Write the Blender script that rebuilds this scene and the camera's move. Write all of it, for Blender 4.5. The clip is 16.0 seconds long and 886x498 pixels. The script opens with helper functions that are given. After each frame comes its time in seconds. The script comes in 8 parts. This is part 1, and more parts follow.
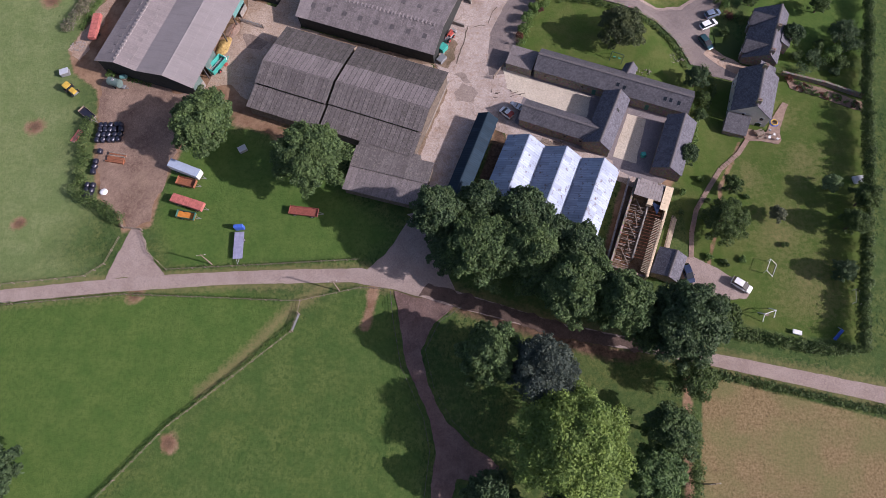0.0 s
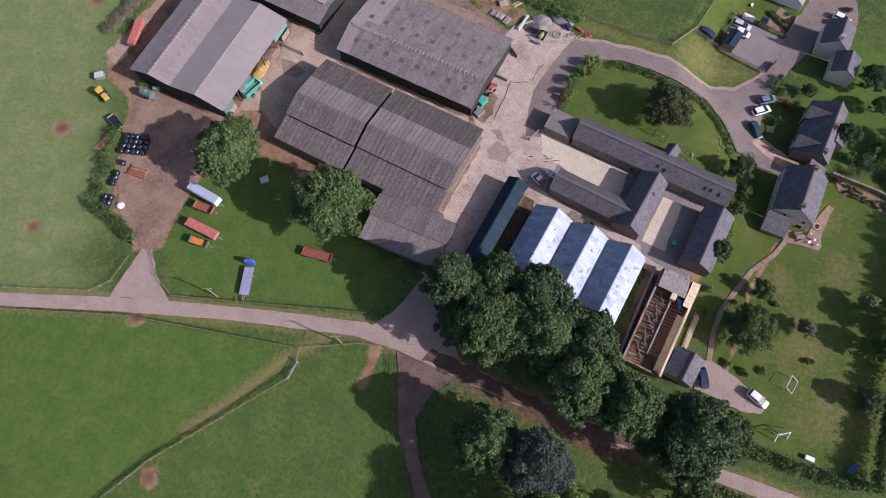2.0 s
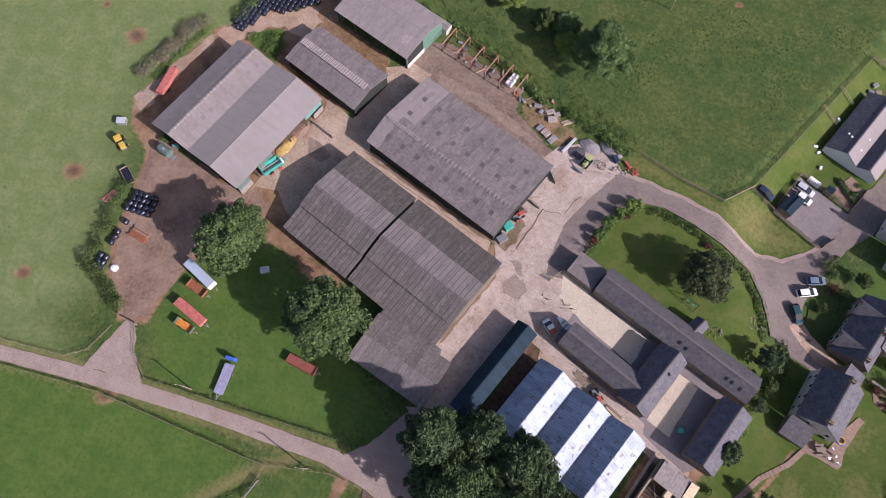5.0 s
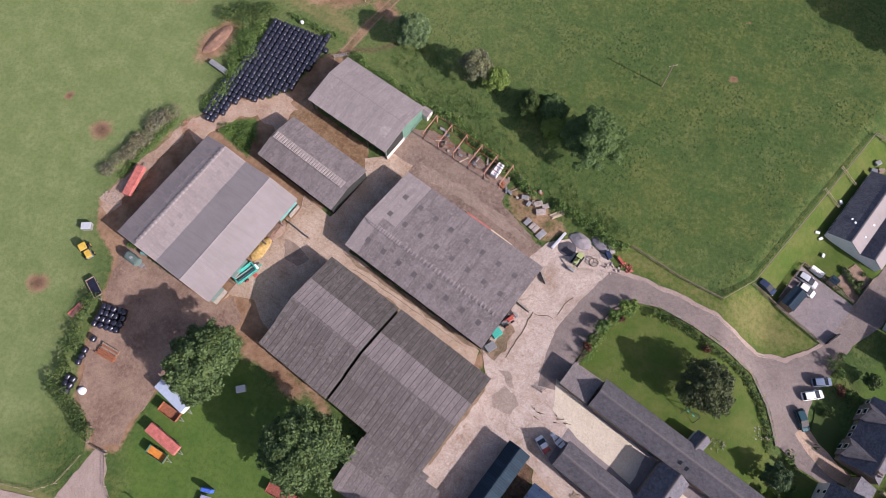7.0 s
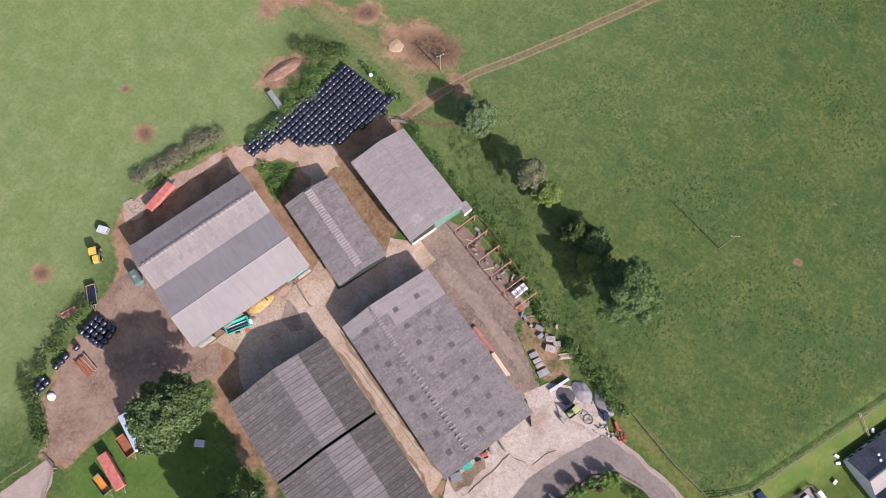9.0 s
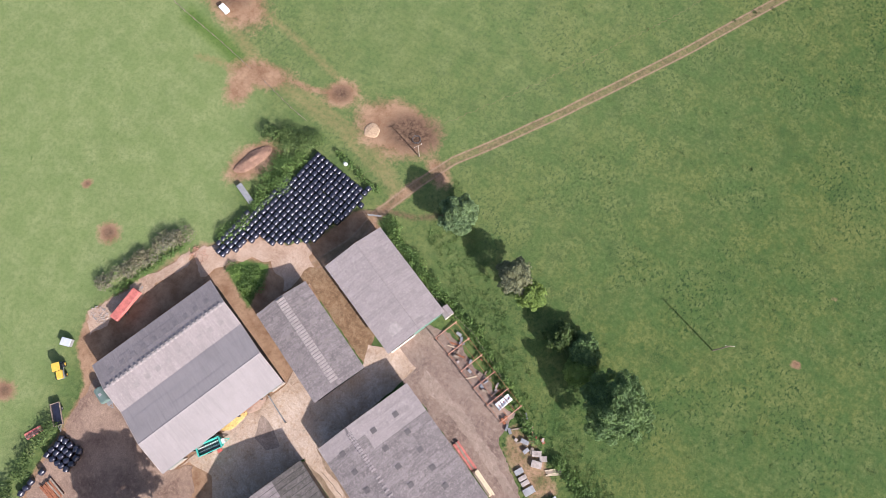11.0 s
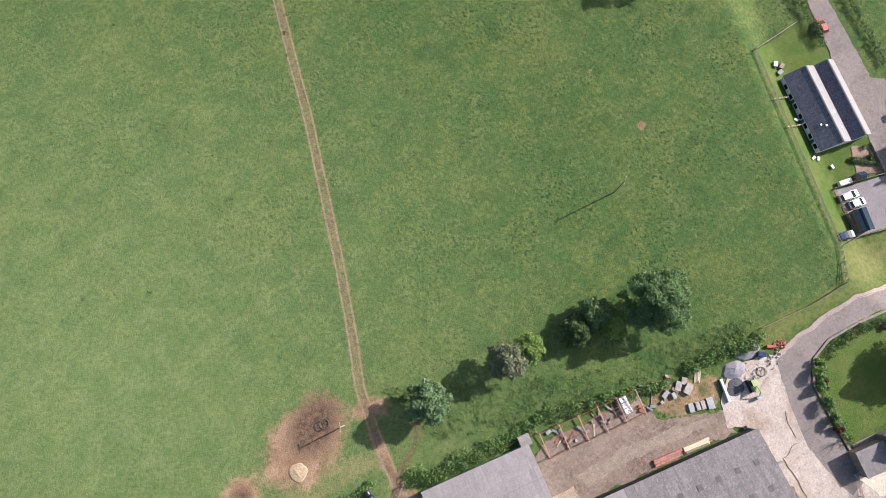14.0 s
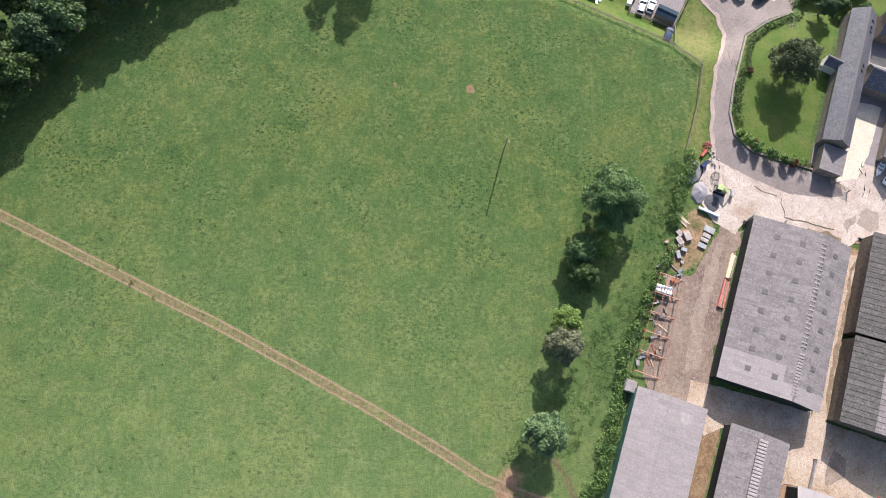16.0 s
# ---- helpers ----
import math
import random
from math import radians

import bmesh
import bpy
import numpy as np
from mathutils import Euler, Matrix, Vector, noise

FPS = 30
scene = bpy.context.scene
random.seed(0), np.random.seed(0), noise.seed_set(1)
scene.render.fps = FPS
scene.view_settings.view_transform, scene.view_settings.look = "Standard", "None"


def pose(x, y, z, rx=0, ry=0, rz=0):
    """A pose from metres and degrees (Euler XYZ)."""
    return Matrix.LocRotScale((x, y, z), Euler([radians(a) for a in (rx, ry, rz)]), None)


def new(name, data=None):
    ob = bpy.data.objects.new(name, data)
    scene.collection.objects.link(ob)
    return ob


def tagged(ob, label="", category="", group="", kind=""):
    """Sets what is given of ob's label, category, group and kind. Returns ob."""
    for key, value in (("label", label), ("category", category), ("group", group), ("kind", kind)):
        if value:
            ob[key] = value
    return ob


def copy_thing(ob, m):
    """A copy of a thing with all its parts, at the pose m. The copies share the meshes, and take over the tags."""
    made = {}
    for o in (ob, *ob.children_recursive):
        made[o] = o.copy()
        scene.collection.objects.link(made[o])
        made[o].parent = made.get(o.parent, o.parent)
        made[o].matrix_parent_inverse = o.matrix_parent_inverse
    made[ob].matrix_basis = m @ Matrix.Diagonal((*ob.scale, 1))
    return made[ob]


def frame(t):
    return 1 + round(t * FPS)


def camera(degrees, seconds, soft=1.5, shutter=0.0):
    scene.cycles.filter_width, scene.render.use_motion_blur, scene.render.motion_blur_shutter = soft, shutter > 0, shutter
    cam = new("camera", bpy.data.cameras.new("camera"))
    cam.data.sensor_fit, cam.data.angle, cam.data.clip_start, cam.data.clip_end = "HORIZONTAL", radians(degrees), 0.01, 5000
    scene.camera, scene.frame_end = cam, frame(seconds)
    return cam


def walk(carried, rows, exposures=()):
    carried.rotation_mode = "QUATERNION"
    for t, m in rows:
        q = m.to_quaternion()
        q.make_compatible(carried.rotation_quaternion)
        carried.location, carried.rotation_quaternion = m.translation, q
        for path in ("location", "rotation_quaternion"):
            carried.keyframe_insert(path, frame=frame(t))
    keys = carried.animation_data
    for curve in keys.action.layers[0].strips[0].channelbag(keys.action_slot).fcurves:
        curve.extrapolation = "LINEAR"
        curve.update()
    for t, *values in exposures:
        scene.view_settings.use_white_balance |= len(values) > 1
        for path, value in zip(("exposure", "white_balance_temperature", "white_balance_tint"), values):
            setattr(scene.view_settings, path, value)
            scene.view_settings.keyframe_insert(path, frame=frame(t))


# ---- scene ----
cam = camera(69.23, 16.0, soft=0.75)
PATH = [
    (0, -0.01, 0.03, 124.94, 20.241, 2.723, 1.003),
    (0.5, 0.28, 3.38, 125.11, 20.339, 2.238, 4.836),
    (1, 0.52, 6.94, 125.28, 20.372, 1.783, 8.543),
    (1.5, 0.50, 10.67, 125.51, 20.274, 1.811, 8.935),
    (2, 0.23, 14.71, 125.76, 20.105, 1.829, 8.950),
    (2.5, -0.09, 19.17, 126.02, 19.912, 1.883, 8.923),
    (3, -0.33, 23.98, 126.32, 19.723, 1.958, 8.982),
    (3.5, -0.39, 29.13, 126.64, 19.659, 1.088, 15.837),
    (4, -0.57, 34.49, 126.89, 19.558, 0.743, 19.862),
    (4.2, -0.63, 36.70, 126.96, 19.433, 0.851, 20.104),
    (6.3, -6.13, 59.49, 127.46, 19.430, 0.279, 19.700),
    (6.5, -6.60, 62.13, 127.62, 19.245, 0.785, 18.742),
    (7, -7.65, 68.86, 128.03, 18.853, 0.958, 18.429),
    (7.5, -8.68, 75.71, 128.50, 18.484, 0.332, 24.407),
    (8, -9.90, 82.51, 129.09, 17.990, -0.527, 33.835),
    (8.5, -11.52, 89.25, 129.65, 17.518, -0.371, 35.126),
    (8.7, -12.24, 91.92, 129.86, 17.373, -0.214, 35.007),
    (10.8, -23.86, 119.10, 131.15, 15.003, 0.370, 35.131),
    (11, -25.57, 121.32, 131.15, 14.779, 0.232, 34.116),
    (11.5, -29.88, 126.92, 131.03, 14.206, 0.315, 24.513),
    (12, -33.86, 132.69, 130.88, 13.663, 0.591, 8.267),
    (12.5, -37.31, 138.67, 130.68, 13.045, 0.452, -4.360),
    (13, -40.05, 144.96, 130.52, 12.607, 0.204, -16.752),
    (13.5, -42.05, 151.57, 130.42, 12.174, -0.239, -28.134),
    (14, -43.42, 158.25, 130.25, 12.000, -0.809, -41.806),
    (14.5, -44.10, 164.71, 129.98, 12.269, -1.365, -58.454),
    (15, -43.94, 170.68, 129.60, 12.894, -1.686, -74.499),
    (15.5, -43.04, 176.05, 129.10, 13.485, -2.036, -84.050),
    (16, -41.71, 181.07, 128.52, 14.051, -2.452, -90.045),
]
walk(cam, [(t, pose(x, y, z, rx, ry, rz)) for t, x, y, z, rx, ry, rz in PATH],
     [(0.0, 0.10, 6000, 27), (3.5, 0.13, 6040, 27), (7.0, 0.36, 6220, 25), (8.5, 0.50, 6170, 22), (11.0, 0.84, 6120, 18), (12.5, 0.78, 6090, 15), (14.5, 0.88, 6060, 12), (16.0, 1.00, 6060, 13)])

# ---------------- light ----------------
SUN_FROM = -15.0   # bearing of the sun in the plan, degrees from +x
SUN_HIGH = 30.0
sun_to = Vector((-math.cos(radians(SUN_FROM)), -math.sin(radians(SUN_FROM)), -math.tan(radians(SUN_HIGH))))
sun = new("sun", bpy.data.lights.new("sun", "SUN"))
sun.data.energy, sun.data.angle, sun.data.color = 5.0, radians(0.6), (1.0, 0.95, 0.88)
sun.rotation_mode = "QUATERNION"
sun.rotation_quaternion = sun_to.to_track_quat("-Z", "Y")
world = bpy.data.worlds.new("sky")
scene.world = world
world.use_nodes = True
wn = world.node_tree.nodes
sky = wn.new("ShaderNodeTexSky")
sky.sky_type, sky.sun_disc = "NISHITA", False
sky.sun_elevation, sky.sun_rotation = radians(SUN_HIGH), radians(90 - SUN_FROM)
sky.dust_density, sky.ozone_density = 2.5, 0.6
world.node_tree.links.new(sky.outputs[0], wn["Background"].inputs[0])
wn["Background"].inputs[1].default_value = 0.108

# ---------------- materials ----------------


class Nodes:
    """A short way to write a node material."""

    def __init__(self, name):
        self.m = bpy.data.materials.new(name)
        self.m.use_nodes = True
        self.t = self.m.node_tree
        self.b = self.t.nodes["Principled BSDF"]
        self.co = None

    def add(self, kind, **sets):
        n = self.t.nodes.new(kind)
        for k, v in sets.items():
            n.inputs[k].default_value = v
        return n

    def link(self, a, b):
        self.t.links.new(a, b)

    def place(self):
        if not self.co:
            self.co = self.t.nodes.new("ShaderNodeNewGeometry").outputs["Position"]
        return self.co

    def noise(self, scale, detail=4.0, rough=0.55, co=None, squash=None):
        n = self.add("ShaderNodeTexNoise", Scale=scale, Detail=detail, Roughness=rough)
        src = co or self.place()
        if squash:
            mp = self.t.nodes.new("ShaderNodeMapping")
            mp.inputs["Rotation"].default_value = squash[1]
            mp.inputs["Scale"].default_value = squash[0]
            self.link(src, mp.inputs[0])
            src = mp.outputs[0]
        self.link(src, n.inputs["Vector"])
        return n.outputs[0]

    def turned(self, along):
        """Places with x running along a line at that bearing."""
        mp = self.t.nodes.new("ShaderNodeMapping")
        mp.inputs["Rotation"].default_value = (0, 0, radians(-along))
        self.link(self.place(), mp.inputs[0])
        return mp.outputs[0]

    def ramp(self, fac, stops):
        r = self.t.nodes.new("ShaderNodeValToRGB")
        e = r.color_ramp.elements
        while len(e) < len(stops):
            e.new(0.5)
        for el, (p, c) in zip(e, stops):
            el.position, el.color = p, ((*c, 1) if not isinstance(c, float) else (c, c, c, 1))
        self.link(fac, r.inputs[0])
        return r.outputs[0]

    def mix(self, fac, a, b, how="MIX"):
        n = self.t.nodes.new("ShaderNodeMix")
        n.data_type, n.blend_type = "RGBA", how
        for v, sock in ((fac, n.inputs[0]), (a, n.inputs[6]), (b, n.inputs[7])):
            if isinstance(v, (int, float)):
                sock.default_value = v
            elif isinstance(v, tuple):
                sock.default_value = (*v, 1)
            else:
                self.link(v, sock)
        return n.outputs[2]

    def math(self, how, a, b=0.0, clamp=False):
        n = self.t.nodes.new("ShaderNodeMath")
        n.operation, n.use_clamp = how, clamp
        for v, sock in ((a, n.inputs[0]), (b, n.inputs[1])):
            if isinstance(v, (int, float)):
                sock.default_value = v
            else:
                self.link(v, sock)
        return n.outputs[0]

    def done(self, colour, rough=0.85, bump=None, strength=0.4, far=0.1, metal=0.0, spec=0.3):
        if isinstance(colour, tuple):
            self.b.inputs["Base Color"].default_value = (*colour, 1)
        else:
            self.link(colour, self.b.inputs["Base Color"])
        if isinstance(rough, (int, float)):
            self.b.inputs["Roughness"].default_value = rough
        else:
            self.link(rough, self.b.inputs["Roughness"])
        self.b.inputs["Metallic"].default_value = metal
        self.b.inputs["Specular IOR Level"].default_value = spec
        if bump is not None:
            n = self.add("ShaderNodeBump", Strength=strength, Distance=far)
            self.link(bump, n.inputs["Height"])
            self.link(n.outputs[0], self.b.inputs["Normal"])
        return self.m


def plain(name, c, rough=0.7, metal=0.0, vary=0.35, scale=1.5, spec=0.3):
    """Paint, metal, wood and the like: a colour with blotches and fine grain."""
    n = Nodes(name)
    a = n.noise(scale, 5)
    f = n.noise(scale * 9, 3)
    k = n.math("ADD", n.math("MULTIPLY", a, 0.65), n.math("MULTIPLY", f, 0.35))
    lo, hi = tuple(v * (1 - vary) for v in c), tuple(min(1, v * (1 + vary)) for v in c)
    return n.done(n.ramp(k, [(0.3, lo), (0.7, hi)]), rough, f, 0.15, 0.02, metal, spec)


def fibre_roof(name, c, moss=(0.10, 0.095, 0.07), amount=0.5, along=-19.4, step=1.05):
    """Weathered fibre-cement sheets: each sheet its own grey, lichen, streaks down the slope, fine corrugation."""
    n = Nodes(name)
    info = n.t.nodes.new("ShaderNodeObjectInfo")
    shade = n.ramp(info.outputs["Random"], [(0.0, tuple(v * (1 - 0.30 * amount) for v in c)), (0.5, c), (1.0, tuple(v * (1 + 0.30 * amount) for v in c))])
    big, mid, fine = n.noise(0.16, 5), n.noise(0.9, 6, 0.65), n.noise(4.2, 4, 0.75)
    col = n.mix(n.ramp(mid, [(0.42, 0.0), (0.72, amount)]), shade, moss)
    col = n.mix(n.ramp(big, [(0.35, 0.0), (0.75, 0.45)]), col, tuple(v * 0.72 for v in c))
    col = n.mix(n.ramp(fine, [(0.36, amount * 0.9), (0.50, 0.0)]), col, tuple(v * 0.50 for v in c))
    col = n.mix(n.ramp(n.noise(2.6, 5, 0.78), [(0.53, 0.0), (0.66, amount)]), col, tuple(v * 1.6 for v in c))
    lichen = n.noise(1.9, 4, 0.72, None, ((1, 1, 1), (0, 0, 3.7)))
    col = n.mix(n.ramp(lichen, [(0.57, 0.0), (0.64, amount * 0.75)]), col, tuple(v * w for v, w in zip(c, (1.75, 1.72, 1.6))))
    col = n.mix(n.ramp(lichen, [(0.36, amount * 0.8), (0.44, 0.0)]), col, tuple(v * w for v, w in zip(c, (0.48, 0.50, 0.46))))
    ridge = n.turned(along)
    streak = n.noise(0.8, 4, 0.6, ridge, ((2.4, 0.16, 0.6), (0, 0, 0)))
    col = n.mix(n.ramp(streak, [(0.50, 0.0), (0.66, 0.15 + 0.45 * amount)]), col, tuple(v * 0.62 for v in c))
    wash = n.noise(1.3, 4, 0.6, ridge, ((2.6, 0.12, 0.6), (0, 0, 0)))
    col = n.mix(n.ramp(wash, [(0.50, 0.0), (0.68, 0.10 + 0.40 * amount)]), col, tuple(v * 1.32 for v in c))
    w = n.t.nodes.new("ShaderNodeTexWave")
    w.inputs["Scale"].default_value = 1.1
    n.link(ridge, w.inputs["Vector"])
    return n.done(col, 0.85, n.math("ADD", n.math("MULTIPLY", w.outputs["Fac"], 0.25), fine), 0.25, 0.04)


def slate_roof(name, c, along, gloss=0.5):
    """Blue-grey slates: rows with a shade for each slate, a soft sheen."""
    n = Nodes(name)
    mp = n.t.nodes.new("ShaderNodeMapping")
    mp.inputs["Rotation"].default_value = (0, 0, radians(-along))
    n.link(n.place(), mp.inputs[0])
    br = n.t.nodes.new("ShaderNodeTexBrick")
    for k, v in (("Scale", 2.4), ("Mortar Size", 0.03), ("Brick Width", 0.8), ("Row Height", 0.5)):
        br.inputs[k].default_value = v
    br.inputs["Color1"].default_value = (*(v * 0.75 for v in c), 1)
    br.inputs["Color2"].default_value = (*(v * 1.3 for v in c), 1)
    br.inputs["Mortar"].default_value = (*(v * 0.45 for v in c), 1)
    n.link(mp.outputs[0], br.inputs["Vector"])
    mid, fine = n.noise(0.6, 6, 0.65), n.noise(6, 3)
    col = n.mix(n.ramp(mid, [(0.45, 0.0), (0.7, 0.6)]), br.outputs["Color"], tuple(v * 1.5 for v in c))
    col = n.mix(n.ramp(fine, [(0.4, 0.35), (0.6, 0.0)]), col, tuple(v * 0.5 for v in c))
    pale = n.noise(1.9, 6, 0.7)
    col = n.mix(n.ramp(pale, [(0.50, 0.0), (0.70, 0.45)]), col, tuple(v * 1.8 for v in c))
    return n.done(col, 0.55, br.outputs["Fac"], 0.3, 0.03, 0.0, gloss)


def sheet_metal(name, c, along, rough=0.4, rust=0.5, pitch=1.0, metal=0.35, spec=0.5):
    """Corrugated galvanised sheets with rust spots and water streaks."""
    n = Nodes(name)
    mp = n.t.nodes.new("ShaderNodeMapping")
    mp.inputs["Rotation"].default_value = (0, 0, radians(-along))
    n.link(n.place(), mp.inputs[0])
    w = n.t.nodes.new("ShaderNodeTexWave")
    w.inputs["Scale"].default_value = pitch
    n.link(mp.outputs[0], w.inputs["Vector"])
    st = n.noise(1.0, 5, 0.6, mp.outputs[0], ((3.0, 0.25, 1.0), (0, 0, 0)))
    sp = n.noise(1.1, 6, 0.7)
    info = n.t.nodes.new("ShaderNodeObjectInfo")
    tone = n.ramp(info.outputs["Random"], [(0.0, tuple(v * 0.78 for v in c)), (0.6, c), (1.0, tuple(min(0.9, v * 1.12) for v in c))])
    col = n.mix(n.ramp(st, [(0.4, 0.0), (0.7, 0.5)]), tone, tuple(v * 0.6 for v in c))
    stain = n.ramp(sp, [(0.57, 0.0), (0.65, rust)])
    col = n.mix(stain, col, (0.13, 0.085, 0.065))
    col = n.mix(n.math("MULTIPLY", w.outputs["Fac"], 0.25), col, tuple(v * 0.55 for v in c))
    out = n.done(col, n.math("ADD", n.math("MULTIPLY", stain, 0.4), rough), w.outputs["Fac"], 0.35, 0.04, metal, spec)
    n.link(n.math("MULTIPLY", n.math("SUBTRACT", 1.0, stain), metal), n.b.inputs["Metallic"])
    return out


def leaves(name, c, spread=0.5):
    """Leaves: a tone for each leaf, matt, a little light through them."""
    n = Nodes(name)
    g = n.t.nodes.new("ShaderNodeNewGeometry")
    n.co = g.outputs["Position"]
    col = n.ramp(g.outputs["Random Per Island"], [(0.0, tuple(v * (1 - spread) for v in c)), (0.55, c), (1.0, (c[0] * (1 + spread * 1.2), c[1] * (1 + spread), c[2] * (1 + spread * 0.5)))])
    col = n.mix(n.ramp(n.noise(0.35, 3), [(0.35, 0.0), (0.7, 0.45)]), col, (c[0] * 1.5, c[1] * 1.3, c[2] * 0.9))
    n.done(col, 0.6, spec=0.25)
    tr = n.t.nodes.new("ShaderNodeBsdfTranslucent")
    n.link(col, tr.inputs[0])
    mx = n.t.nodes.new("ShaderNodeMixShader")
    mx.inputs[0].default_value = 0.28
    n.link(n.b.outputs[0], mx.inputs[1])
    n.link(tr.outputs[0], mx.inputs[2])
    n.link(mx.outputs[0], n.t.nodes["Material Output"].inputs[0])
    return n.m


def grass_ground():
    """Pasture, lawn, stubble, worn earth and mud on one sheet; the mesh says which where, noise roughens the borders."""
    n = Nodes("pasture")
    big, mid, fine, tuft = n.noise(0.025, 4), n.noise(0.22, 6, 0.62), n.noise(1.1, 5, 0.7), n.noise(4.5, 3, 0.7)
    base = n.ramp(big, [(0.3, (0.080, 0.104, 0.027)), (0.5, (0.096, 0.116, 0.031)), (0.72, (0.122, 0.135, 0.040))])
    cool = n.noise(0.075, 5, 0.6, None, ((1, 1, 1), (0, 0, 0.7)))
    col = n.mix(n.ramp(cool, [(0.42, 0.0), (0.62, 0.6)]), base, (0.064, 0.103, 0.034))
    mot = n.noise(0.62, 5, 0.68, None, ((1, 1, 1), (0, 0, 1.3)))
    col = n.mix(n.ramp(mot, [(0.34, 0.9), (0.52, 0.0)]), col, (0.052, 0.094, 0.028))
    col = n.mix(n.ramp(mot, [(0.50, 0.0), (0.66, 0.55)]), col, (0.124, 0.152, 0.052))
    col = n.mix(n.ramp(mid, [(0.38, 0.85), (0.54, 0.0)]), col, (0.056, 0.100, 0.028))
    col = n.mix(n.ramp(mid, [(0.52, 0.0), (0.70, 0.5)]), col, (0.128, 0.158, 0.054))
    col = n.mix(n.ramp(fine, [(0.37, 0.68), (0.53, 0.0)]), col, (0.040, 0.080, 0.023))
    col = n.mix(n.ramp(fine, [(0.54, 0.0), (0.74, 0.4)]), col, (0.140, 0.178, 0.072))
    col = n.mix(n.ramp(tuft, [(0.36, 0.25), (0.5, 0.0)]), col, (0.038, 0.070, 0.020))
    col = n.mix(n.ramp(tuft, [(0.54, 0.0), (0.70, 0.14)]), col, (0.175, 0.205, 0.085))
    sere = n.noise(0.045, 5, 0.65, None, ((1, 1, 1), (0, 0, 5.2)))
    col = n.mix(n.math("MULTIPLY", n.ramp(sere, [(0.52, 0.0), (0.66, 0.5)]), n.ramp(fine, [(0.40, 0.35), (0.60, 1.0)])), col, (0.132, 0.144, 0.046))
    clump = n.math("ADD", n.math("MULTIPLY", n.noise(0.16, 5, 0.6, None, ((1, 1, 1), (0, 0, 9.1))), 0.75), n.math("MULTIPLY", fine, 0.25))
    col = n.mix(n.math("MULTIPLY", n.ramp(clump, [(0.565, 0.0), (0.62, 0.85)]), n.ramp(tuft, [(0.40, 1.0), (0.62, 0.3)])), col, (0.032, 0.066, 0.020))
    weeds = n.math("MULTIPLY", n.ramp(n.noise(0.055, 5, 0.62), [(0.44, 0.28), (0.60, 1.0)]), n.ramp(n.noise(1.7, 3, 0.6, None, ((1.0, 0.7, 1.0), (0, 0, 0.4))), [(0.53, 0.0), (0.62, 0.95)]))
    col = n.mix(weeds, col, (0.024, 0.052, 0.016))

    def mask(name):
        a = n.t.nodes.new("ShaderNodeAttribute")
        a.attribute_name = name
        return a.outputs["Fac"]

    def edge(m, amount=0.5, at=0.5, soft=0.16, nz=None):
        v = n.math("ADD", m, n.math("MULTIPLY", n.math("SUBTRACT", nz or fine, 0.5), amount * 1.6))
        return n.ramp(v, [(max(0, at - soft), 0.0), (min(1, at + soft), 1.0)])

    pale = n.mix(n.ramp(mid, [(0.4, 0.0), (0.65, 1.0)]), (0.165, 0.215, 0.080), (0.215, 0.255, 0.108))
    pale = n.mix(n.ramp(fine, [(0.38, 0.4), (0.55, 0.0)]), pale, (0.105, 0.145, 0.050))
    col = n.mix(n.math("MULTIPLY", mask("pale"), 0.8), col, pale)
    lush = n.mix(n.ramp(mid, [(0.35, 0.0), (0.65, 1.0)]), (0.068, 0.128, 0.026), (0.096, 0.150, 0.034))
    lush = n.mix(n.ramp(fine, [(0.36, 0.45), (0.54, 0.0)]), lush, (0.044, 0.090, 0.018))
    col = n.mix(n.math("MULTIPLY", mask("lush"), 0.85), col, lush)
    lawn = n.mix(n.ramp(mid, [(0.4, 0.0), (0.65, 1.0)]), (0.070, 0.113, 0.023), (0.110, 0.130, 0.037))
    lawn = n.mix(n.ramp(fine, [(0.35, 0.35), (0.55, 0.0)]), lawn, (0.055, 0.085, 0.018))
    col = n.mix(edge(mask("lawn"), 0.2), col, lawn)
    dry = n.mix(mid, (0.16, 0.14, 0.06), (0.26, 0.21, 0.10))
    col = n.mix(n.math("MULTIPLY", edge(mask("dry"), 0.7, 0.5, 0.25), 0.75), col, dry)
    stub = n.mix(n.ramp(n.noise(2.2, 5, 0.75), [(0.35, 0.0), (0.65, 1.0)]), (0.135, 0.098, 0.046), (0.31, 0.228, 0.118))
    stub = n.mix(n.ramp(n.noise(0.09, 3), [(0.42, 0.0), (0.6, 0.6)]), stub, (0.15, 0.16, 0.06))
    col = n.mix(edge(mask("stubble"), 0.3), col, stub)
    soil = n.mix(n.ramp(mid, [(0.35, 0.0), (0.65, 1.0)]), (0.19, 0.108, 0.062), (0.33, 0.215, 0.135))
    soil = n.mix(n.ramp(fine, [(0.34, 0.4), (0.52, 0.0)]), soil, (0.13, 0.072, 0.042))
    soil = n.mix(n.ramp(tuft, [(0.58, 0.0), (0.72, 0.35)]), soil, (0.42, 0.31, 0.22))
    blot = n.math("ADD", n.math("MULTIPLY", mid, 0.55), n.math("MULTIPLY", fine, 0.45))
    col = n.mix(edge(mask("soil"), 0.75, 0.5, 0.15, blot), col, soil)
    side = n.math("ADD", mask("rut"), n.math("MULTIPLY", n.math("SUBTRACT", mid, 0.5), 0.35))
    off = n.math("ABSOLUTE", n.math("SUBTRACT", n.math("ABSOLUTE", side), 0.86))
    off = n.math("ADD", off, n.math("MULTIPLY", n.math("SUBTRACT", fine, 0.5), 0.35))
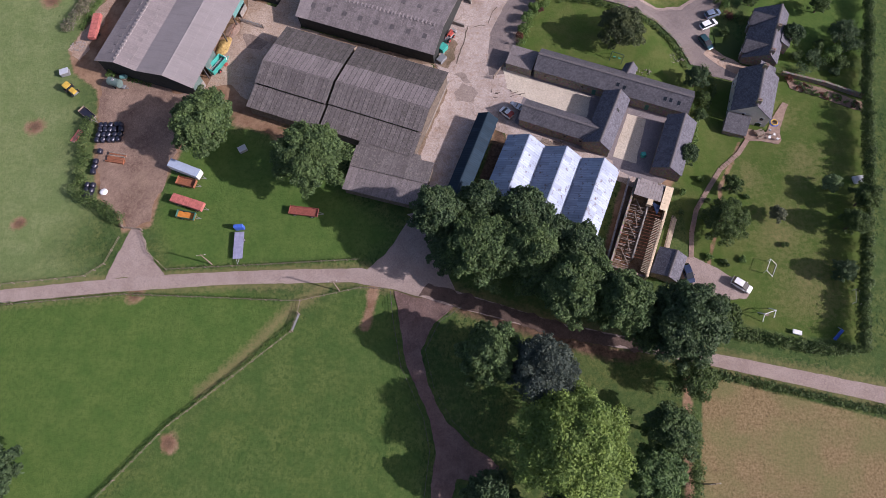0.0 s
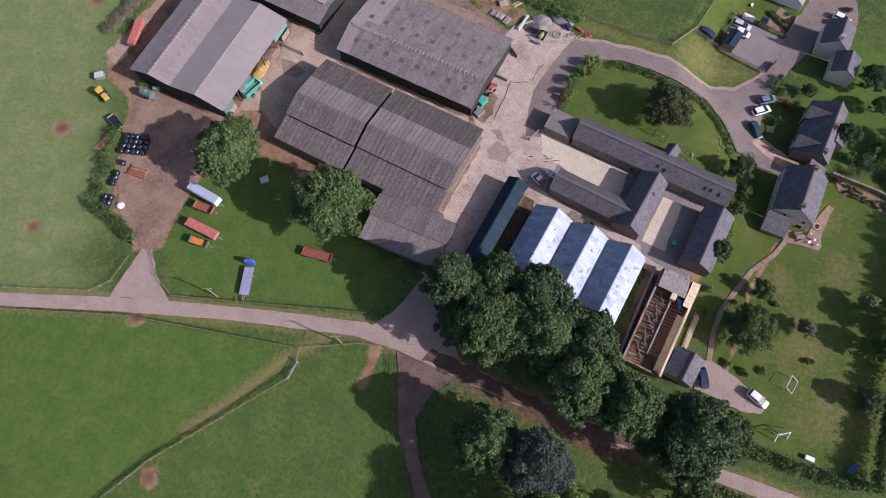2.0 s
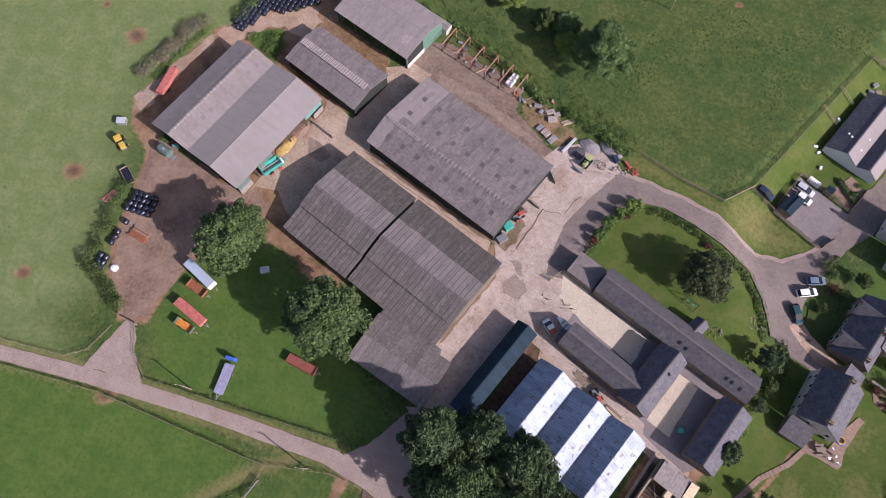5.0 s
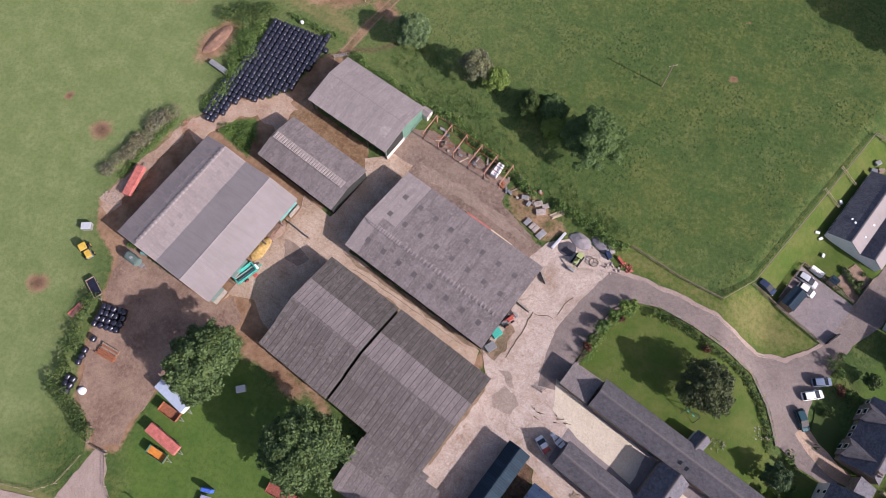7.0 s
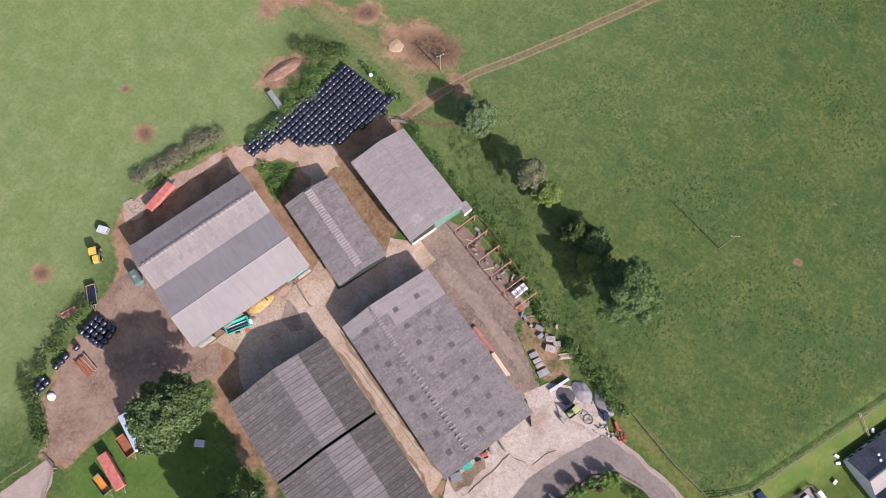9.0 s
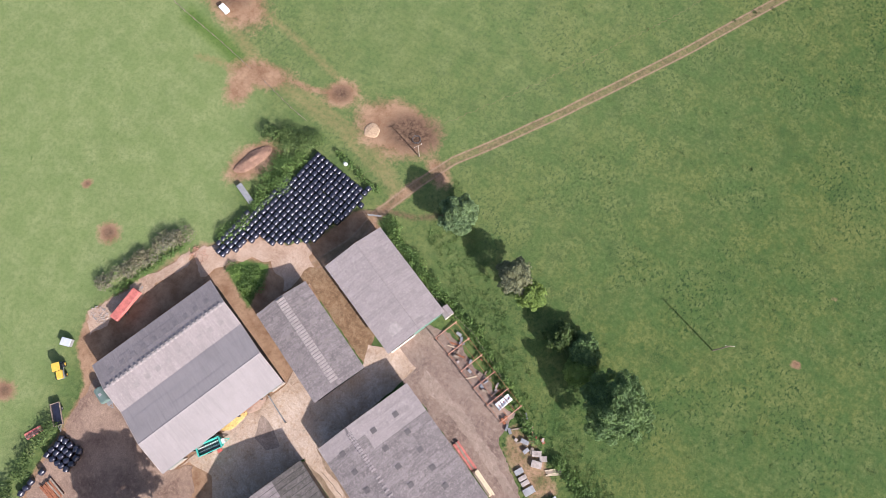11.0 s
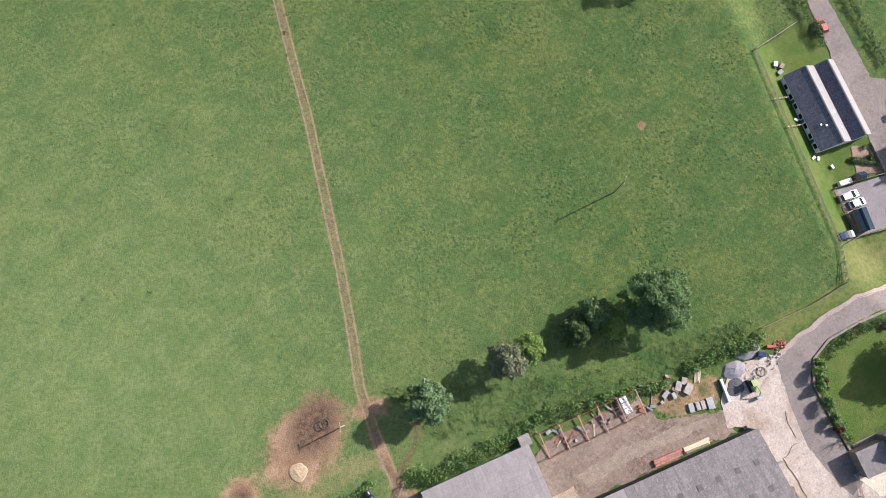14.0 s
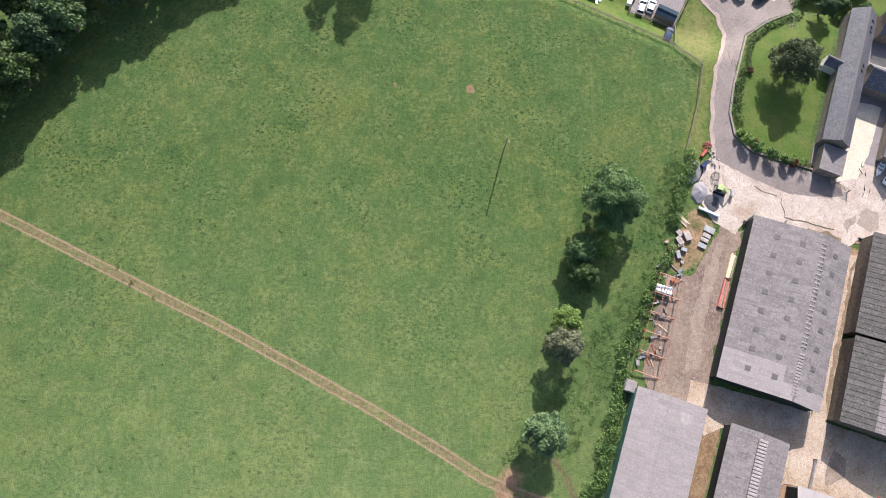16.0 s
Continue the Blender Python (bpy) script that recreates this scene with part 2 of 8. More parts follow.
    inner = n.mix(n.ramp(fine, [(0.38, 0.0), (0.60, 1.0)]), (0.110, 0.092, 0.048), (0.20, 0.140, 0.086))
    worn = n.ramp(n.math("ABSOLUTE", side), [(0.0, 0.62), (0.80, 0.8), (1.0, 0.0)])
    wear = n.math("MULTIPLY", worn, n.ramp(n.noise(0.3, 4, 0.6), [(0.38, 0.15), (0.56, 1.0)]))
    col = n.mix(wear, col, inner)
    path = n.mix(n.ramp(fine, [(0.35, 0.0), (0.65, 1.0)]), (0.195, 0.128, 0.083), (0.315, 0.222, 0.152))
    col = n.mix(n.ramp(off, [(0.06, 0.90), (0.30, 0.0)]), col, path)
    mud = n.mix(n.ramp(fine, [(0.38, 0.0), (0.62, 1.0)]), (0.075, 0.047, 0.031), (0.165, 0.104, 0.067))
    col = n.mix(edge(mask("mud"), 0.7, 0.5, 0.2, blot), col, mud)
    h = n.math("ADD", n.math("MULTIPLY", fine, 0.6), n.math("MULTIPLY", tuft, 0.4))
    return n.done(col, 0.95, h, 0.9, 0.22, spec=0.1)


def hard_ground(name, a, b, crack=0.5, dirt=(0.24, 0.15, 0.09), dirty=0.5, scale=0.3):
    """Concrete or tarmac: stains, patches of washed-on earth, cracks, grit."""
    n = Nodes(name)
    big, mid, fine = n.noise(scale, 6, 0.62), n.noise(1.3, 6, 0.65), n.noise(9, 3, 0.7)
    col = n.mix(n.ramp(big, [(0.35, 0.0), (0.65, 1.0)]), a, b)
    col = n.mix(n.ramp(mid, [(0.5, 0.0), (0.72, dirty)]), col, dirt)
    col = n.mix(n.ramp(mid, [(0.3, 0.5), (0.45, 0.0)]), col, tuple(v * 0.55 for v in a))
    v = n.t.nodes.new("ShaderNodeTexVoronoi")
    v.feature = "DISTANCE_TO_EDGE"
    v.inputs["Scale"].default_value = 0.15
    wn3 = n.add("ShaderNodeTexNoise", Scale=0.5, Detail=3.0, Roughness=0.55)
    n.link(n.place(), wn3.inputs["Vector"])
    wob = n.t.nodes.new("ShaderNodeVectorMath")
    wob.operation = "MULTIPLY_ADD"
    wob.inputs[1].default_value = (3.0, 3.0, 0.0)
    n.link(wn3.outputs["Color"], wob.inputs[0])
    n.link(n.place(), wob.inputs[2])
    n.link(wob.outputs[0], v.inputs["Vector"])
    col = n.mix(n.ramp(v.outputs["Distance"], [(0.004, crack), (0.020, 0.0)]), col, n.mix(n.ramp(n.noise(0.35, 3), [(0.36, 0.0), (0.50, 0.9)]), col, (0.13, 0.10, 0.07)))
    wet = n.noise(0.11, 6, 0.7, None, ((1, 1, 1), (0, 0, 2.1)))
    col = n.mix(n.ramp(wet, [(0.52, 0.0), (0.66, dirty * 0.8)]), col, tuple(v * 0.75 for v in dirt))
    col = n.mix(n.ramp(n.noise(3.4, 5, 0.75), [(0.30, 0.7), (0.46, 0.0)]), col, tuple(v * 0.5 for v in a))
    spots = n.noise(2.1, 5, 0.72, None, ((1, 1, 1), (0, 0, 4.4)))
    col = n.mix(n.ramp(spots, [(0.56, 0.0), (0.66, 0.35 * dirty)]), col, tuple(v * 0.55 for v in dirt))
    col = n.mix(n.ramp(spots, [(0.34, 0.5), (0.46, 0.0)]), col, tuple(min(0.8, v * 1.15) for v in b))
    col = n.mix(n.ramp(fine, [(0.36, 0.55), (0.56, 0.0)]), col, tuple(v * 0.45 for v in a))
    col = n.mix(n.ramp(fine, [(0.56, 0.0), (0.72, 0.3)]), col, tuple(min(0.8, v * 1.35) for v in b))
    return n.done(col, 0.9, fine, 0.45, 0.04, spec=0.2)


def stone_wall(name, c):
    n = Nodes(name)
    v = n.t.nodes.new("ShaderNodeTexVoronoi")
    v.inputs["Scale"].default_value = 2.6
    n.link(n.place(), v.inputs["Vector"])
    d = n.t.nodes.new("ShaderNodeTexVoronoi")
    d.feature = "DISTANCE_TO_EDGE"
    d.inputs["Scale"].default_value = 2.6
    n.link(n.place(), d.inputs["Vector"])
    tone = n.mix(0.35, c, v.outputs["Color"], "SOFT_LIGHT")
    col = n.mix(n.ramp(d.outputs["Distance"], [(0.03, 0.7), (0.08, 0.0)]), tone, tuple(x * 0.55 for x in c))
    col = n.mix(n.ramp(n.noise(0.8, 5), [(0.45, 0.0), (0.7, 0.4)]), col, tuple(x * 0.6 for x in c))
    return n.done(col, 0.9, d.outputs["Distance"], 0.5, 0.04)


M = {
    "ground": grass_ground(),
    "lane": hard_ground("lane_tarmac", (0.32, 0.245, 0.21), (0.40, 0.318, 0.275), 0.0, (0.29, 0.22, 0.16), 0.35),
    "drive": hard_ground("drive_gravel", (0.160, 0.102, 0.086), (0.250, 0.172, 0.146), 0.0, (0.105, 0.07, 0.06), 0.5),
    # Mud, coloured darker still to carry the shade under the copse.
    "muddy": hard_ground("muddy_shaded_lane", (0.082, 0.056, 0.045), (0.150, 0.104, 0.082), 0.0, (0.20, 0.14, 0.11), 0.5),
    "tarmac": hard_ground("drive_tarmac", (0.185, 0.151, 0.140), (0.270, 0.224, 0.204), 0.2, (0.30, 0.245, 0.20), 0.7, 0.12),
    "court": hard_ground("court_tarmac", (0.215, 0.185, 0.185), (0.28, 0.245, 0.243), 0.1, (0.30, 0.25, 0.22), 0.35, 0.15),
    "yard": hard_ground("yard_concrete", (0.42, 0.342, 0.292), (0.55, 0.464, 0.407), 0.4, (0.33, 0.215, 0.135), 0.9),
    "bank": hard_ground("dry_soil_bank", (0.36, 0.245, 0.17), (0.50, 0.375, 0.285), 0.0, (0.27, 0.16, 0.10), 0.7, 0.25),
    "apron": hard_ground("stained_apron", (0.40, 0.295, 0.215), (0.54, 0.43, 0.34), 0.4, (0.30, 0.185, 0.10), 0.9, 0.2),
    "pale": hard_ground("pale_gravel", (0.55, 0.475, 0.375), (0.66, 0.58, 0.46), 0.0, (0.46, 0.37, 0.26), 0.4),
    "earth": hard_ground("trodden_earth", (0.165, 0.105, 0.078), (0.34, 0.240, 0.180), 0.0, (0.40, 0.285, 0.20), 0.7, 0.14),
    "strip": hard_ground("trodden_strip", (0.150, 0.104, 0.083), (0.285, 0.208, 0.163), 0.0, (0.37, 0.295, 0.24), 0.75, 0.12),
    "wash": hard_ground("washed_grit", (0.225, 0.166, 0.131), (0.35, 0.272, 0.218), 0.0, (0.20, 0.15, 0.12), 0.8, 0.5),
    "damp": hard_ground("damp_concrete", (0.29, 0.232, 0.195), (0.37, 0.302, 0.255), 0.1, (0.19, 0.145, 0.115), 0.6, 0.4),
    "dirt": hard_ground("swept_dirt", (0.205, 0.142, 0.095), (0.33, 0.242, 0.172), 0.0, (0.12, 0.10, 0.05), 0.8, 0.6),
    "joint": plain("filled_joint", (0.115, 0.092, 0.062), 0.95, 0, 0.5, 3),
    "silt": hard_ground("wet_silage_floor", (0.15, 0.088, 0.046), (0.27, 0.175, 0.10), 0.0, (0.40, 0.29, 0.18), 0.6, 0.5),
    "roof": fibre_roof("weathered_fibre_sheets", (0.198, 0.171, 0.167), (0.105, 0.096, 0.088), 0.6),
    "roof_dark": fibre_roof("mossy_fibre_sheets", (0.105, 0.093, 0.087), (0.050, 0.048, 0.034), 0.9),
    "roof_mid": fibre_roof("older_fibre_sheets", (0.150, 0.131, 0.126), (0.076, 0.070, 0.056), 0.8),
    "roof_new": fibre_roof("newer_fibre_sheets", (0.262, 0.236, 0.231), (0.24, 0.205, 0.197), 0.08, 72.4),
    "roof_span": fibre_roof("older_span_sheets", (0.255, 0.222, 0.215), (0.20, 0.172, 0.16), 0.22, 72.4),
    "roof_grey": fibre_roof("grey_fibre_sheets", (0.268, 0.232, 0.224), (0.20, 0.172, 0.16), 0.3),
    "light_dark": plain("dull_rooflight", (0.105, 0.094, 0.092), 0.5, 0.0, 0.25),
    "light": plain("rooflight", (0.190, 0.165, 0.155), 0.5, 0.0, 0.2),
    "light_span": plain("faded_rooflight", (0.212, 0.186, 0.179), 0.6, 0.0, 0.2),
    "vent": plain("ridge_vent", (0.30, 0.262, 0.245), 0.8, 0.0, 0.3),
    "slate": slate_roof("slates", (0.106, 0.101, 0.110), -20, 0.2),
    "slate_n": slate_roof("dark_slates", (0.124, 0.121, 0.138), 70, 0.05),
    "tin": sheet_metal("galvanised_sheets", (0.33, 0.38, 0.47), 69.2, 0.62, 0.9, 0.55, 0.5),
    "tin_blue": sheet_metal("blue_grey_sheets", (0.026, 0.046, 0.066), 70, 0.75, 0.1, 0.7, 0.0, 0.08),
    "wall": plain("block_wall", (0.26, 0.235, 0.205), 0.9, 0, 0.35),
    "old_block": plain("damp_old_blockwork", (0.135, 0.108, 0.085), 0.95, 0, 0.5),
    "dark": plain("dark_cladding", (0.030, 0.032, 0.030), 0.8, 0, 0.4),
    "green": plain("green_cladding", (0.105, 0.20, 0.155), 0.6, 0, 0.25),
    "stone": stone_wall("stone_wall", (0.24, 0.20, 0.16)),
    "render": plain("pale_render", (0.55, 0.52, 0.47), 0.85, 0, 0.15),
    "wood": plain("weathered_wood", (0.24, 0.19, 0.145), 0.85, 0, 0.45, 3),
    "newwood": plain("sawn_timber", (0.46, 0.37, 0.26), 0.8, 0, 0.3, 3),
    "old_rust": plain("faded_rusty_steel", (0.40, 0.215, 0.15), 0.8, 0.0, 0.35, 3),
    "rust": plain("rusty_steel", (0.27, 0.105, 0.055), 0.8, 0.1, 0.45, 3),
    "steel": plain("grey_steel", (0.32, 0.32, 0.32), 0.5, 0.4, 0.3),
    "black": plain("black_wrap", (0.016, 0.017, 0.030), 0.30, 0, 0.3, 2, 0.7),
    "tyre": plain("rubber", (0.018, 0.018, 0.019), 0.75, 0, 0.3),
    "glass": plain("dark_glass", (0.02, 0.025, 0.03), 0.08, 0, 0.1, 1, 0.6),
    "white": plain("white_paint", (0.78, 0.78, 0.77), 0.5, 0, 0.08),
    "silver": plain("silver_paint", (0.55, 0.57, 0.60), 0.35, 0.2, 0.08),
    "navy": plain("navy_paint", (0.03, 0.045, 0.09), 0.3, 0.1, 0.2),
    "grey": plain("grey_paint", (0.20, 0.21, 0.22), 0.35, 0.1, 0.15),
    "brick_red": plain("worn_brick_red_paint", (0.24, 0.075, 0.055), 0.7, 0, 0.5, 4),
    "red": plain("red_paint", (0.40, 0.085, 0.065), 0.6, 0, 0.3),
    "pink": plain("faded_red_paint", (0.44, 0.14, 0.115), 0.7, 0, 0.45),
    "orange": plain("orange_paint", (0.60, 0.22, 0.04), 0.6, 0, 0.25),
    "yellow": plain("yellow_paint", (0.58, 0.38, 0.06), 0.6, 0, 0.3),
    "bowser_green": plain("dull_grey_green_paint", (0.115, 0.165, 0.150), 0.6, 0, 0.25),
    "teal_faded": plain("faded_teal_paint", (0.12, 0.27, 0.25), 0.6, 0, 0.25),
    "straw": plain("loose_straw", (0.42, 0.29, 0.105), 0.9, 0, 0.5, 2.5),
    "gravel": plain("grey_gravel", (0.235, 0.215, 0.225), 0.95, 0, 0.35, 5),
    "tar": plain("dark_chippings", (0.085, 0.080, 0.088), 0.95, 0, 0.4, 5),
    "lime_green": plain("lime_green_paint", (0.34, 0.39, 0.16), 0.5, 0, 0.15),
    "soil_heap": plain("bare_reddish_soil", (0.205, 0.122, 0.085), 0.95, 0, 0.35, 1.2),
    "straw_pale": plain("pale_hay", (0.37, 0.262, 0.168), 0.95, 0, 0.35, 3),
    "ridge_tile": plain("grey_ridge_tiles", (0.125, 0.113, 0.115), 0.85, 0, 0.4, 4),
    "steel_blue": plain("steel_blue_paint", (0.20, 0.25, 0.34), 0.3, 0.3, 0.1),
    "dark_teal": plain("dark_teal_paint", (0.035, 0.085, 0.10), 0.3, 0.2, 0.1),
    "teal": plain("teal_paint", (0.05, 0.36, 0.29), 0.5, 0, 0.2),
    "dgreen": plain("dark_green_paint", (0.035, 0.12, 0.09), 0.6, 0, 0.25),
    "blue": plain("blue_paint", (0.06, 0.13, 0.50), 0.5, 0, 0.25),
    "pale_blue": plain("pale_blue_paint", (0.36, 0.42, 0.52), 0.5, 0, 0.12),
    "lilac": plain("faded_blue_boards", (0.27, 0.27, 0.38), 0.7, 0, 0.25),
    "rubble": plain("rubble", (0.33, 0.285, 0.255), 0.9, 0, 0.4),
    "sandstone": plain("sandstone_paving", (0.27, 0.19, 0.145), 0.9, 0, 0.3),
    "iron": plain("dull_iron", (0.085, 0.075, 0.07), 0.7, 0.2, 0.3),
    "bark": plain("bark", (0.10, 0.075, 0.055), 0.9, 0, 0.4),
    "cream": plain("cream_paint", (0.62, 0.50, 0.34), 0.7, 0, 0.2),
    "oak": leaves("oak_leaves", (0.088, 0.144, 0.058)),
    "copse_oak": leaves("copse_leaves", (0.084, 0.138, 0.056)),
    "lime": leaves("lime_leaves", (0.165, 0.250, 0.066), 0.35),
    "dark_leaf": leaves("sycamore_leaves", (0.064, 0.108, 0.052)),
    "blue_leaf": leaves("cedar_needles", (0.070, 0.096, 0.084), 0.35),
    "lawn_leaf": leaves("lawn_tree_leaves", (0.082, 0.108, 0.052)),
    "hedge": leaves("hedge_leaves", (0.070, 0.115, 0.038)),
    "ash": leaves("ash_leaves", (0.132, 0.206, 0.102)),
    "field_oak": leaves("field_oak_leaves", (0.105, 0.178, 0.070)),
    "grey_leaf": leaves("willow_leaves", (0.165, 0.185, 0.115), 0.4),
    "weed": leaves("weeds", (0.098, 0.170, 0.050), 0.4),
    "tuft": leaves("coarse_grass", (0.080, 0.138, 0.040), 0.3),
    "lav": leaves("dry_hedge_twigs", (0.175, 0.172, 0.125), 0.4),
    "flower": leaves("red_shrub", (0.11, 0.05, 0.035), 0.4),
}

# ---------------- helpers for shapes ----------------
from mathutils.geometry import tessellate_polygon


def smooth(v):
    v = min(1.0, max(0.0, v))
    return v * v * (3 - 2 * v)


def ground_z(x, y):
    """The lie of the land: level, falling towards the houses in the east."""
    w = smooth((y - 92) / 24)
    south = -3.4 * smooth((x - 38) / 20) * smooth((y - 55) / 35)
    north = -4.1 * smooth((x - 34 - max(0.0, y - 119) * 0.464) / 12.5)
    return (south * (1 - w) + north * w) * (1 - smooth((y - 165) / 60))


def thing(name, label, category, at=(0, 0, 0), turn=0.0, group="", kind=""):
    ob = new(name)
    ob.empty_display_size = 0.5
    ob.matrix_basis = pose(at[0], at[1], at[2], 0, 0, turn)
    return tagged(ob, label, category, group, kind)


def mesh_of(name, verts, faces, material, shade=False):
    me = bpy.data.meshes.new(name)
    me.from_pydata([tuple(v) for v in verts], [], faces)
    me.materials.append(material)
    if shade:
        me.polygons.foreach_set("use_smooth", [True] * len(me.polygons))
    me.update()
    return me


def part(name, bm, material, parent=None, label=""):
    """Link a bmesh, or mesh data, as one object under a thing or a part."""
    if isinstance(bm, bpy.types.Mesh):
        me = bm
    else:
        bmesh.ops.recalc_face_normals(bm, faces=bm.faces)
        me = bpy.data.meshes.new(name)
        bm.to_mesh(me)
        bm.free()
        me.materials.append(material)
    ob = new(name, me)
    if parent:
        ob.parent = parent
    if label:
        ob["label"] = label
    return ob


def box(bm, lo, hi, m=None):
    """A box between two corners, put through m."""
    vs = [bm.verts.new((x, y, z)) for z in (lo[2], hi[2]) for y in (lo[1], hi[1]) for x in (lo[0], hi[0])]
    for f in ((0, 2, 3, 1), (4, 5, 7, 6), (0, 1, 5, 4), (2, 6, 7, 3), (0, 4, 6, 2), (1, 3, 7, 5)):
        bm.faces.new([vs[i] for i in f])
    if m is not None:
        bmesh.ops.transform(bm, matrix=m, verts=vs)
    return vs


def beam(bm, a, b, w=0.1, h=None):
    """A bar from a to b."""
    a, b = Vector(a), Vector(b)
    h = h or w
    m = Matrix.Translation(a) @ (b - a).to_track_quat("X", "Z").to_matrix().to_4x4()
    return box(bm, (0, -w / 2, -h / 2), ((b - a).length, w / 2, h / 2), m)


def tube(bm, a, b, r, r2=None, seg=8):
    a, b = Vector(a), Vector(b)
    m = Matrix.Translation((a + b) / 2) @ (b - a).to_track_quat("Z", "X").to_matrix().to_4x4()
    bmesh.ops.create_cone(bm, cap_ends=True, segments=seg, radius1=r, radius2=r if r2 is None else r2, depth=(b - a).length, matrix=m)


def bevel_box(lo, hi, off=0.04, seg=2):
    bm = bmesh.new()
    box(bm, lo, hi)
    bmesh.ops.bevel(bm, geom=bm.edges[:], offset=off, segments=seg, affect="EDGES", profile=0.6)
    return bm


def wobble(poly, amount=0.4, step=1.2, seed=0):
    """A polygon's border cut into short steps and made uneven."""
    out = []
    for i, a in enumerate(poly):
        a, b = Vector(a), Vector(poly[(i + 1) % len(poly)])
        k = max(1, int((b - a).length / step))
        for j in range(k):
            p = a.lerp(b, j / k)
            d = noise.noise_vector((p.x * 0.35, p.y * 0.35, seed)) * amount + noise.noise_vector((p.x * 1.7, p.y * 1.7, seed + 9)) * amount * 0.5
            out.append((p.x + d.x, p.y + d.y))
    return out


def slab(name, poly, material, label, top=0.03, amount=0.35, kind="structure", step=1.2, category="paving"):
    """A flat area of hard ground, following the land, a little proud of it."""
    pts = wobble(poly, amount * 1.6, 0.7, len(name))
    bm = bmesh.new()
    vs = [bm.verts.new((x, y, 0)) for x, y in pts]
    for t in tessellate_polygon([[Vector((x, y, 0)) for x, y in pts]]):
        f = bm.faces.new([vs[i] for i in t])
        f.normal_update()
        if f.normal.z < 0:
            f.normal_flip()
    sloping = max(x for x, y in pts) > 34 and max(y for x, y in pts) > 58
    for _ in range(5 if sloping else 2):
        long = [e for e in bm.edges if e.calc_length() > (2.4 if sloping else 6)]
        if long:
            bmesh.ops.subdivide_edges(bm, edges=long, cuts=1)
            bmesh.ops.triangulate(bm, faces=bm.faces[:])
    for v in bm.verts:
        v.co.z = ground_z(v.co.x, v.co.y) + top
    rim = [e for e in bm.edges if e.is_boundary]
    got = bmesh.ops.extrude_edge_only(bm, edges=rim)
    for v in got["geom"]:
        if isinstance(v, bmesh.types.BMVert):
            v.co.z -= 0.25 + top
    me = bpy.data.meshes.new(name)
    bm.to_mesh(me)
    bm.free()
    me.materials.append(material)
    return tagged(new(name, me), label, category, kind=kind)


def ribbon(left, right, k=8):
    """The outline between two borders that run the same way."""
    return list(left) + list(reversed(right))


# ---------------- the land ----------------
def spaced(lo, hi, step, reach):
    mid = np.arange(lo, hi + step / 2, step)
    out = [step * 1.5 ** i for i in range(1, 40)]
    far = np.cumsum(out)
    far = far[far < reach]
    return np.concatenate([(lo - far)[::-1], mid, mid[-1] + far])


GX, GY = spaced(-140, 95, 0.8, 2500), spaced(-35, 300, 0.8, 2500)
gx, gy = np.meshgrid(GX, GY)
px, py = gx.ravel(), gy.ravel()


def signed(poly):
    """How far inside (plus) or outside a polygon each point of the land lies."""
    d = np.full(px.shape, 1e9)
    inside = np.zeros(px.shape, bool)
    for (x1, y1), (x2, y2) in zip(poly, poly[1:] + poly[:1]):
        ex, ey = x2 - x1, y2 - y1
        t = np.clip(((px - x1) * ex + (py - y1) * ey) / max(1e-9, ex * ex + ey * ey), 0, 1)
        d = np.minimum(d, np.hypot(px - x1 - t * ex, py - y1 - t * ey))
        cross = ((y1 > py) != (y2 > py)) & (px < (x2 - x1) * (py - y1) / (y2 - y1 + 1e-12) + x1)
        inside ^= cross
    return np.where(inside, d, -d)


def along_line(line):
    d = np.full(px.shape, 1e9)
    for (x1, y1), (x2, y2) in zip(line, line[1:]):
        ex, ey = x2 - x1, y2 - y1
        t = np.clip(((px - x1) * ex + (py - y1) * ey) / max(1e-9, ex * ex + ey * ey), 0, 1)
        d = np.minimum(d, np.hypot(px - x1 - t * ex, py - y1 - t * ey))
    return d


def side_of(line):
    """Metres to the left (plus) or right of a line, at most 9."""
    d = np.full(px.shape, 9.0)
    for (x1, y1), (x2, y2) in zip(line, line[1:]):
        ex, ey = x2 - x1, y2 - y1
        t = np.clip(((px - x1) * ex + (py - y1) * ey) / max(1e-9, ex * ex + ey * ey), 0, 1)
        far = np.hypot(px - x1 - t * ex, py - y1 - t * ey)
        s = np.sign(ex * (py - y1) - ey * (px - x1))
        d = np.where(far < np.abs(d), np.where(s == 0, 1, s) * far, d)
    return d


def spot(x, y, rx, ry=None, turn=0.0):
    ry = ry or rx
    c, s = math.cos(radians(turn)), math.sin(radians(turn))
    u, v = (px - x) * c + (py - y) * s, -(px - x) * s + (py - y) * c
    return 1.15 - np.hypot(u / rx, v / ry) * 0.65


masks = {k: np.zeros(px.shape) for k in ("pale", "lush", "lawn", "dry", "stubble", "soil", "mud", "rut")}


def lay(key, values):
    masks[key] = np.maximum(masks[key], np.clip(values, 0, 1))


def lay_poly(key, poly, soft=1.5):
    lay(key, 0.5 + signed(poly) / (2 * soft))


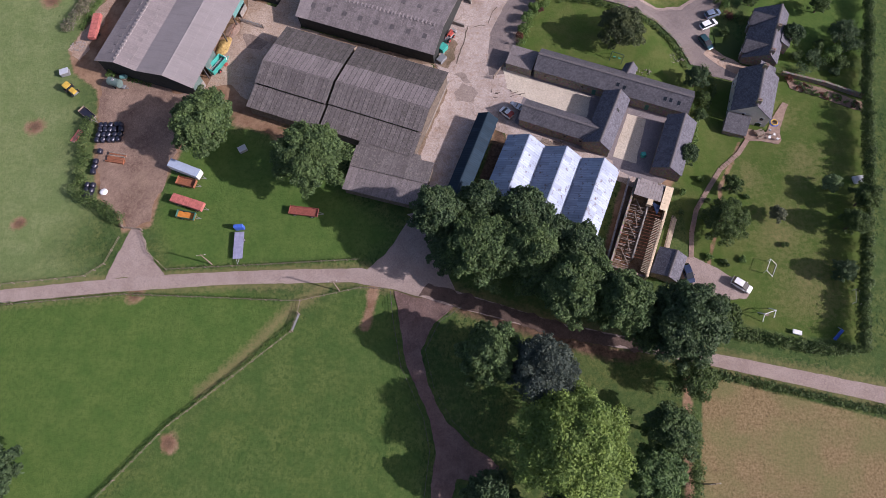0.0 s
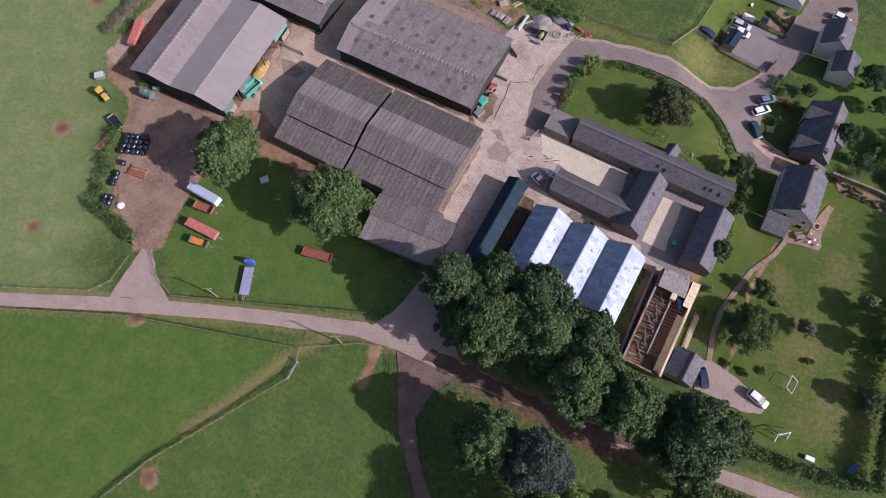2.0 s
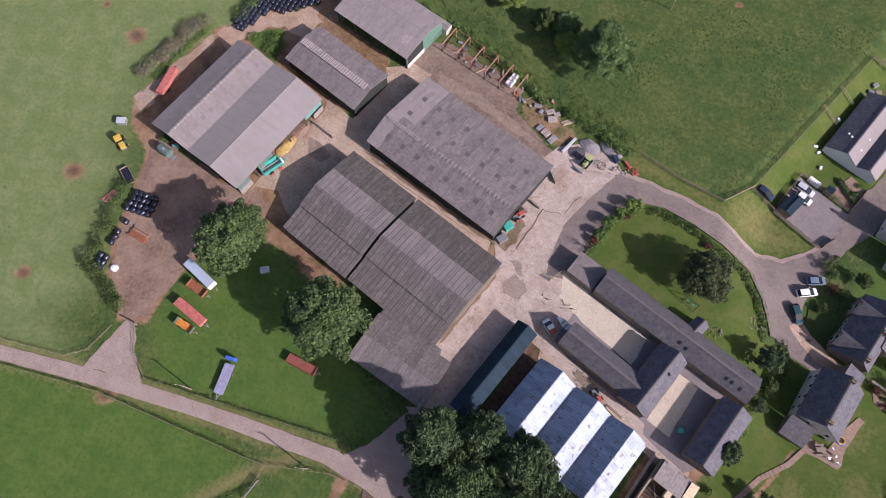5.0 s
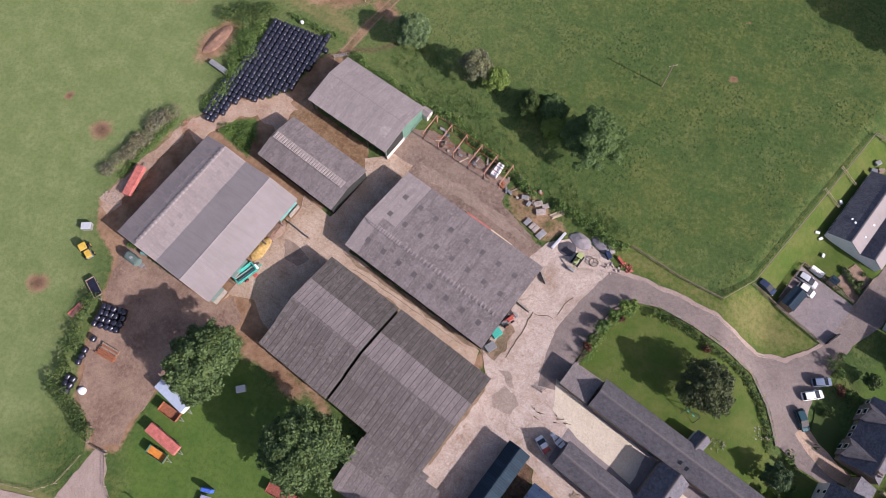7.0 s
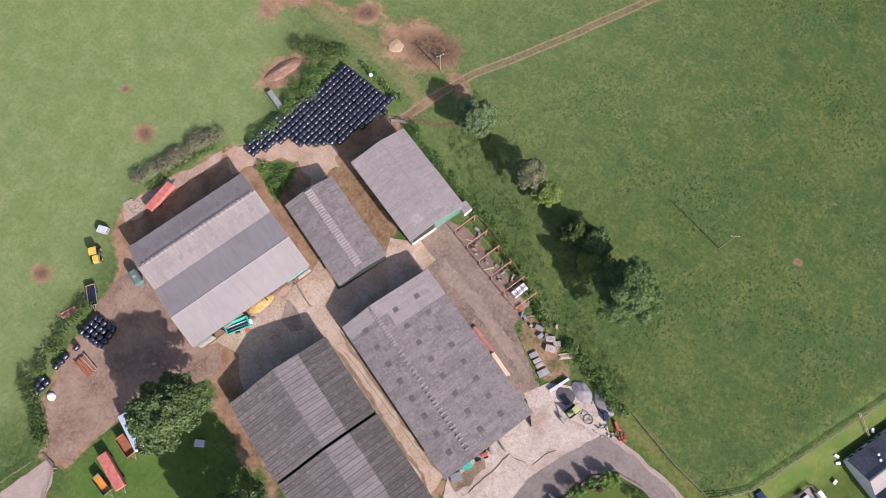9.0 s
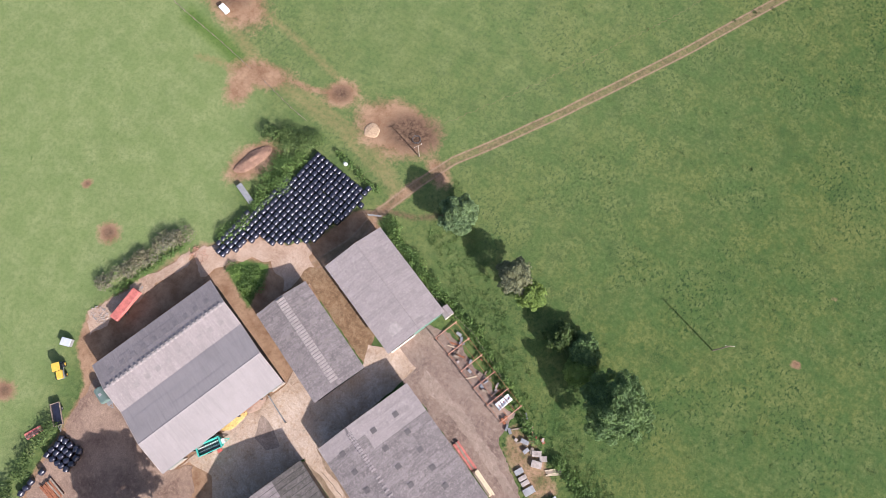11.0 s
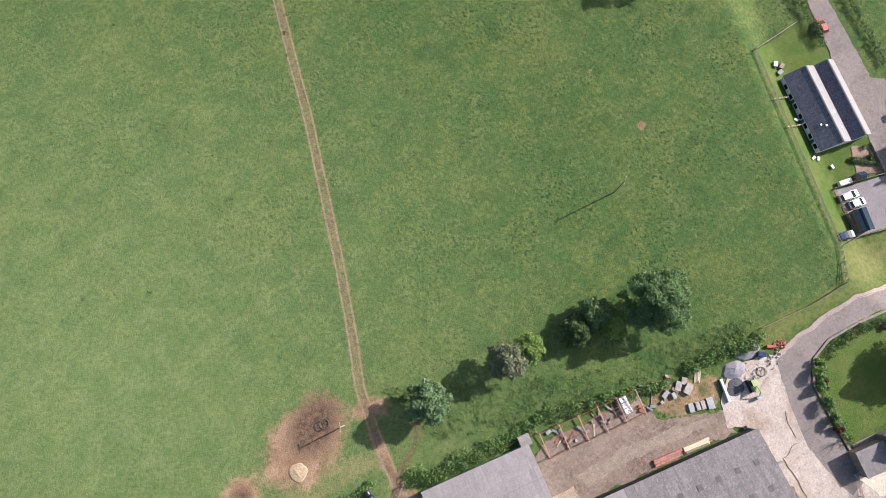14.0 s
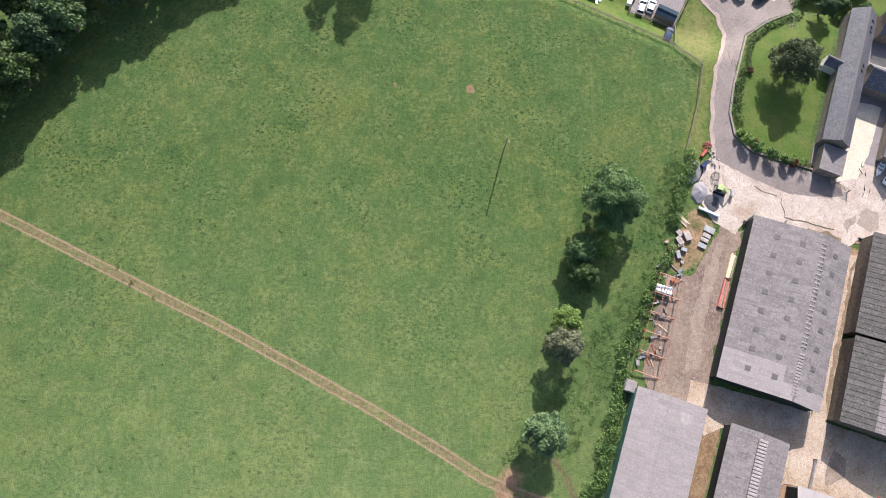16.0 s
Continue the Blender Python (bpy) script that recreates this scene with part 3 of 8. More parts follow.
# borders of the lane and the drives
LANE_N = [(-170, 30.5), (-99.7, 36.9), (-80.6, 38.9), (-64, 40.4), (-42.5, 41.4), (-23.6, 41.8), (-15, 39.8), (-4, 37.0), (17.6, 30.2), (43.2, 25.2), (76.3, 18.6), (120, 10.5)]
LANE_S = [(-170, 27.5), (-99, 34.0), (-75.3, 36.5), (-51.6, 38.2), (-25.7, 38.8), (-16.3, 37.2), (-4.7, 33.8), (17.5, 27.7), (44.1, 22.5), (75.8, 15.5), (120, 7.3)]
WEST_FIELD = [(-90.0, 45), (-82.5, 58), (-92, 70), (-91, 78), (-95.5, 90), (-97, 100), (-90, 113), (-80, 124), (-88, 135), (-98, 158), (-140, 178), (-300, 240), (-400, 100), (-300, 20), (-100, 37.2), (-82, 39)]
lay_poly("pale", WEST_FIELD, 6)
lay("pale", spot(-95, 205, 60, 70) * 0.6)
lay_poly("lush", [(-170, 27), (-100, 33.5), (-75, 36), (-52, 37.6), (-38, 33.5), (-36.5, 29), (-48, 19), (-59, 9.5), (-84, -18), (-170, -60)], 2.0)
lay("lush", 0.55 * np.clip(0.5 + signed([(-36, 30.5), (-28, 37), (-17.5, 36.5), (-13, 20), (-9, 8), (-11, -40), (-100, -40), (-59, 8.5)]) / 4, 0, 1))
lay_poly("lush", [(62, 91), (92, 95), (98, 126), (76, 126), (66, 112)], 1.0)
lay_poly("lush", [(-69, 52), (-63, 41.5), (-42, 42.5), (-24, 43.5), (-16, 49), (-27, 58), (-40, 68), (-52, 74), (-60, 76), (-67, 70)], 2.0)
FRONT_LAWN = [(9.8, 94.8), (12.0, 101.6), (14.2, 107.4), (18, 110.2), (22.4, 110.8), (29.4, 109.0), (36, 106.6), (42.5, 103.5), (46.5, 98), (49, 91), (48, 84), (46.0, 83), (15.6, 94.2)]
GARDEN = [(44, 75), (50, 88), (62, 89), (88, 92), (80, 50), (74.5, 27), (60, 28.5), (47, 32), (43.5, 45), (43, 60)]
GREEN_VERGE = [(9, 118.5), (18, 117), (26, 115.8), (33.5, 113.6), (39.5, 110.6), (44, 109.7), (50, 110), (54, 113), (55.4, 115.2), (46, 120.6), (39.5, 122.4), (34, 117.5), (25, 119.5), (14, 123.5)]
lay_poly("lawn", FRONT_LAWN, 0.8)
lay_poly("lawn", GARDEN, 1.0)
lay_poly("lawn", GREEN_VERGE, 0.8)
lay("dry", 0.56 * np.clip(0.5 + signed(GREEN_VERGE) / 7, 0, 1))
lay_poly("lawn", [(40.2, 123.2), (46, 121), (50, 131), (66, 128), (74, 150), (76, 163.5), (59.4, 165.1), (49.8, 144.4)], 0.6)
lay("dry", (0.62 - np.abs(along_line(LANE_N) - 0.3) / 4.5))
lay("dry", (0.6 - np.abs(along_line(LANE_S) - 0.3) / 4.5))
for x, y, r in ((62, 50, 8), (66, 38, 9), (70, 66, 6), (58, 62, 5), (68, 79, 5)):
    lay("dry", spot(x, y, r) * 0.5)
lay("dry", 0.80 - along_line([(-31, 38), (-38.5, 32), (-46.5, 23), (-54, 16)]) / 3.6)
lay_poly("stubble", [(43.2, 20.5), (38.5, -12), (36, -60), (300, -60), (300, -28), (120, 5), (75.5, 12.6)], 0.8)
# the yard by the west gate, tracks, and trodden places in the pasture
lay_poly("soil", [(-76, 50), (-78, 54), (-83, 58), (-86, 66), (-87, 76), (-89, 86), (-96, 91), (-98.5, 97.5), (-96, 104), (-92.6, 112), (-89.5, 119), (-86.5, 123.5), (-80.5, 131), (-76, 130), (-69.5, 134.5), (-66, 146), (-63, 148), (-59, 146), (-62, 132), (-60, 124), (-48, 121), (-52, 108), (-50, 88), (-52, 78), (-60, 80), (-66, 70), (-69, 60), (-70, 51)], 1.2)
FIELD_TRACK = [(5.5, 284), (-2.6, 267), (-10.6, 250.5), (-20.7, 230.0), (-25.4, 220), (-33.2, 205.3), (-41.3, 190.1), (-49.5, 175.9), (-54.7, 167.6), (-58.1, 159.1), (-61.6, 147.8), (-62.0, 141), (-66, 131)]
masks["rut"] = side_of(FIELD_TRACK)
lay("soil", 0.8 - along_line(FIELD_TRACK[9:]) / 3.4)
lay("dry", 0.6 - along_line(FIELD_TRACK) / 4.0)
lay("soil", spot(-69.5, 166.8, 9.5, 6.5, 10))
lay("mud", spot(-66, 168.0, 6.5, 4.5, 20) * 0.9)
lay("soil", spot(-84.9, 166.8, 4.0, 3.2, 40))
lay("mud", spot(-84.9, 166.8, 2.6, 2.2, 40) * 0.8)
lay("soil", spot(-103, 160.5, 8, 3.6, 20) * 0.9)
lay("soil", spot(-105, 155.5, 3.4, 5.2, 15) * 0.85)
lay("soil", spot(-119.5, 172.5, 9.5, 6.0, -10) * 0.9)
lay("mud", spot(-122.5, 174, 5.5, 4.5) * 0.8)
lay("soil", spot(-91.2, 143.0, 3.6, 6.6, -18))
lay("soil", spot(-56, 163.5, 4.5, 2.6, -30) * 0.8)
lay("dry", 0.72 - along_line([(-125, 170), (-104, 162), (-86, 160), (-70, 160), (-60, 154)]) / 5.0)
# cattle paths fanning out between the feeders and the gap in the fence
for line in ([(-114.4, 174.0), (-101.4, 172.3), (-87.1, 169.5)], [(-92.1, 162.7), (-79.3, 161.4), (-64.1, 157.6)], [(-78.1, 158.7), (-61.6, 154.9)], [(-106.6, 158.4), (-113.5, 157.6), (-117.8, 156.1)]):
    lay("dry", 0.75 - along_line(line) / 2.6)
lay("soil", 0.72 - along_line([(-103.6, 162.0), (-92.1, 163.7), (-85, 166)]) / 3.0)
lay_poly("lush", [(-127.9, 161.5), (-115.0, 159.8), (-104.2, 158), (-104.2, 160.7), (-115.0, 163.8), (-127.9, 165.5)], 1.0)
for x, y, r in ((-101.9, 76.2, 2.6), (-99.5, 52, 2.0), (-106.4, 112.7, 2.9), (-117.9, 118.5, 1.4), (27.0, 169.5, 1.2), (27.7, 186.2, 0.6), (-58.6, 6.6, 2.2), (-70.5, 36.0, 2.2), (6, 141, 0.6)):
    lay("soil", spot(x, y, r, r * 0.85, x * 7) * 0.88)
    lay("mud", spot(x, y, r * 0.7, r * 0.6, x * 7) * 0.7)
lay("soil", 0.9 - along_line([(-20.8, 37.5), (-21.3, 33), (-22, 29.5)]) / 2.4)
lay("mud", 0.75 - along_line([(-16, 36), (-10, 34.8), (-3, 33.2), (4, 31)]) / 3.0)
# Mud rather than paler soil, partly to carry the big trees' shade.
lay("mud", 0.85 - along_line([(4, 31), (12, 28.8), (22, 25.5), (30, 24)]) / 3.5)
lay_poly("soil", [(12, 88), (47, 75.5), (42, 61), (26, 66), (8, 74)], 1.0)
lay("soil", 0.9 - along_line([(4, 57), (9.5, 74)]) / 4.0)
lay("soil", 0.72 - along_line([(-57.3, 92), (-54, 80), (-38, 73.5), (-34, 70)]) / 4.0)
lay("soil", spot(-52, 80, 5, 4) * 0.9)
lay("soil", 0.9 - along_line([(-54, 77.5), (-48, 75.6), (-42, 72.8)]) / 4.0)
lay_poly("mud", [(-1.0, 56.5), (1.5, 56.5), (7.0, 71.0), (5.6, 75.5), (4.6, 74.0)], 0.8)
lay_poly("soil", [(25.0, 42), (31.5, 62.5), (34, 62.5), (27, 41)], 1.0)
lay_poly("soil", [(27, 62), (30, 67), (42, 62), (41, 59), (33, 62)], 0.8)
lay("soil", 0.75 - along_line([(-87.5, 121), (-91, 113), (-95, 103)]) / 5.0)
for line, w in (([(-63, 128.5), (-44, 122)], 3.0), ([(-10.5, 86), (-5, 100)], 2.5), ([(9, 74), (26, 68), (38, 63)], 3.5), ([(-6, 58), (4, 74)], 2.5)):
    lay("soil", 0.85 - along_line(line) / w)
lay("soil", 0.56 * np.clip(0.5 + signed([(-13, 122), (-15, 129), (-8, 128), (1, 122), (-3.5, 117)]) / 2, 0, 1))
lay("soil", 0.8 - along_line([(40.5, 22.4), (39.2, 10), (38, -4)]) / 2.2)
lay("mud", 0.62 - along_line([(-60.5, 150), (-54, 152), (-48, 157)]) / 3.0)
lay("soil", 0.85 - along_line([(46, 39.5), (48, 46), (50.5, 53), (51.5, 60), (56, 68), (57.5, 71.5)]) / 1.0)

NETTLES = [(-80.8, 120.7), (-78.5, 124.3), (-74.0, 126.1), (-72.6, 124.4), (-72.8, 120.5), (-71.4, 116.7), (-75.8, 118.4)]
for key in ("soil", "mud"):
    masks[key] = np.minimum(masks[key], np.clip(0.4 - signed(NETTLES) / 2, 0, 1))
lay_poly("lush", NETTLES, 0.8)

gz = np.array([ground_z(x, y) if x > 30 and 40 < y < 240 else 0.0 for x, y in zip(px, py)])
rel = np.array([noise.noise((x * 0.11, y * 0.11, 3.3)) * 0.10 if -150 < x < 110 and -40 < y < 310 else 0.0 for x, y in zip(px, py)])
flat_near = np.clip(masks["soil"] + masks["lawn"], 0, 1)
gz = gz + rel * (1 - flat_near) - 0.06
nx, ny = len(GX), len(GY)
idx = np.arange(nx * ny).reshape(ny, nx)
quads = np.stack([idx[:-1, :-1], idx[:-1, 1:], idx[1:, 1:], idx[1:, :-1]], -1).reshape(-1, 4)
gm = bpy.data.meshes.new("ground")
gm.vertices.add(nx * ny)
gm.vertices.foreach_set("co", np.stack([px, py, gz], -1).ravel())
gm.loops.add(quads.size)
gm.loops.foreach_set("vertex_index", quads.ravel())
gm.polygons.add(len(quads))
gm.polygons.foreach_set("loop_start", np.arange(len(quads)) * 4)
gm.update(calc_edges=True)
gm.polygons.foreach_set("use_smooth", np.ones(len(quads), bool))
for key, values in masks.items():
    gm.attributes.new(key, "FLOAT", "POINT").data.foreach_set("value", values.astype(np.float32))
gm.materials.append(M["ground"])
tagged(new("ground", gm), "green pasture with worn earth, mown lawns and stubble round a farm", "ground", kind="structure")

slab("road", ribbon(LANE_N, LANE_S), M["lane"], "narrow pale tarmac farm lane between fields", 0.04, 0.09, category="lane")
slab("road_muddy", [(-9.5, 38.6), (-4, 37.0), (17.6, 30.2), (33, 27.0), (33, 24.6), (17.5, 27.7), (-4.7, 33.8), (-12, 36.2)], M["muddy"], "muddy brown lane stretch under the trees, darkened for their shade", 0.055, 0.5, category="lane")
slab("road_drive", [(-16.5, 37.0), (-15.5, 31.7), (-13.4, 21.5), (-8.7, 11.9), (-7.5, 5.8), (-8.4, -3), (-10, -40), (-4, -40), (-4.5, -3), (-3.5, 1), (4.0, 1.2), (4.5, 3.6), (-1, 7), (-5.6, 11.4), (-9.2, 18), (-10.9, 24.8), (-8.2, 30.2), (-4.4, 33.6)], M["drive"], "dark gravel drive curving between a pasture and a copse", 0.03, 0.25, category="drive")
slab("road_gate", [(-77.9, 39.2), (-75.4, 46.5), (-73.9, 50.6), (-71.8, 50.6), (-69.6, 45.5), (-65.0, 40.0)], M["lane"], "worn tarmac entrance narrowing to a field gate", 0.03, 0.35, category="entrance")
slab("road_mouth", [(-22.5, 41.5), (-19, 44.5), (-16.4, 48.6), (-14.2, 52.5), (-11, 56), (-6.5, 58), (-7, 50), (-6, 42), (-4, 36.6)], M["lane"], "tarmac mouth of the farmyard road", 0.03, 0.12, category="entrance")
slab("yard", [(-14.5, 54), (-11.2, 55), (-10.8, 63.0), (-13.8, 66.0), (-6.5, 86.3), (-9.5, 92), (-3.3, 111.5), (-5.5, 113.5), (-3, 118), (3, 121), (9, 119), (12.0, 116.8), (10, 111.5), (7.5, 106.5), (4.6, 100), (4.4, 93.5), (12.8, 89.5), (13.5, 86.5), (26.5, 81.0), (25.5, 74), (30, 66), (34.5, 64.8), (40, 62.5), (37.5, 60), (28, 63.5), (7.5, 72.5), (1.5, 76), (-6.0, 56), (-12, 52)], M["yard"], "cracked and stained concrete farmyard", 0.035, 0.25, category="yard")
slab("yard_west", [(-62.5, 86.5), (-57.0, 87.0), (-54.5, 84), (-51.5, 82), (-49.4, 84.5), (-44.2, 99.5), (-10, 87.6), (-9.8, 91.6), (-42.2, 103), (-36.8, 122.2), (-36.0, 126.0), (-41.0, 127.5), (-46.5, 124.4), (-44.9, 119.5), (-48.8, 109), (-56.2, 112), (-55.6, 109), (-63.5, 84.5)], M["apron"], "stained concrete apron between the barns", 0.035, 0.15, category="yard")
slab("yard_bank", [(-89.2, 119.4), (-86.5, 123.5), (-82.5, 122.5), (-79.5, 130), (-76, 130), (-69.5, 135), (-66.5, 131.5), (-64.0, 128), (-67.5, 124), (-72, 126), (-74.5, 126.6), (-78.8, 124.8), (-81.2, 121.0), (-84, 117)], M["bank"], "pale dry earth before the bale stack", 0.015, 0.8, category="yard")
slab("yard_verge", [(-98.5, 97.5), (-96, 104), (-92.8, 112), (-89.6, 119), (-87.4, 117.5), (-91, 108), (-93.2, 100), (-95, 94)], M["bank"], "pale dry earth bank behind the barn", 0.012, 0.8, category="yard")
slab("yard_silage", [(-67.5, 118.5), (-64.5, 127.8), (-45.6, 121), (-46.0, 124.2), (-47.0, 127.4), (-62, 132.7), (-66.5, 131)], M["silt"], "brown silage-stained concrete passage", 0.03, 0.3, category="yard")
slab("yard_north", [(-42, 126), (-37.8, 124.5), (-36.4, 122.6), (-5, 112), (-3.6, 116.2), (-12, 121.6), (-14.8, 124.2), (-14, 128.8), (-33.5, 135.4), (-40, 135)], M["strip"], "trodden earth strip behind the barn", 0.02, 0.6, category="yard")
slab("yard_earth", [(-76, 51), (-78, 55), (-82.5, 58.5), (-85, 66), (-86, 76), (-88, 86), (-87.8, 91), (-64.3, 83.5), (-62, 86), (-57, 82), (-61, 78), (-67, 71), (-68.5, 62), (-70.5, 52)], M["earth"], "trodden brown earth yard inside the west gate", 0.02, 0.7, category="yard")
slab("road_houses", [(3.0, 88.6), (3.0, 95), (3.3, 100.2), (6.5, 107.3), (9, 112), (11.5, 116.2), (18.2, 116.0), (25.5, 115.0), (33.2, 113.4), (39.2, 110.6), (43.4, 109.0), (49.9, 109.6), (54.0, 112.8), (56.8, 115.4), (61.2, 125.6), (64.8, 132.6), (66.4, 135.6), (73.4, 151), (84, 172), (88, 172), (80, 150), (71.4, 131.5), (67, 122.5), (62.4, 117), (59.4, 111), (56.2, 105), (55.0, 98), (58, 93), (63, 90.5), (62, 88.0), (55, 89.6), (50.2, 92.5), (47.2, 99.4), (43.2, 104.8), (36.5, 107.7), (29.4, 110.2), (22.4, 111.9), (17, 111.4), (13, 107.9), (10.9, 101.7), (8.8, 95.0), (9.6, 89.2)], M["tarmac"], "worn tarmac drive curving to the houses", 0.045, 0.2, category="drive")
slab("road_verge", [(11.8, 116.6), (18.2, 116.5), (25.6, 115.6), (33.3, 114.0), (39.3, 111.2), (43.5, 109.6), (49.7, 110.2), (53.8, 113.3), (56.4, 115.8), (56.9, 115.4), (54.0, 112.6), (49.9, 109.3), (43.4, 108.7), (39.2, 110.3), (33.2, 113.1), (25.5, 114.7), (18.2, 115.7), (11.5, 115.9)], M["lane"], "pale gritty edge of the drive", 0.052, 0.25, category="verge")
slab("road_lane", [(55.2, 98.4), (58, 95.6), (62, 92.9), (67.4, 90.2), (67.0, 88.4), (61, 90.0), (56.5, 92.8), (53.4, 95.8)], M["bank"], "pinkish gravel drive between the houses", 0.07, 0.15, category="drive")
slab("pavement_parking", [(49.9, 131.0), (61.4, 125.6), (56.8, 115.4), (46.0, 120.8)], M["court"], "grey tarmac parking court", 0.06, 0.1, category="parking")
slab("courtyard_base", [(12.6, 88.2), (24.0, 84.2), (33.0, 80.6), (45.0, 76.4), (41.6, 62.6), (38.4, 60.2), (29.6, 64.4), (29.4, 66.4), (12.0, 73.6), (8.6, 76.0)], M["court"], "brown-grey concrete of the stable courts", 0.045, 0.08, category="courtyard")
slab("courtyard_gravel", [(13.6, 87.2), (26.0, 82.6), (24.2, 76.5), (12.5, 81.5), (7.2, 84.8), (6.2, 91.0)], M["pale"], "pale gravel courtyard beside the long stable", 0.06, 0.2, category="courtyard")
slab("courtyard_flagged", [(15.6, 93.2), (14.4, 87.6), (9.8, 89.8), (10.2, 95.0)], M["tarmac"], "smooth grey paving at the end of the long stable", 0.07, 0.05, category="paving")
slab("courtyard_terrace", [(66, 134.5), (70, 131.5), (73, 129.8), (77.5, 129.5), (79, 133), (79, 141), (73, 149)], M["tarmac"], "pinkish gravel court beside the terrace", 0.05, 0.3, category="courtyard")
slab("yard_back", [(5.0, 76.5), (9, 74.2), (28.5, 66.0), (40, 61.2), (38.5, 58.4), (25, 63.2), (7.5, 70.8)], M["apron"], "stained concrete strip behind the stable wing", 0.03, 0.4, category="yard")
slab("courtyard_sand", [(33.6, 78.0), (37.6, 76.4), (34.4, 65.6), (29.6, 67.4)], M["pale"], "pale gravel strip in the stable court", 0.06, 0.15, category="courtyard")
# Dark paving whose tone also stands for the cart house's shadow.
slab("courtyard_flags", [(36.4, 77.2), (40.2, 75.0), (36.8, 64.5), (34.6, 65.2)], M["court"], "brown-grey paved half of the stable court, partly darkened for shade", 0.058, 0.1, category="courtyard")
slab("drive_shed", [(41.5, 44.0), (44, 44.5), (54.5, 38.2), (53.5, 35.5), (50, 35.5), (41, 38.5)], M["lane"], "tarmac drive beside a small garden shed", 0.03, 0.2, category="drive")
slab("patio", [(58.6, 73.6), (59.8, 75.2), (63.8, 74.2), (66.2, 78.4), (69.2, 82.4), (70.2, 81.6), (67.0, 75.4), (66.6, 72.1), (65.7, 71.0), (61.2, 71.8), (59.3, 71.9)], M["sandstone"], "stone-paved patio behind a house", 0.10, 0.15, category="patio")


# stains, damp patches and joints in the yards
def wander(line, w):
    """The same line in short steps, straying a little to either side."""
    rng = random.Random(int(line[0][0] * 10))
    out = []
    for (x1, y1), (x2, y2) in zip(line, line[1:]):
        n = max(2, int(math.hypot(x2 - x1, y2 - y1) / 0.9))
        out += [(x1 + (x2 - x1) * i / n + rng.uniform(-2, 2) * w, y1 + (y2 - y1) * i / n + rng.uniform(-2, 2) * w) for i in range(n)]
    return out + [line[-1]]


for poly, key, lb, top in (
        ([(-43.9, 102.9), (-38.8, 101.3), (-32.0, 99.5), (-24.4, 97.0), (-15.6, 93.9), (-9.4, 91.9), (-9.0, 90.9), (-15.2, 92.7), (-24.0, 95.6), (-31.6, 98.2), (-40.5, 100.6)], "dirt", "swept dirt along the feed barn wall", 0.058),
        ([(-44.6, 99.8), (-37.8, 97.5), (-29.1, 94.4), (-20.1, 91.2), (-11.5, 88.4), (-11.3, 88.9), (-20.1, 91.9), (-29.1, 95.3), (-37.8, 98.4)], "dirt", "thin line of dirt along the cow house wall", 0.058),
        ([(-6.9, 87.9), (-6.2, 86.8), (-6.6, 84.0), (-8.2, 79.4), (-9.8, 75.0), (-11.6, 69.6), (-13.0, 66.4), (-12.6, 69.0), (-9.6, 78.4)], "dirt", "brown dirt along the cow house end wall", 0.058),
        ([(-4.8, 84.0), (-3.0, 86.5), (-0.2, 85.5), (0.7, 83.6), (-0.9, 81.6), (-4.1, 81.7)], "damp", "damp grey patch in the concrete yard", 0.066),
        ([(-4.8, 89.1), (-2.9, 89.4), (-0.8, 86.6), (-2.5, 86.7)], "damp", "damp grey patch in the concrete yard", 0.070),
        ([(-9.0, 91.6), (-7.4, 94.0), (-5.6, 99.0), (-4.2, 98.0), (-5.0, 93.0), (-6.6, 90.4)], "dirt", "dirt among the clutter beside the feed barn", 0.058),
        ([(-61.4, 100.6), (-59.8, 105.6), (-58.0, 105.8), (-58.8, 100.2)], "silt", "dark brown dung in the feeding pen", 0.058),
        ([(-56.0, 101.6), (-52.0, 101.0), (-49.6, 98.6), (-51.4, 96.4), (-54.8, 97.4)], "wash", "pale washed patch on the apron", 0.058),
        ([(-34.4, 126.9), (-24.3, 124.9), (-14.9, 120.9), (-6.6, 117.0), (-6.1, 115.6), (-15.4, 118.9), (-24.6, 122.2), (-34.0, 124.0)], "wash", "pale grit washed along the trodden strip", 0.030)):
    slab("yard_stain", poly, M[key], lb, top, 0.4, category="yard")
for line, w in (([(-4.6, 91.8), (-3.6, 94.8), (-2.7, 98.4), (-1.8, 102.4)], 0.09), ([(-1.8, 102.4), (-0.4, 102.2), (1.2, 102.7), (2.6, 102.4)], 0.06), ([(3.1, 103.4), (3.9, 106.0), (5.2, 108.0)], 0.06), ([(-40, 99.6), (-31, 97.2), (-22, 94.2), (-13, 91.4)], 0.06)):
    line = wander(line, w)
    left, right = [(x - w, y + w) for x, y in line], [(x + w, y - w) for x, y in line]
    slab("yard_crack", left + right[::-1], M["joint"], "weedy crack in the yard concrete", 0.076, 0.10, category="crack")


# ---------------- barns ----------------
def face_strip(bm, pts):
    return bm.faces.new([bm.verts.new(p) for p in pts])


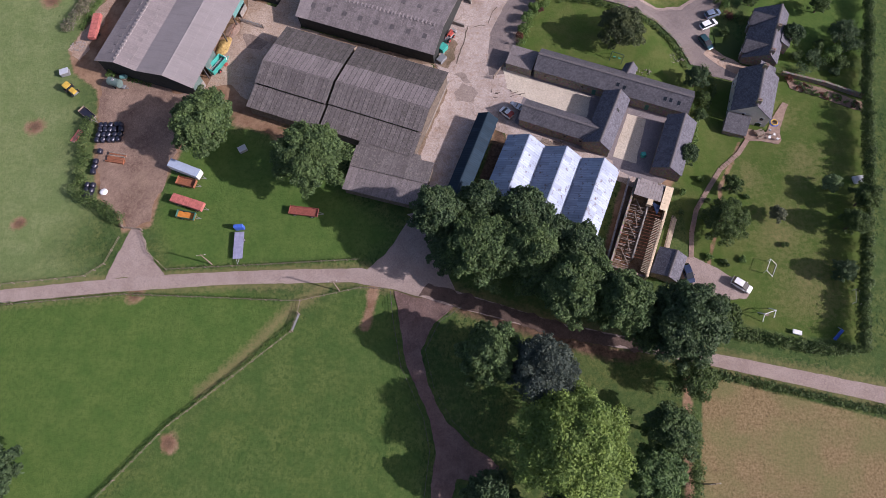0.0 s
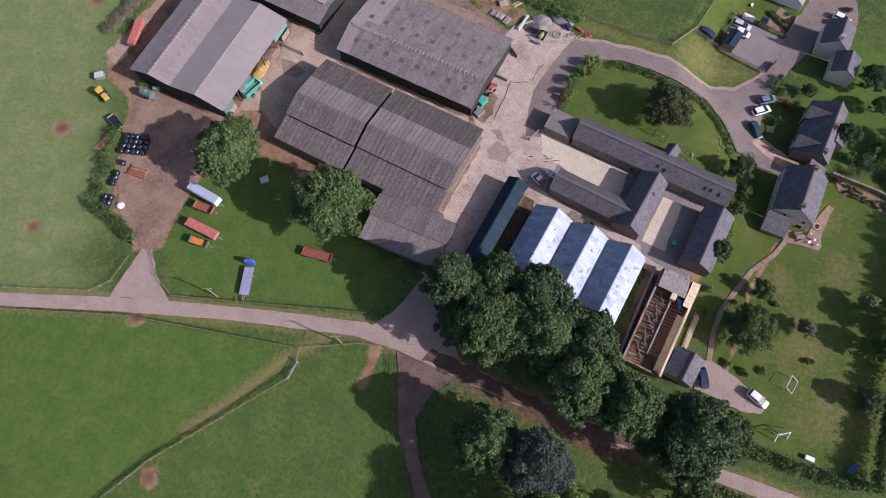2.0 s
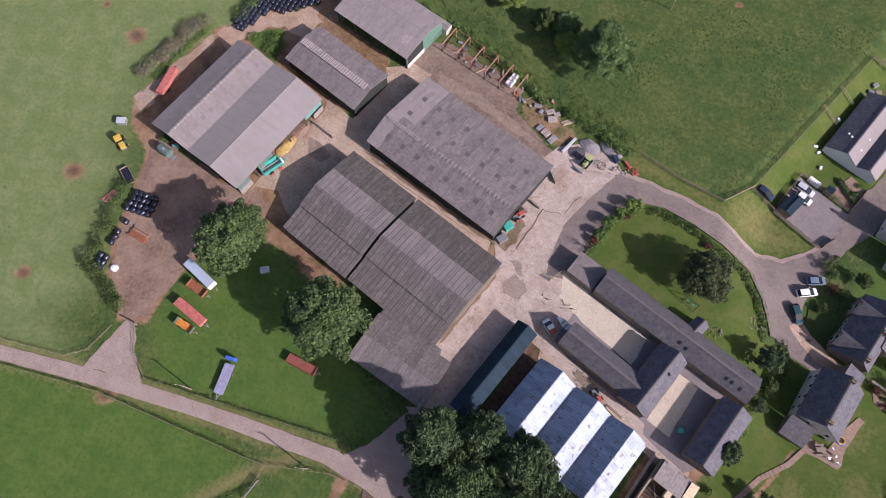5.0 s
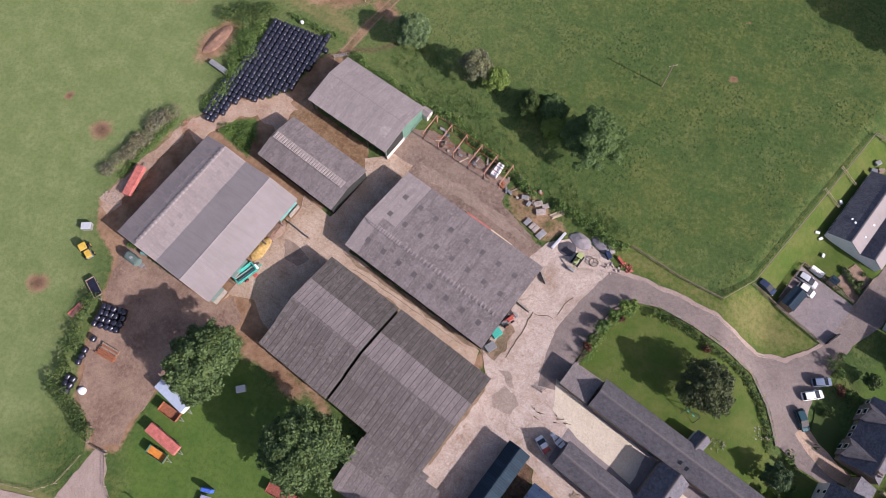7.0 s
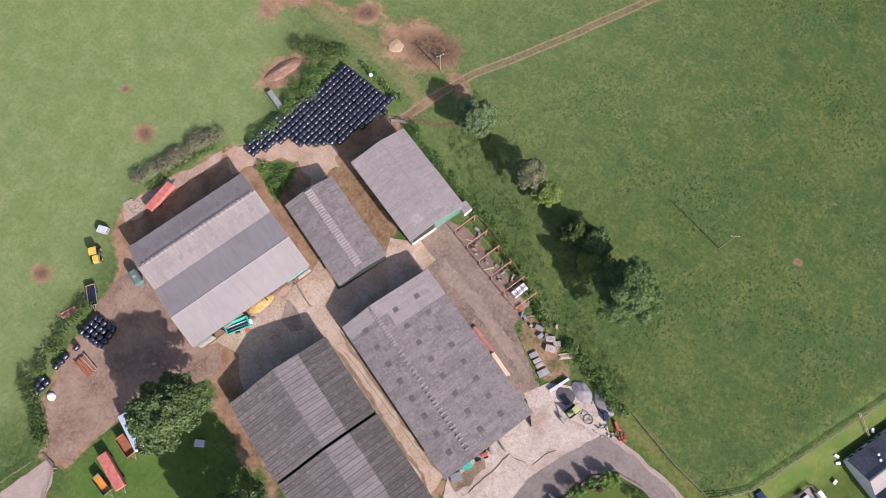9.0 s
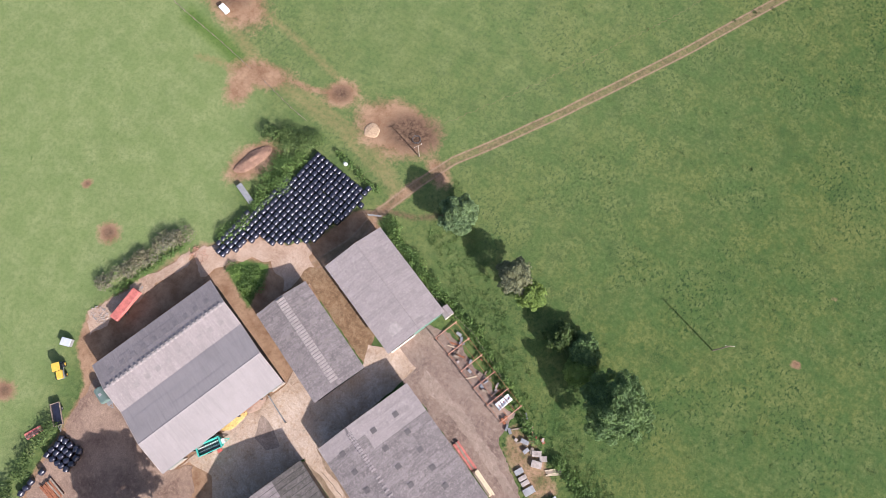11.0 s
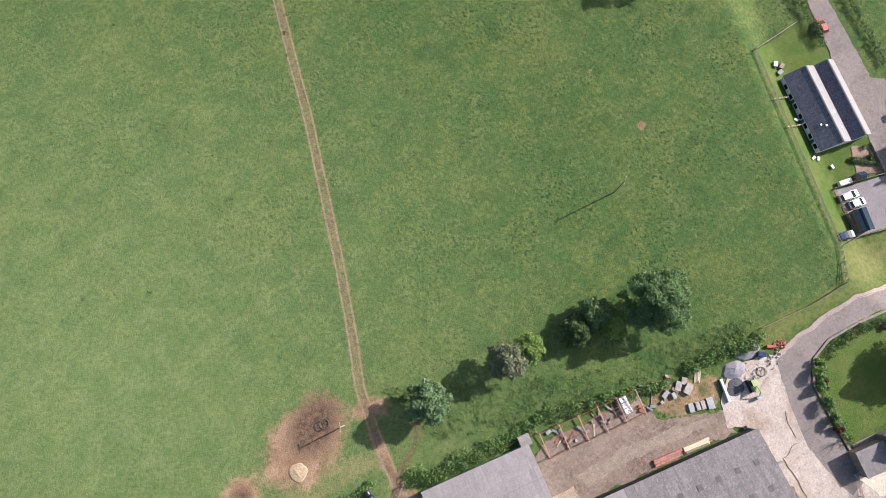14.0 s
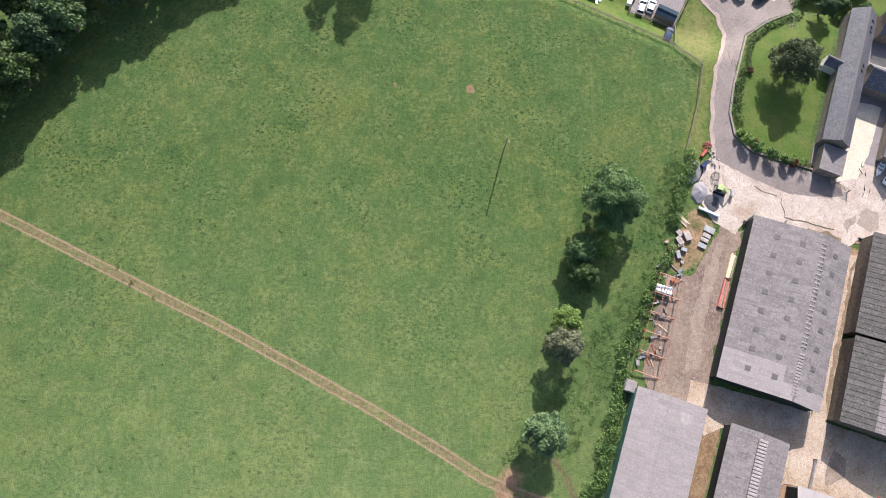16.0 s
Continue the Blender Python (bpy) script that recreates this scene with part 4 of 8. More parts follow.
def shed(name, label, at, turn, length, profile, roofs, wall="wall", base=0.0, over=0.35, sheet=(1.05, 2.3), sheets=True,
         open_sides=(), category="barn", lights=None, thick=0.22, gap=0.004, light="light", uneven=0.2, patches=()):
    """A building with a roof of one cross-section: profile is (across, height) from its right-hand eave, roofs a material a slope.
    x runs along the ridge, y across."""
    top = thing(name, label, category, (*at, base), turn)
    width = profile[-1][0]
    # walls: two long ones to the eaves, two gables with the profile's outline
    for k, (y, z) in enumerate((profile[0], profile[-1])):
        if ("right", "left")[k] in open_sides:
            n = max(2, round(length / 5))
            for i in range(n + 1):
                bm = bmesh.new()
                yy = 0.12 if k == 0 else width - 0.12
                xx = 0.15 + (length - 0.3) * i / n
                box(bm, (xx - 0.12, yy - 0.12, -0.3), (xx + 0.12, yy + 0.12, z - 0.12))
                part("post", bm, M["iron"], top)
            continue
        bm = bmesh.new()
        y0 = 0 if k == 0 else width - thick
        box(bm, (0, y0, -4), (length, y0 + thick, z - 0.10))
        part("side_wall", bm, M[wall], top)
    for k, x in enumerate((0, length - thick)):
        if ("start", "end")[k] in open_sides:
            continue
        bm = bmesh.new()
        rings = []
        for xx in (x, x + thick):
            rings.append([bm.verts.new((xx, y, -4)) for y in (thick, width - thick)] + [bm.verts.new((xx, min(max(y, thick), width - thick), z - 0.10)) for y, z in reversed(profile)])
        bm.faces.new(rings[0])
        bm.faces.new(list(reversed(rings[1])))
        m = len(rings[0])
        for i in range(m):
            bm.faces.new((rings[0][i], rings[1][i], rings[1][(i + 1) % m], rings[0][(i + 1) % m]))
        part("gable_wall", bm, M[wall], top)
    # roof slopes, sheet by sheet
    rng = random.Random(len(name) + int(length * 10))
    slope_no = 0
    for (y1, z1), (y2, z2) in zip(profile, profile[1:]):
        if abs(y2 - y1) < 0.05:
            continue
        mat = M[roofs[slope_no % len(roofs)]]
        slope_no += 1
        lo_first = z1 <= z2
        d = Vector((0, y2 - y1, z2 - z1))
        run = d.length
        d.normalize()
        a = Vector((-over, y1, z1))
        extra_a = over if (y1 == 0) else 0.0
        extra_b = over if (y2 == width) else 0.0
        a -= d * extra_a
        run += extra_a + extra_b
        full = length + 2 * over
        nrm = Vector((0, -d.z, d.y))
        bm = bmesh.new()
        p = [a, a + Vector((full, 0, 0)), a + Vector((full, 0, 0)) + d * run, a + d * run]
        lower = [bm.verts.new(q - nrm * 0.10) for q in p]
        upper = [bm.verts.new(q) for q in p]
        bm.faces.new(list(reversed(lower)))
        bm.faces.new(upper)
        for i in range(4):
            bm.faces.new((lower[i], lower[(i + 1) % 4], upper[(i + 1) % 4], upper[i]))
        # Wide gaps get a dark base, painting in the shade between sheets.
        roof = part("roof", bm, M["dark"] if gap > 0.01 else mat, top)
        if not sheets:
            continue
        nu, nv = max(1, round(full / sheet[0])), max(1, round(run / sheet[1]))
        su, sv = full / nu, run / nv
        g = gap
        hgt = 0.035
        pv = [(g, -0.06, 0), (su - g, -0.06, 0), (su - g, sv - 0.02, 0), (g, sv - 0.02, 0)]
        tilt_lo, tilt_hi = (hgt + 0.03, hgt) if lo_first else (hgt, hgt + 0.03)
        verts = [(x, y, 0.0) for x, y, _ in pv] + [(x, y, tilt_lo if i < 2 else tilt_hi) for i, (x, y, _) in enumerate(pv)]
        me = mesh_of("roof_sheet", verts, [(4, 5, 6, 7), (0, 1, 5, 4), (1, 2, 6, 5), (2, 3, 7, 6), (3, 0, 4, 7)], mat)
        rot = Matrix((Vector((1, 0, 0)), d, nrm)).transposed().to_4x4()
        others = []
        for *area, key in patches:
            other = me.copy()
            other.materials[0] = M[key]
            others.append((area, other))
        for i in range(nu):
            for j in range(nv):
                across = (a + d * (sv * (j + 0.5))).y
                data = next((other for (x0, x1, y0, y1), other in others if x0 < su * (i + 0.5) < x1 and y0 < across < y1), me)
                o = part("roof_sheet", data, None, roof)
                o.matrix_basis = Matrix.Translation(a + Vector((su * i, 0, 0)) + d * (sv * j + rng.uniform(-0.02, 0.02)) + nrm * rng.uniform(0.003, 0.02)) @ rot @ pose(0, 0, 0, rng.uniform(-uneven, uneven), rng.uniform(-uneven, uneven), 0)
    # ridge caps at every peak
    for i in range(1, len(profile) - 1):
        if profile[i][1] > profile[i - 1][1] and profile[i][1] > profile[i + 1][1]:
            y, z = profile[i]
            bm = bmesh.new()
            n = 1
            for q in range(n):
                x0, x1 = -over + (length + 2 * over) * q / n, -over + (length + 2 * over) * (q + 1) / n - 0.02
                face_strip(bm, [(x0, y - 0.28, z - 0.02), (x1, y - 0.28, z - 0.02), (x1, y, z + 0.10), (x0, y, z + 0.10)])
                face_strip(bm, [(x0, y, z + 0.10), (x1, y, z + 0.10), (x1, y + 0.28, z - 0.02), (x0, y + 0.28, z - 0.02)])
            part("ridge_cap", bm, M["ridge_tile" if roofs[0].startswith("slate") else roofs[0]], top)
    # darker rooflights set in the slopes
    for x, y in lights or ():
        for (y1, z1), (y2, z2) in zip(profile, profile[1:]):
            if y1 <= y < y2:
                k = (z2 - z1) / (y2 - y1)
                z = z1 + k * (y - y1)
                bm = bmesh.new()
                box(bm, (-0.5, -0.55, 0.0), (0.5, 0.55, 0.125), Matrix.Translation((x, y, z)) @ Matrix.Rotation(math.atan(k), 4, "X"))
                part("rooflight", bm, M[light], top, "dark translucent rooflight")
    return top


def vents(top, y, z, x0, x1, n, size=(0.5, 1.3, 0.28), material="vent", label="raised pale ridge vent"):
    """A row of raised vent pieces along a ridge."""
    bm = bevel_box((-size[0] / 2, -size[1] / 2, 0), (size[0] / 2, size[1] / 2, size[2]), 0.06, 1)
    first = part("ridge_vent", bm, M[material], top, label)
    first.location = (x0, y, z)
    for i in range(1, n):
        o = part("ridge_vent", first.data, None, top)
        o.location = (x0 + (x1 - x0) * i / (n - 1), y, z)


T = -19.4
b1 = shed("livestock_barn", "large double-span barn with grey and dark fibre-cement roofs", (-64.1, 83.7), 72.4, 26.6,
          [(0, 4.3), (6.5, 6.3), (13.9, 5.0), (19.2, 6.2), (24.9, 4.6)], ["roof_new", "roof_new", "roof_span", "roof_span"], "dark", open_sides=("right",),
          lights=[(2.5 + i * 2.4, y) for i in range(10) for y in (16.4, 21.6)], uneven=0.05, light="light_span")
vents(b1, 19.2, 6.20, 0.6, 26.0, 26, (0.55, 0.8, 0.2), "vent")
for x in (-0.38, 26.94):
    for (y1, z1), (y2, z2) in zip(((-0.3, 4.2), (6.5, 6.3), (13.9, 5.0), (19.2, 6.2)), ((6.5, 6.3), (13.9, 5.0), (19.2, 6.2), (25.2, 4.5))):
        bm = bmesh.new()
        beam(bm, (x, y1, z1 + 0.03), (x, y2, z2 + 0.03), 0.14, 0.22)
        part("barge_board", bm, M["vent"], b1, "pale edge trim on the gable")
for nm, lo, hi, mt, lb in (("side_panel", (21.4, -0.06, 2.3), (26.6, 0.02, 4.15), "teal_faded", "teal sheet cladding under the eave"), ("block_panel", (23.6, -0.10, -0.2), (26.6, 0.10, 1.5), "wall", "pale concrete panel"),
                           ("side_panel", (0.0, -0.06, 1.9), (3.4, 0.02, 4.15), "bowser_green", "grey-green sheet cladding"), ("side_panel", (6.2, -0.06, 1.9), (10.6, 0.02, 4.15), "bowser_green", "grey-green sheet cladding"),
                           ("block_panel", (0.0, -0.10, -0.2), (3.4, 0.10, 1.9), "wall", "pale concrete panel"), ("block_panel", (6.2, -0.10, -0.2), (10.6, 0.10, 1.9), "wall", "grey concrete panel")):
    part(nm, bevel_box(lo, hi, 0.01, 1), M[mt], b1, lb)
for i in range(4):
    bm = bmesh.new()
    beam(bm, (17.0 + i * 1.4, 0.1, 0.0), (17.0 + i * 1.4, 0.1, 1.2), 0.06)
    part("feed_rail", bm, M["old_rust"], b1, "rusty feed rail")
for zz in (0.5, 1.3):
    bm = bmesh.new()
    beam(bm, (16.9, 0.1, zz), (21.4, 0.1, zz), 0.05)
    part("feed_rail", bm, M["old_rust"], b1, "rusty feed rail")
b2 = shed("cattle_shed", "narrow barn with mottled fibre-cement roof and pale ridge vents", (-67.8, 117.0), T - 0.6, 20.7,
          [(0, 3.6), (5.2, 4.8), (10.9, 3.6)], ["roof", "roof"], "dark", lights=[(3 + i * 4.6, y) for i in range(4) for y in (2.4, 8.2)])
vents(b2, 5.2, 4.78, 0.4, 19.6, 30, (0.52, 1.75, 0.26))
b3 = shed("feed_barn", "wide barn with speckled grey fibre-cement roof", (-42.0, 103.3), T, 34.3,
          [(0, 4.0), (6.2, 6.0), (20.0, 4.0)], ["roof", "roof"], "dark", lights=[(3.2 + i * 4.0, y) for i in range(8) for y in (3.1, 10.2, 15.2)], light="light_dark", patches=[(0, 6.4, 8.5, 20.5, "roof_grey"), (0, 3.0, 0, 8.5, "roof_grey")])
vents(b3, 6.2, 5.95, 1.0, 9.0, 14, (0.42, 1.05, 0.14), "roof_grey")
for k in range(12):
    vents(b3, 6.2, 5.97, 10.6 + k * 1.9, 11.4 + k * 1.9 + 0.1 * (k % 3), 2, (0.36, 1.05, 0.14), "roof_grey")
b5 = shed("machinery_shed", "pale grey fibre-cement roofed shed with green cladding", (-62.1, 132.5), T + 0.6, 21.3,
          [(0, 4.5), (7.3, 5.6), (13.1, 4.4)], ["roof_grey", "roof_grey"], "green", open_sides=("right",), uneven=0.06, patches=[(17.4, 19.4, 2.0, 4.6, "vent")])
# A dark panel paints the unlit inside of the open gable bay.
part("bay_shade_panel", bevel_box((21.26, 0.4, 1.3), (21.36, 6.0, 4.35), 0.01, 1), M["dark"], b5, "dark panel standing for the shade in an open bay")
part("lower_panel", bevel_box((21.26, 0.2, -0.2), (21.42, 6.2, 1.3), 0.01, 1), M["render"], b5, "white lower wall panel")
shed("cow_house", "stepped old barn with mossy fibre-cement roofs", (-50.9, 79.1), T - 0.2, 16.9,
          [(0, 3.5), (5.2, 4.5), (5.22, 5.0), (10.3, 6.5), (15.6, 5.7), (21.4, 4.5)], ["roof_mid", "roof_mid", "roof", "roof_dark"], "old_block", sheet=(1.08, 5.4), gap=0.045, patches=[(4.0, 5.0, 0, 2.4, "vent")])
shed("cow_house", "stepped old barn with dark mossy fibre-cement roofs beside the yard", (-33.8, 73.2), T - 0.2, 21.4,
           [(0, 3.7), (5.2, 4.7), (5.22, 5.1), (10.3, 6.5), (15.6, 5.7), (21.4, 4.5)], ["roof_mid", "roof_mid", "roof", "roof_dark"], "old_block", sheet=(1.08, 5.4), gap=0.045)
shed("lean_to", "low lean-to with grey fibre-cement roof", (-27.9, 59.0), T + 4.5, 16.8, [(0, 2.7), (5, 3.1), (5.02, 3.3), (9.6, 3.6)], ["roof", "roof_mid"], "old_block", sheet=(1.08, 4.8), gap=0.018, patches=[(3.0, 4.2, 2.4, 4.8, "roof_grey"), (9.0, 10.2, 2.4, 4.8, "roof_grey")])
shed("lean_to", "lean-to joining the old barns", (-26.2, 66.2), T - 0.2, 13.8, [(0, 3.2), (4.6, 3.6)], ["roof_mid"], "old_block", over=0.1)
shed("implement_shed", "long narrow shed with a blue-grey sheet roof", (-2.5, 55.7), 70, 20.6, [(0, 3.0), (2.0, 4.35), (4.0, 3.0)], ["tin_blue", "tin_blue"], "tin_blue", sheet=(1.0, 2.4))
shed("tin_barn", "three-span barn with bright rusted corrugated tin roofs", (24.3, 48.2), 69.2, 14.9,
           [(0, 3.4), (3.5, 6.3), (7.8, 3.4), (11.5, 6.3), (15.9, 3.4), (19.6, 6.3), (24.0, 3.4)], ["tin", "tin"], "wall", sheet=(0.95, 2.6))
stab = shed("long_stable", "long stone stable range with slate roof", (13.2, 87.8), -20.0, 34.4, [(0, 3.2), (2.9, 5.2), (5.8, 3.2)], ["slate", "slate"], "stone", sheets=False, over=0.2, category="stable")
shed("flat_roofed_store", "low store with a flat grey roof against the long stable", (6.9, 90.1), -20.0, 6.0, [(0, 2.55), (4.9, 2.7)], ["roof"], "stone", over=0.12, category="outbuilding", sheet=(2.0, 2.5))
arm = shed("stable_wing", "stone stable wing with slate roof", (9.5, 75.2), -21.2, 16.8, [(0, 3.0), (2.6, 4.8), (5.2, 3.0)], ["slate", "slate"], "stone", sheets=False, over=0.2, category="stable")
link = shed("coach_house", "gabled stone coach house with slate roof", (28.4, 67.2), 67.5, 13.4, [(0, 3.2), (2.55, 5.5), (5.8, 3.2)], ["slate_n", "slate_n"], "stone", sheets=False, over=0.2, category="stable")
east = shed("cart_house", "stone cart house with slate roof and white fascia", (42.6, 61.2), 70, 13.2, [(0, 3.2), (2.9, 5.2), (6.0, 3.2)], ["slate_n", "slate_n"], "stone", sheets=False, over=0.2, category="stable")
shed("garden_shed", "small gabled shed with slate roof", (39.7, 38.3), 67, 5.6, [(0, 2.4), (2.2, 3.7), (5.3, 2.4)], ["slate_n", "slate_n"], "wood", sheets=False, over=0.2, category="shed")

# ---------------- trees and hedges ----------------
def leaf_mesh(name, lobes, count, size, material, seed, low=-0.35):
    """Leaves on the outsides of many lobes: small folded diamonds, turned every way."""
    rng = np.random.default_rng(seed)
    lobes = np.array(lobes, float)
    area = lobes[:, 3] * lobes[:, 3] + lobes[:, 3] * lobes[:, 4]
    pick = rng.choice(len(lobes), count, p=area / area.sum())
    d = rng.normal(size=(count, 3))
    d /= np.linalg.norm(d, axis=1)[:, None]
    d[:, 2] = np.where(d[:, 2] < low, -d[:, 2], d[:, 2])
    L = lobes[pick]
    r = rng.uniform(0.45, 1.12, count) ** 0.7
    r *= 1 + 0.12 * np.sin(d[:, 0] * 7 + pick) * np.cos(d[:, 1] * 6 + pick * 2)
    c = L[:, :3] + d * np.stack([L[:, 3], L[:, 3], L[:, 4]], -1) * r[:, None]
    n = d * 0.8 + rng.normal(size=(count, 3)) * 0.75 + np.array([0.0, 0.0, 0.55])
    n /= np.linalg.norm(n, axis=1)[:, None]
    h = rng.normal(size=(count, 3))
    u = np.cross(n, h)
    u /= np.linalg.norm(u, axis=1)[:, None]
    v = np.cross(n, u)
    s = (size * rng.uniform(0.55, 1.35, count))[:, None]
    pts = np.stack([c - u * s, c - v * s * 0.55 + n * s * 0.18, c + u * s, c + v * s * 0.55 + n * s * 0.18], 1).reshape(-1, 3)
    k = np.arange(count) * 4
    me = bpy.data.meshes.new(name)
    me.vertices.add(count * 4)
    me.vertices.foreach_set("co", pts.ravel())
    me.loops.add(count * 6)
    me.loops.foreach_set("vertex_index", np.stack([k, k + 1, k + 2, k, k + 2, k + 3], -1).ravel())
    me.polygons.add(count * 2)
    me.polygons.foreach_set("loop_start", np.arange(count * 2) * 3)
    me.update(calc_edges=True)
    me.materials.append(material)
    return me


def crown_lobes(r, h, z0, n, rng, core=True):
    out = []
    if core:
        out.append((0, 0, z0 + h * 0.5, r * 0.66, h * 0.40))
    for i in range(n):
        a = i * 2.39996 + rng.uniform(-0.3, 0.3)
        f = math.sqrt((i + 0.5) / n)
        rr = r * f * rng.uniform(0.66, 0.93)
        zz = z0 + h * (0.26 + 0.62 * math.sqrt(max(0.0, 1 - f * f))) * rng.uniform(0.80, 1.10)
        q = r * rng.uniform(0.13, 0.24)
        out.append((rr * math.cos(a), rr * math.sin(a), zz, q, q * 0.8))
        for k in range(3):
            b, e = rng.uniform(0, math.tau), q * rng.uniform(0.7, 1.15)
            w = q * rng.uniform(0.25, 0.5)
            out.append((rr * math.cos(a) + e * math.cos(b), rr * math.sin(a) + e * math.sin(b), zz + q * rng.uniform(-0.5, 0.45), w, w * 0.7))
    return out


def tree(name, label, x, y, r, h, leaf, leaves_n, seed, z0=None, size=0.34, lobes_n=26, stretch=(1, 1), trunk_r=None):
    rng = random.Random(seed)
    top = thing(name, label, "tree", (x, y, ground_z(x, y) - 0.1), rng.uniform(0, 360))
    z0 = h * 0.22 if z0 is None else z0
    tr = trunk_r or max(0.12, r * 0.07)
    bm = bmesh.new()
    tube(bm, (0, 0, -0.3), (0, 0, h * 0.45), tr * 1.25, tr * 0.7, 9)
    for i in range(7):
        a = i * 0.9 + rng.uniform(-0.2, 0.2)
        e = (math.cos(a) * r * 0.55, math.sin(a) * r * 0.55, h * rng.uniform(0.55, 0.8))
        tube(bm, (0, 0, h * rng.uniform(0.25, 0.42)), e, tr * 0.5, tr * 0.12, 6)
    part("trunk", bm, M["bark"], top)
    lobes = [(lx * stretch[0], ly * stretch[1], lz, q, qz) for lx, ly, lz, q, qz in crown_lobes(r, h - z0, z0, int(lobes_n * 1.9), rng)]
    part("crown", leaf_mesh("crown", lobes, int(leaves_n * 1.95), size * 0.78, M[leaf], seed), None, top)
    return top


def shrub(name, label, x, y, r, h, leaf, seed, n=500, size=0.16, category="shrub"):
    rng = random.Random(seed)
    lobes = [(rng.uniform(-r, r) * 0.6, rng.uniform(-r, r) * 0.6, h * rng.uniform(0.35, 0.65), r * rng.uniform(0.35, 0.55), h * 0.42) for _ in range(7)]
    top = thing(name, label, category, (x, y, ground_z(x, y)), 0)
    bm = bmesh.new()
    for i in range(4):
        a = i * 1.57 + seed
        tube(bm, (0, 0, -0.2), (math.cos(a) * r * 0.4, math.sin(a) * r * 0.4, h * 0.55), 0.05, 0.02, 5)
    part("stem", bm, M["bark"], top)
    part("foliage", leaf_mesh("foliage", lobes, n, size, M[leaf], seed), None, top)
    return top


def hedge(label, line, width, height, leaf, seed, dense=55, size=0.2, name="hedge", wild=0.25):
    """A hedge along a line, of many uneven lobes."""
    rng = random.Random(seed)
    lobes = []
    total = 0.0
    for a, b in zip(line, line[1:]):
        a, b = Vector(a), Vector(b)
        n = max(1, int((b - a).length / (width * 0.42)))
        total += (b - a).length
        for i in range(n):
            p = a.lerp(b, (i + rng.random() * 0.8) / n)
            side = Vector((-(b - a).y, (b - a).x)).normalized() * rng.uniform(-wild, wild) * width
            q = width * rng.uniform(0.38, 0.62)
            hh = height * rng.uniform(0.75, 1.15)
            lobes.append((p.x + side.x, p.y + side.y, ground_z(p.x, p.y) + hh * 0.45, q, hh * 0.55))
    me = leaf_mesh(name, lobes, int(total * dense * max(0.6, (width + height) / 3)), size, M[leaf], seed)
    return tagged(new(name, me), label, "hedge", kind="stuff")


tree("broadleaf_tree", "tall dense broadleaf tree beside the earth yard", -58.4, 72.0, 7.6, 14.0, "oak", 15000, 11, size=0.36, lobes_n=34, stretch=(0.92, 1.1))
tree("broadleaf_tree", "broad dense tree beside the old barn", -34.6, 63.0, 8.2, 14.0, "oak", 17000, 12, size=0.36, lobes_n=36)
tree("broadleaf_tree", "round dark tree standing on the front lawn", 33.0, 97.2, 6.0, 9.0, "lawn_leaf", 9000, 13, z0=0.4, size=0.28, lobes_n=24)
for i, (x, y, r, h, leaf, nn) in enumerate((
        (-7.4, 49.6, 6.2, 17, "dark_leaf", 11000), (0.9, 42.4, 7.6, 17, "copse_oak", 15500), (0.9, 52.4, 6.0, 12, "dark_leaf", 10500), (9.6, 49.6, 6.8, 13, "dark_leaf", 12500),
        (10.6, 41.4, 7.2, 17, "copse_oak", 14500), (-5.2, 42.6, 4.6, 13, "dark_leaf", 7000), (17.6, 34.4, 7.2, 18, "copse_oak", 15500), (19.0, 43.0, 6.2, 13, "dark_leaf", 11500), (26.4, 32.0, 6.2, 18, "copse_oak", 12500),
        (38.2, 28.6, 8.2, 17, "dark_leaf", 17500), (47.0, 30.6, 3.6, 7, "hedge", 4500), (32.6, 27.6, 4.2, 9, "copse_oak", 5500), (5.2, 46.6, 4.6, 13, "copse_oak", 6500), (14.4, 37.8, 4.6, 13, "dark_leaf", 6500), (22.4, 38.0, 4.6, 13, "copse_oak", 6500), (-3.6, 46.4, 4.4, 12, "copse_oak", 6000), (14.6, 46.4, 4.6, 12, "dark_leaf", 6500))):
    tree("copse_tree", "tall tree in the dense copse beside the lane", x, y, r, h, leaf, nn, 30 + i, size=0.34, lobes_n=32)
tree("maple_tree", "light green tree at the edge of the drive", 2.4, 22.6, 6.6, 15, "oak", 14000, 51, size=0.34, lobes_n=24)
tree("cedar_tree", "blue-grey conifer with dense tufted crown", 12.0, 19.8, 6.6, 17, "blue_leaf", 14000, 52, size=0.26, lobes_n=44)
tree("lime_tree", "large bright yellow-green tree", 16.4, 6.4, 10.6, 19, "lime", 27000, 53, size=0.31, lobes_n=54)
tree("copse_tree", "tall tree at the corner of the stubble field", 31.0, 2.6, 5.4, 10, "field_oak", 10000, 54, size=0.30)
tree("copse_tree", "loose tree beside the lane", 34.4, 9.6, 5.4, 11, "copse_oak", 8500, 55, size=0.28)
tree("copse_tree", "loose tree beside the lane", 39.9, 19.1, 5.0, 8, "hedge", 4200, 56, size=0.26)
tree("copse_tree", "small tree beside the drive", 2.6, -1.4, 5.0, 11, "dark_leaf", 5000, 57)
tree("cedar_tree", "blue-grey conifer beside the drive", 15.6, -4.0, 5.6, 14, "blue_leaf", 9000, 58, size=0.26, lobes_n=40)
tree("copse_tree", "tree at the edge of the pasture", -87.4, 0.9, 5.0, 9, "dark_leaf", 8000, 59)
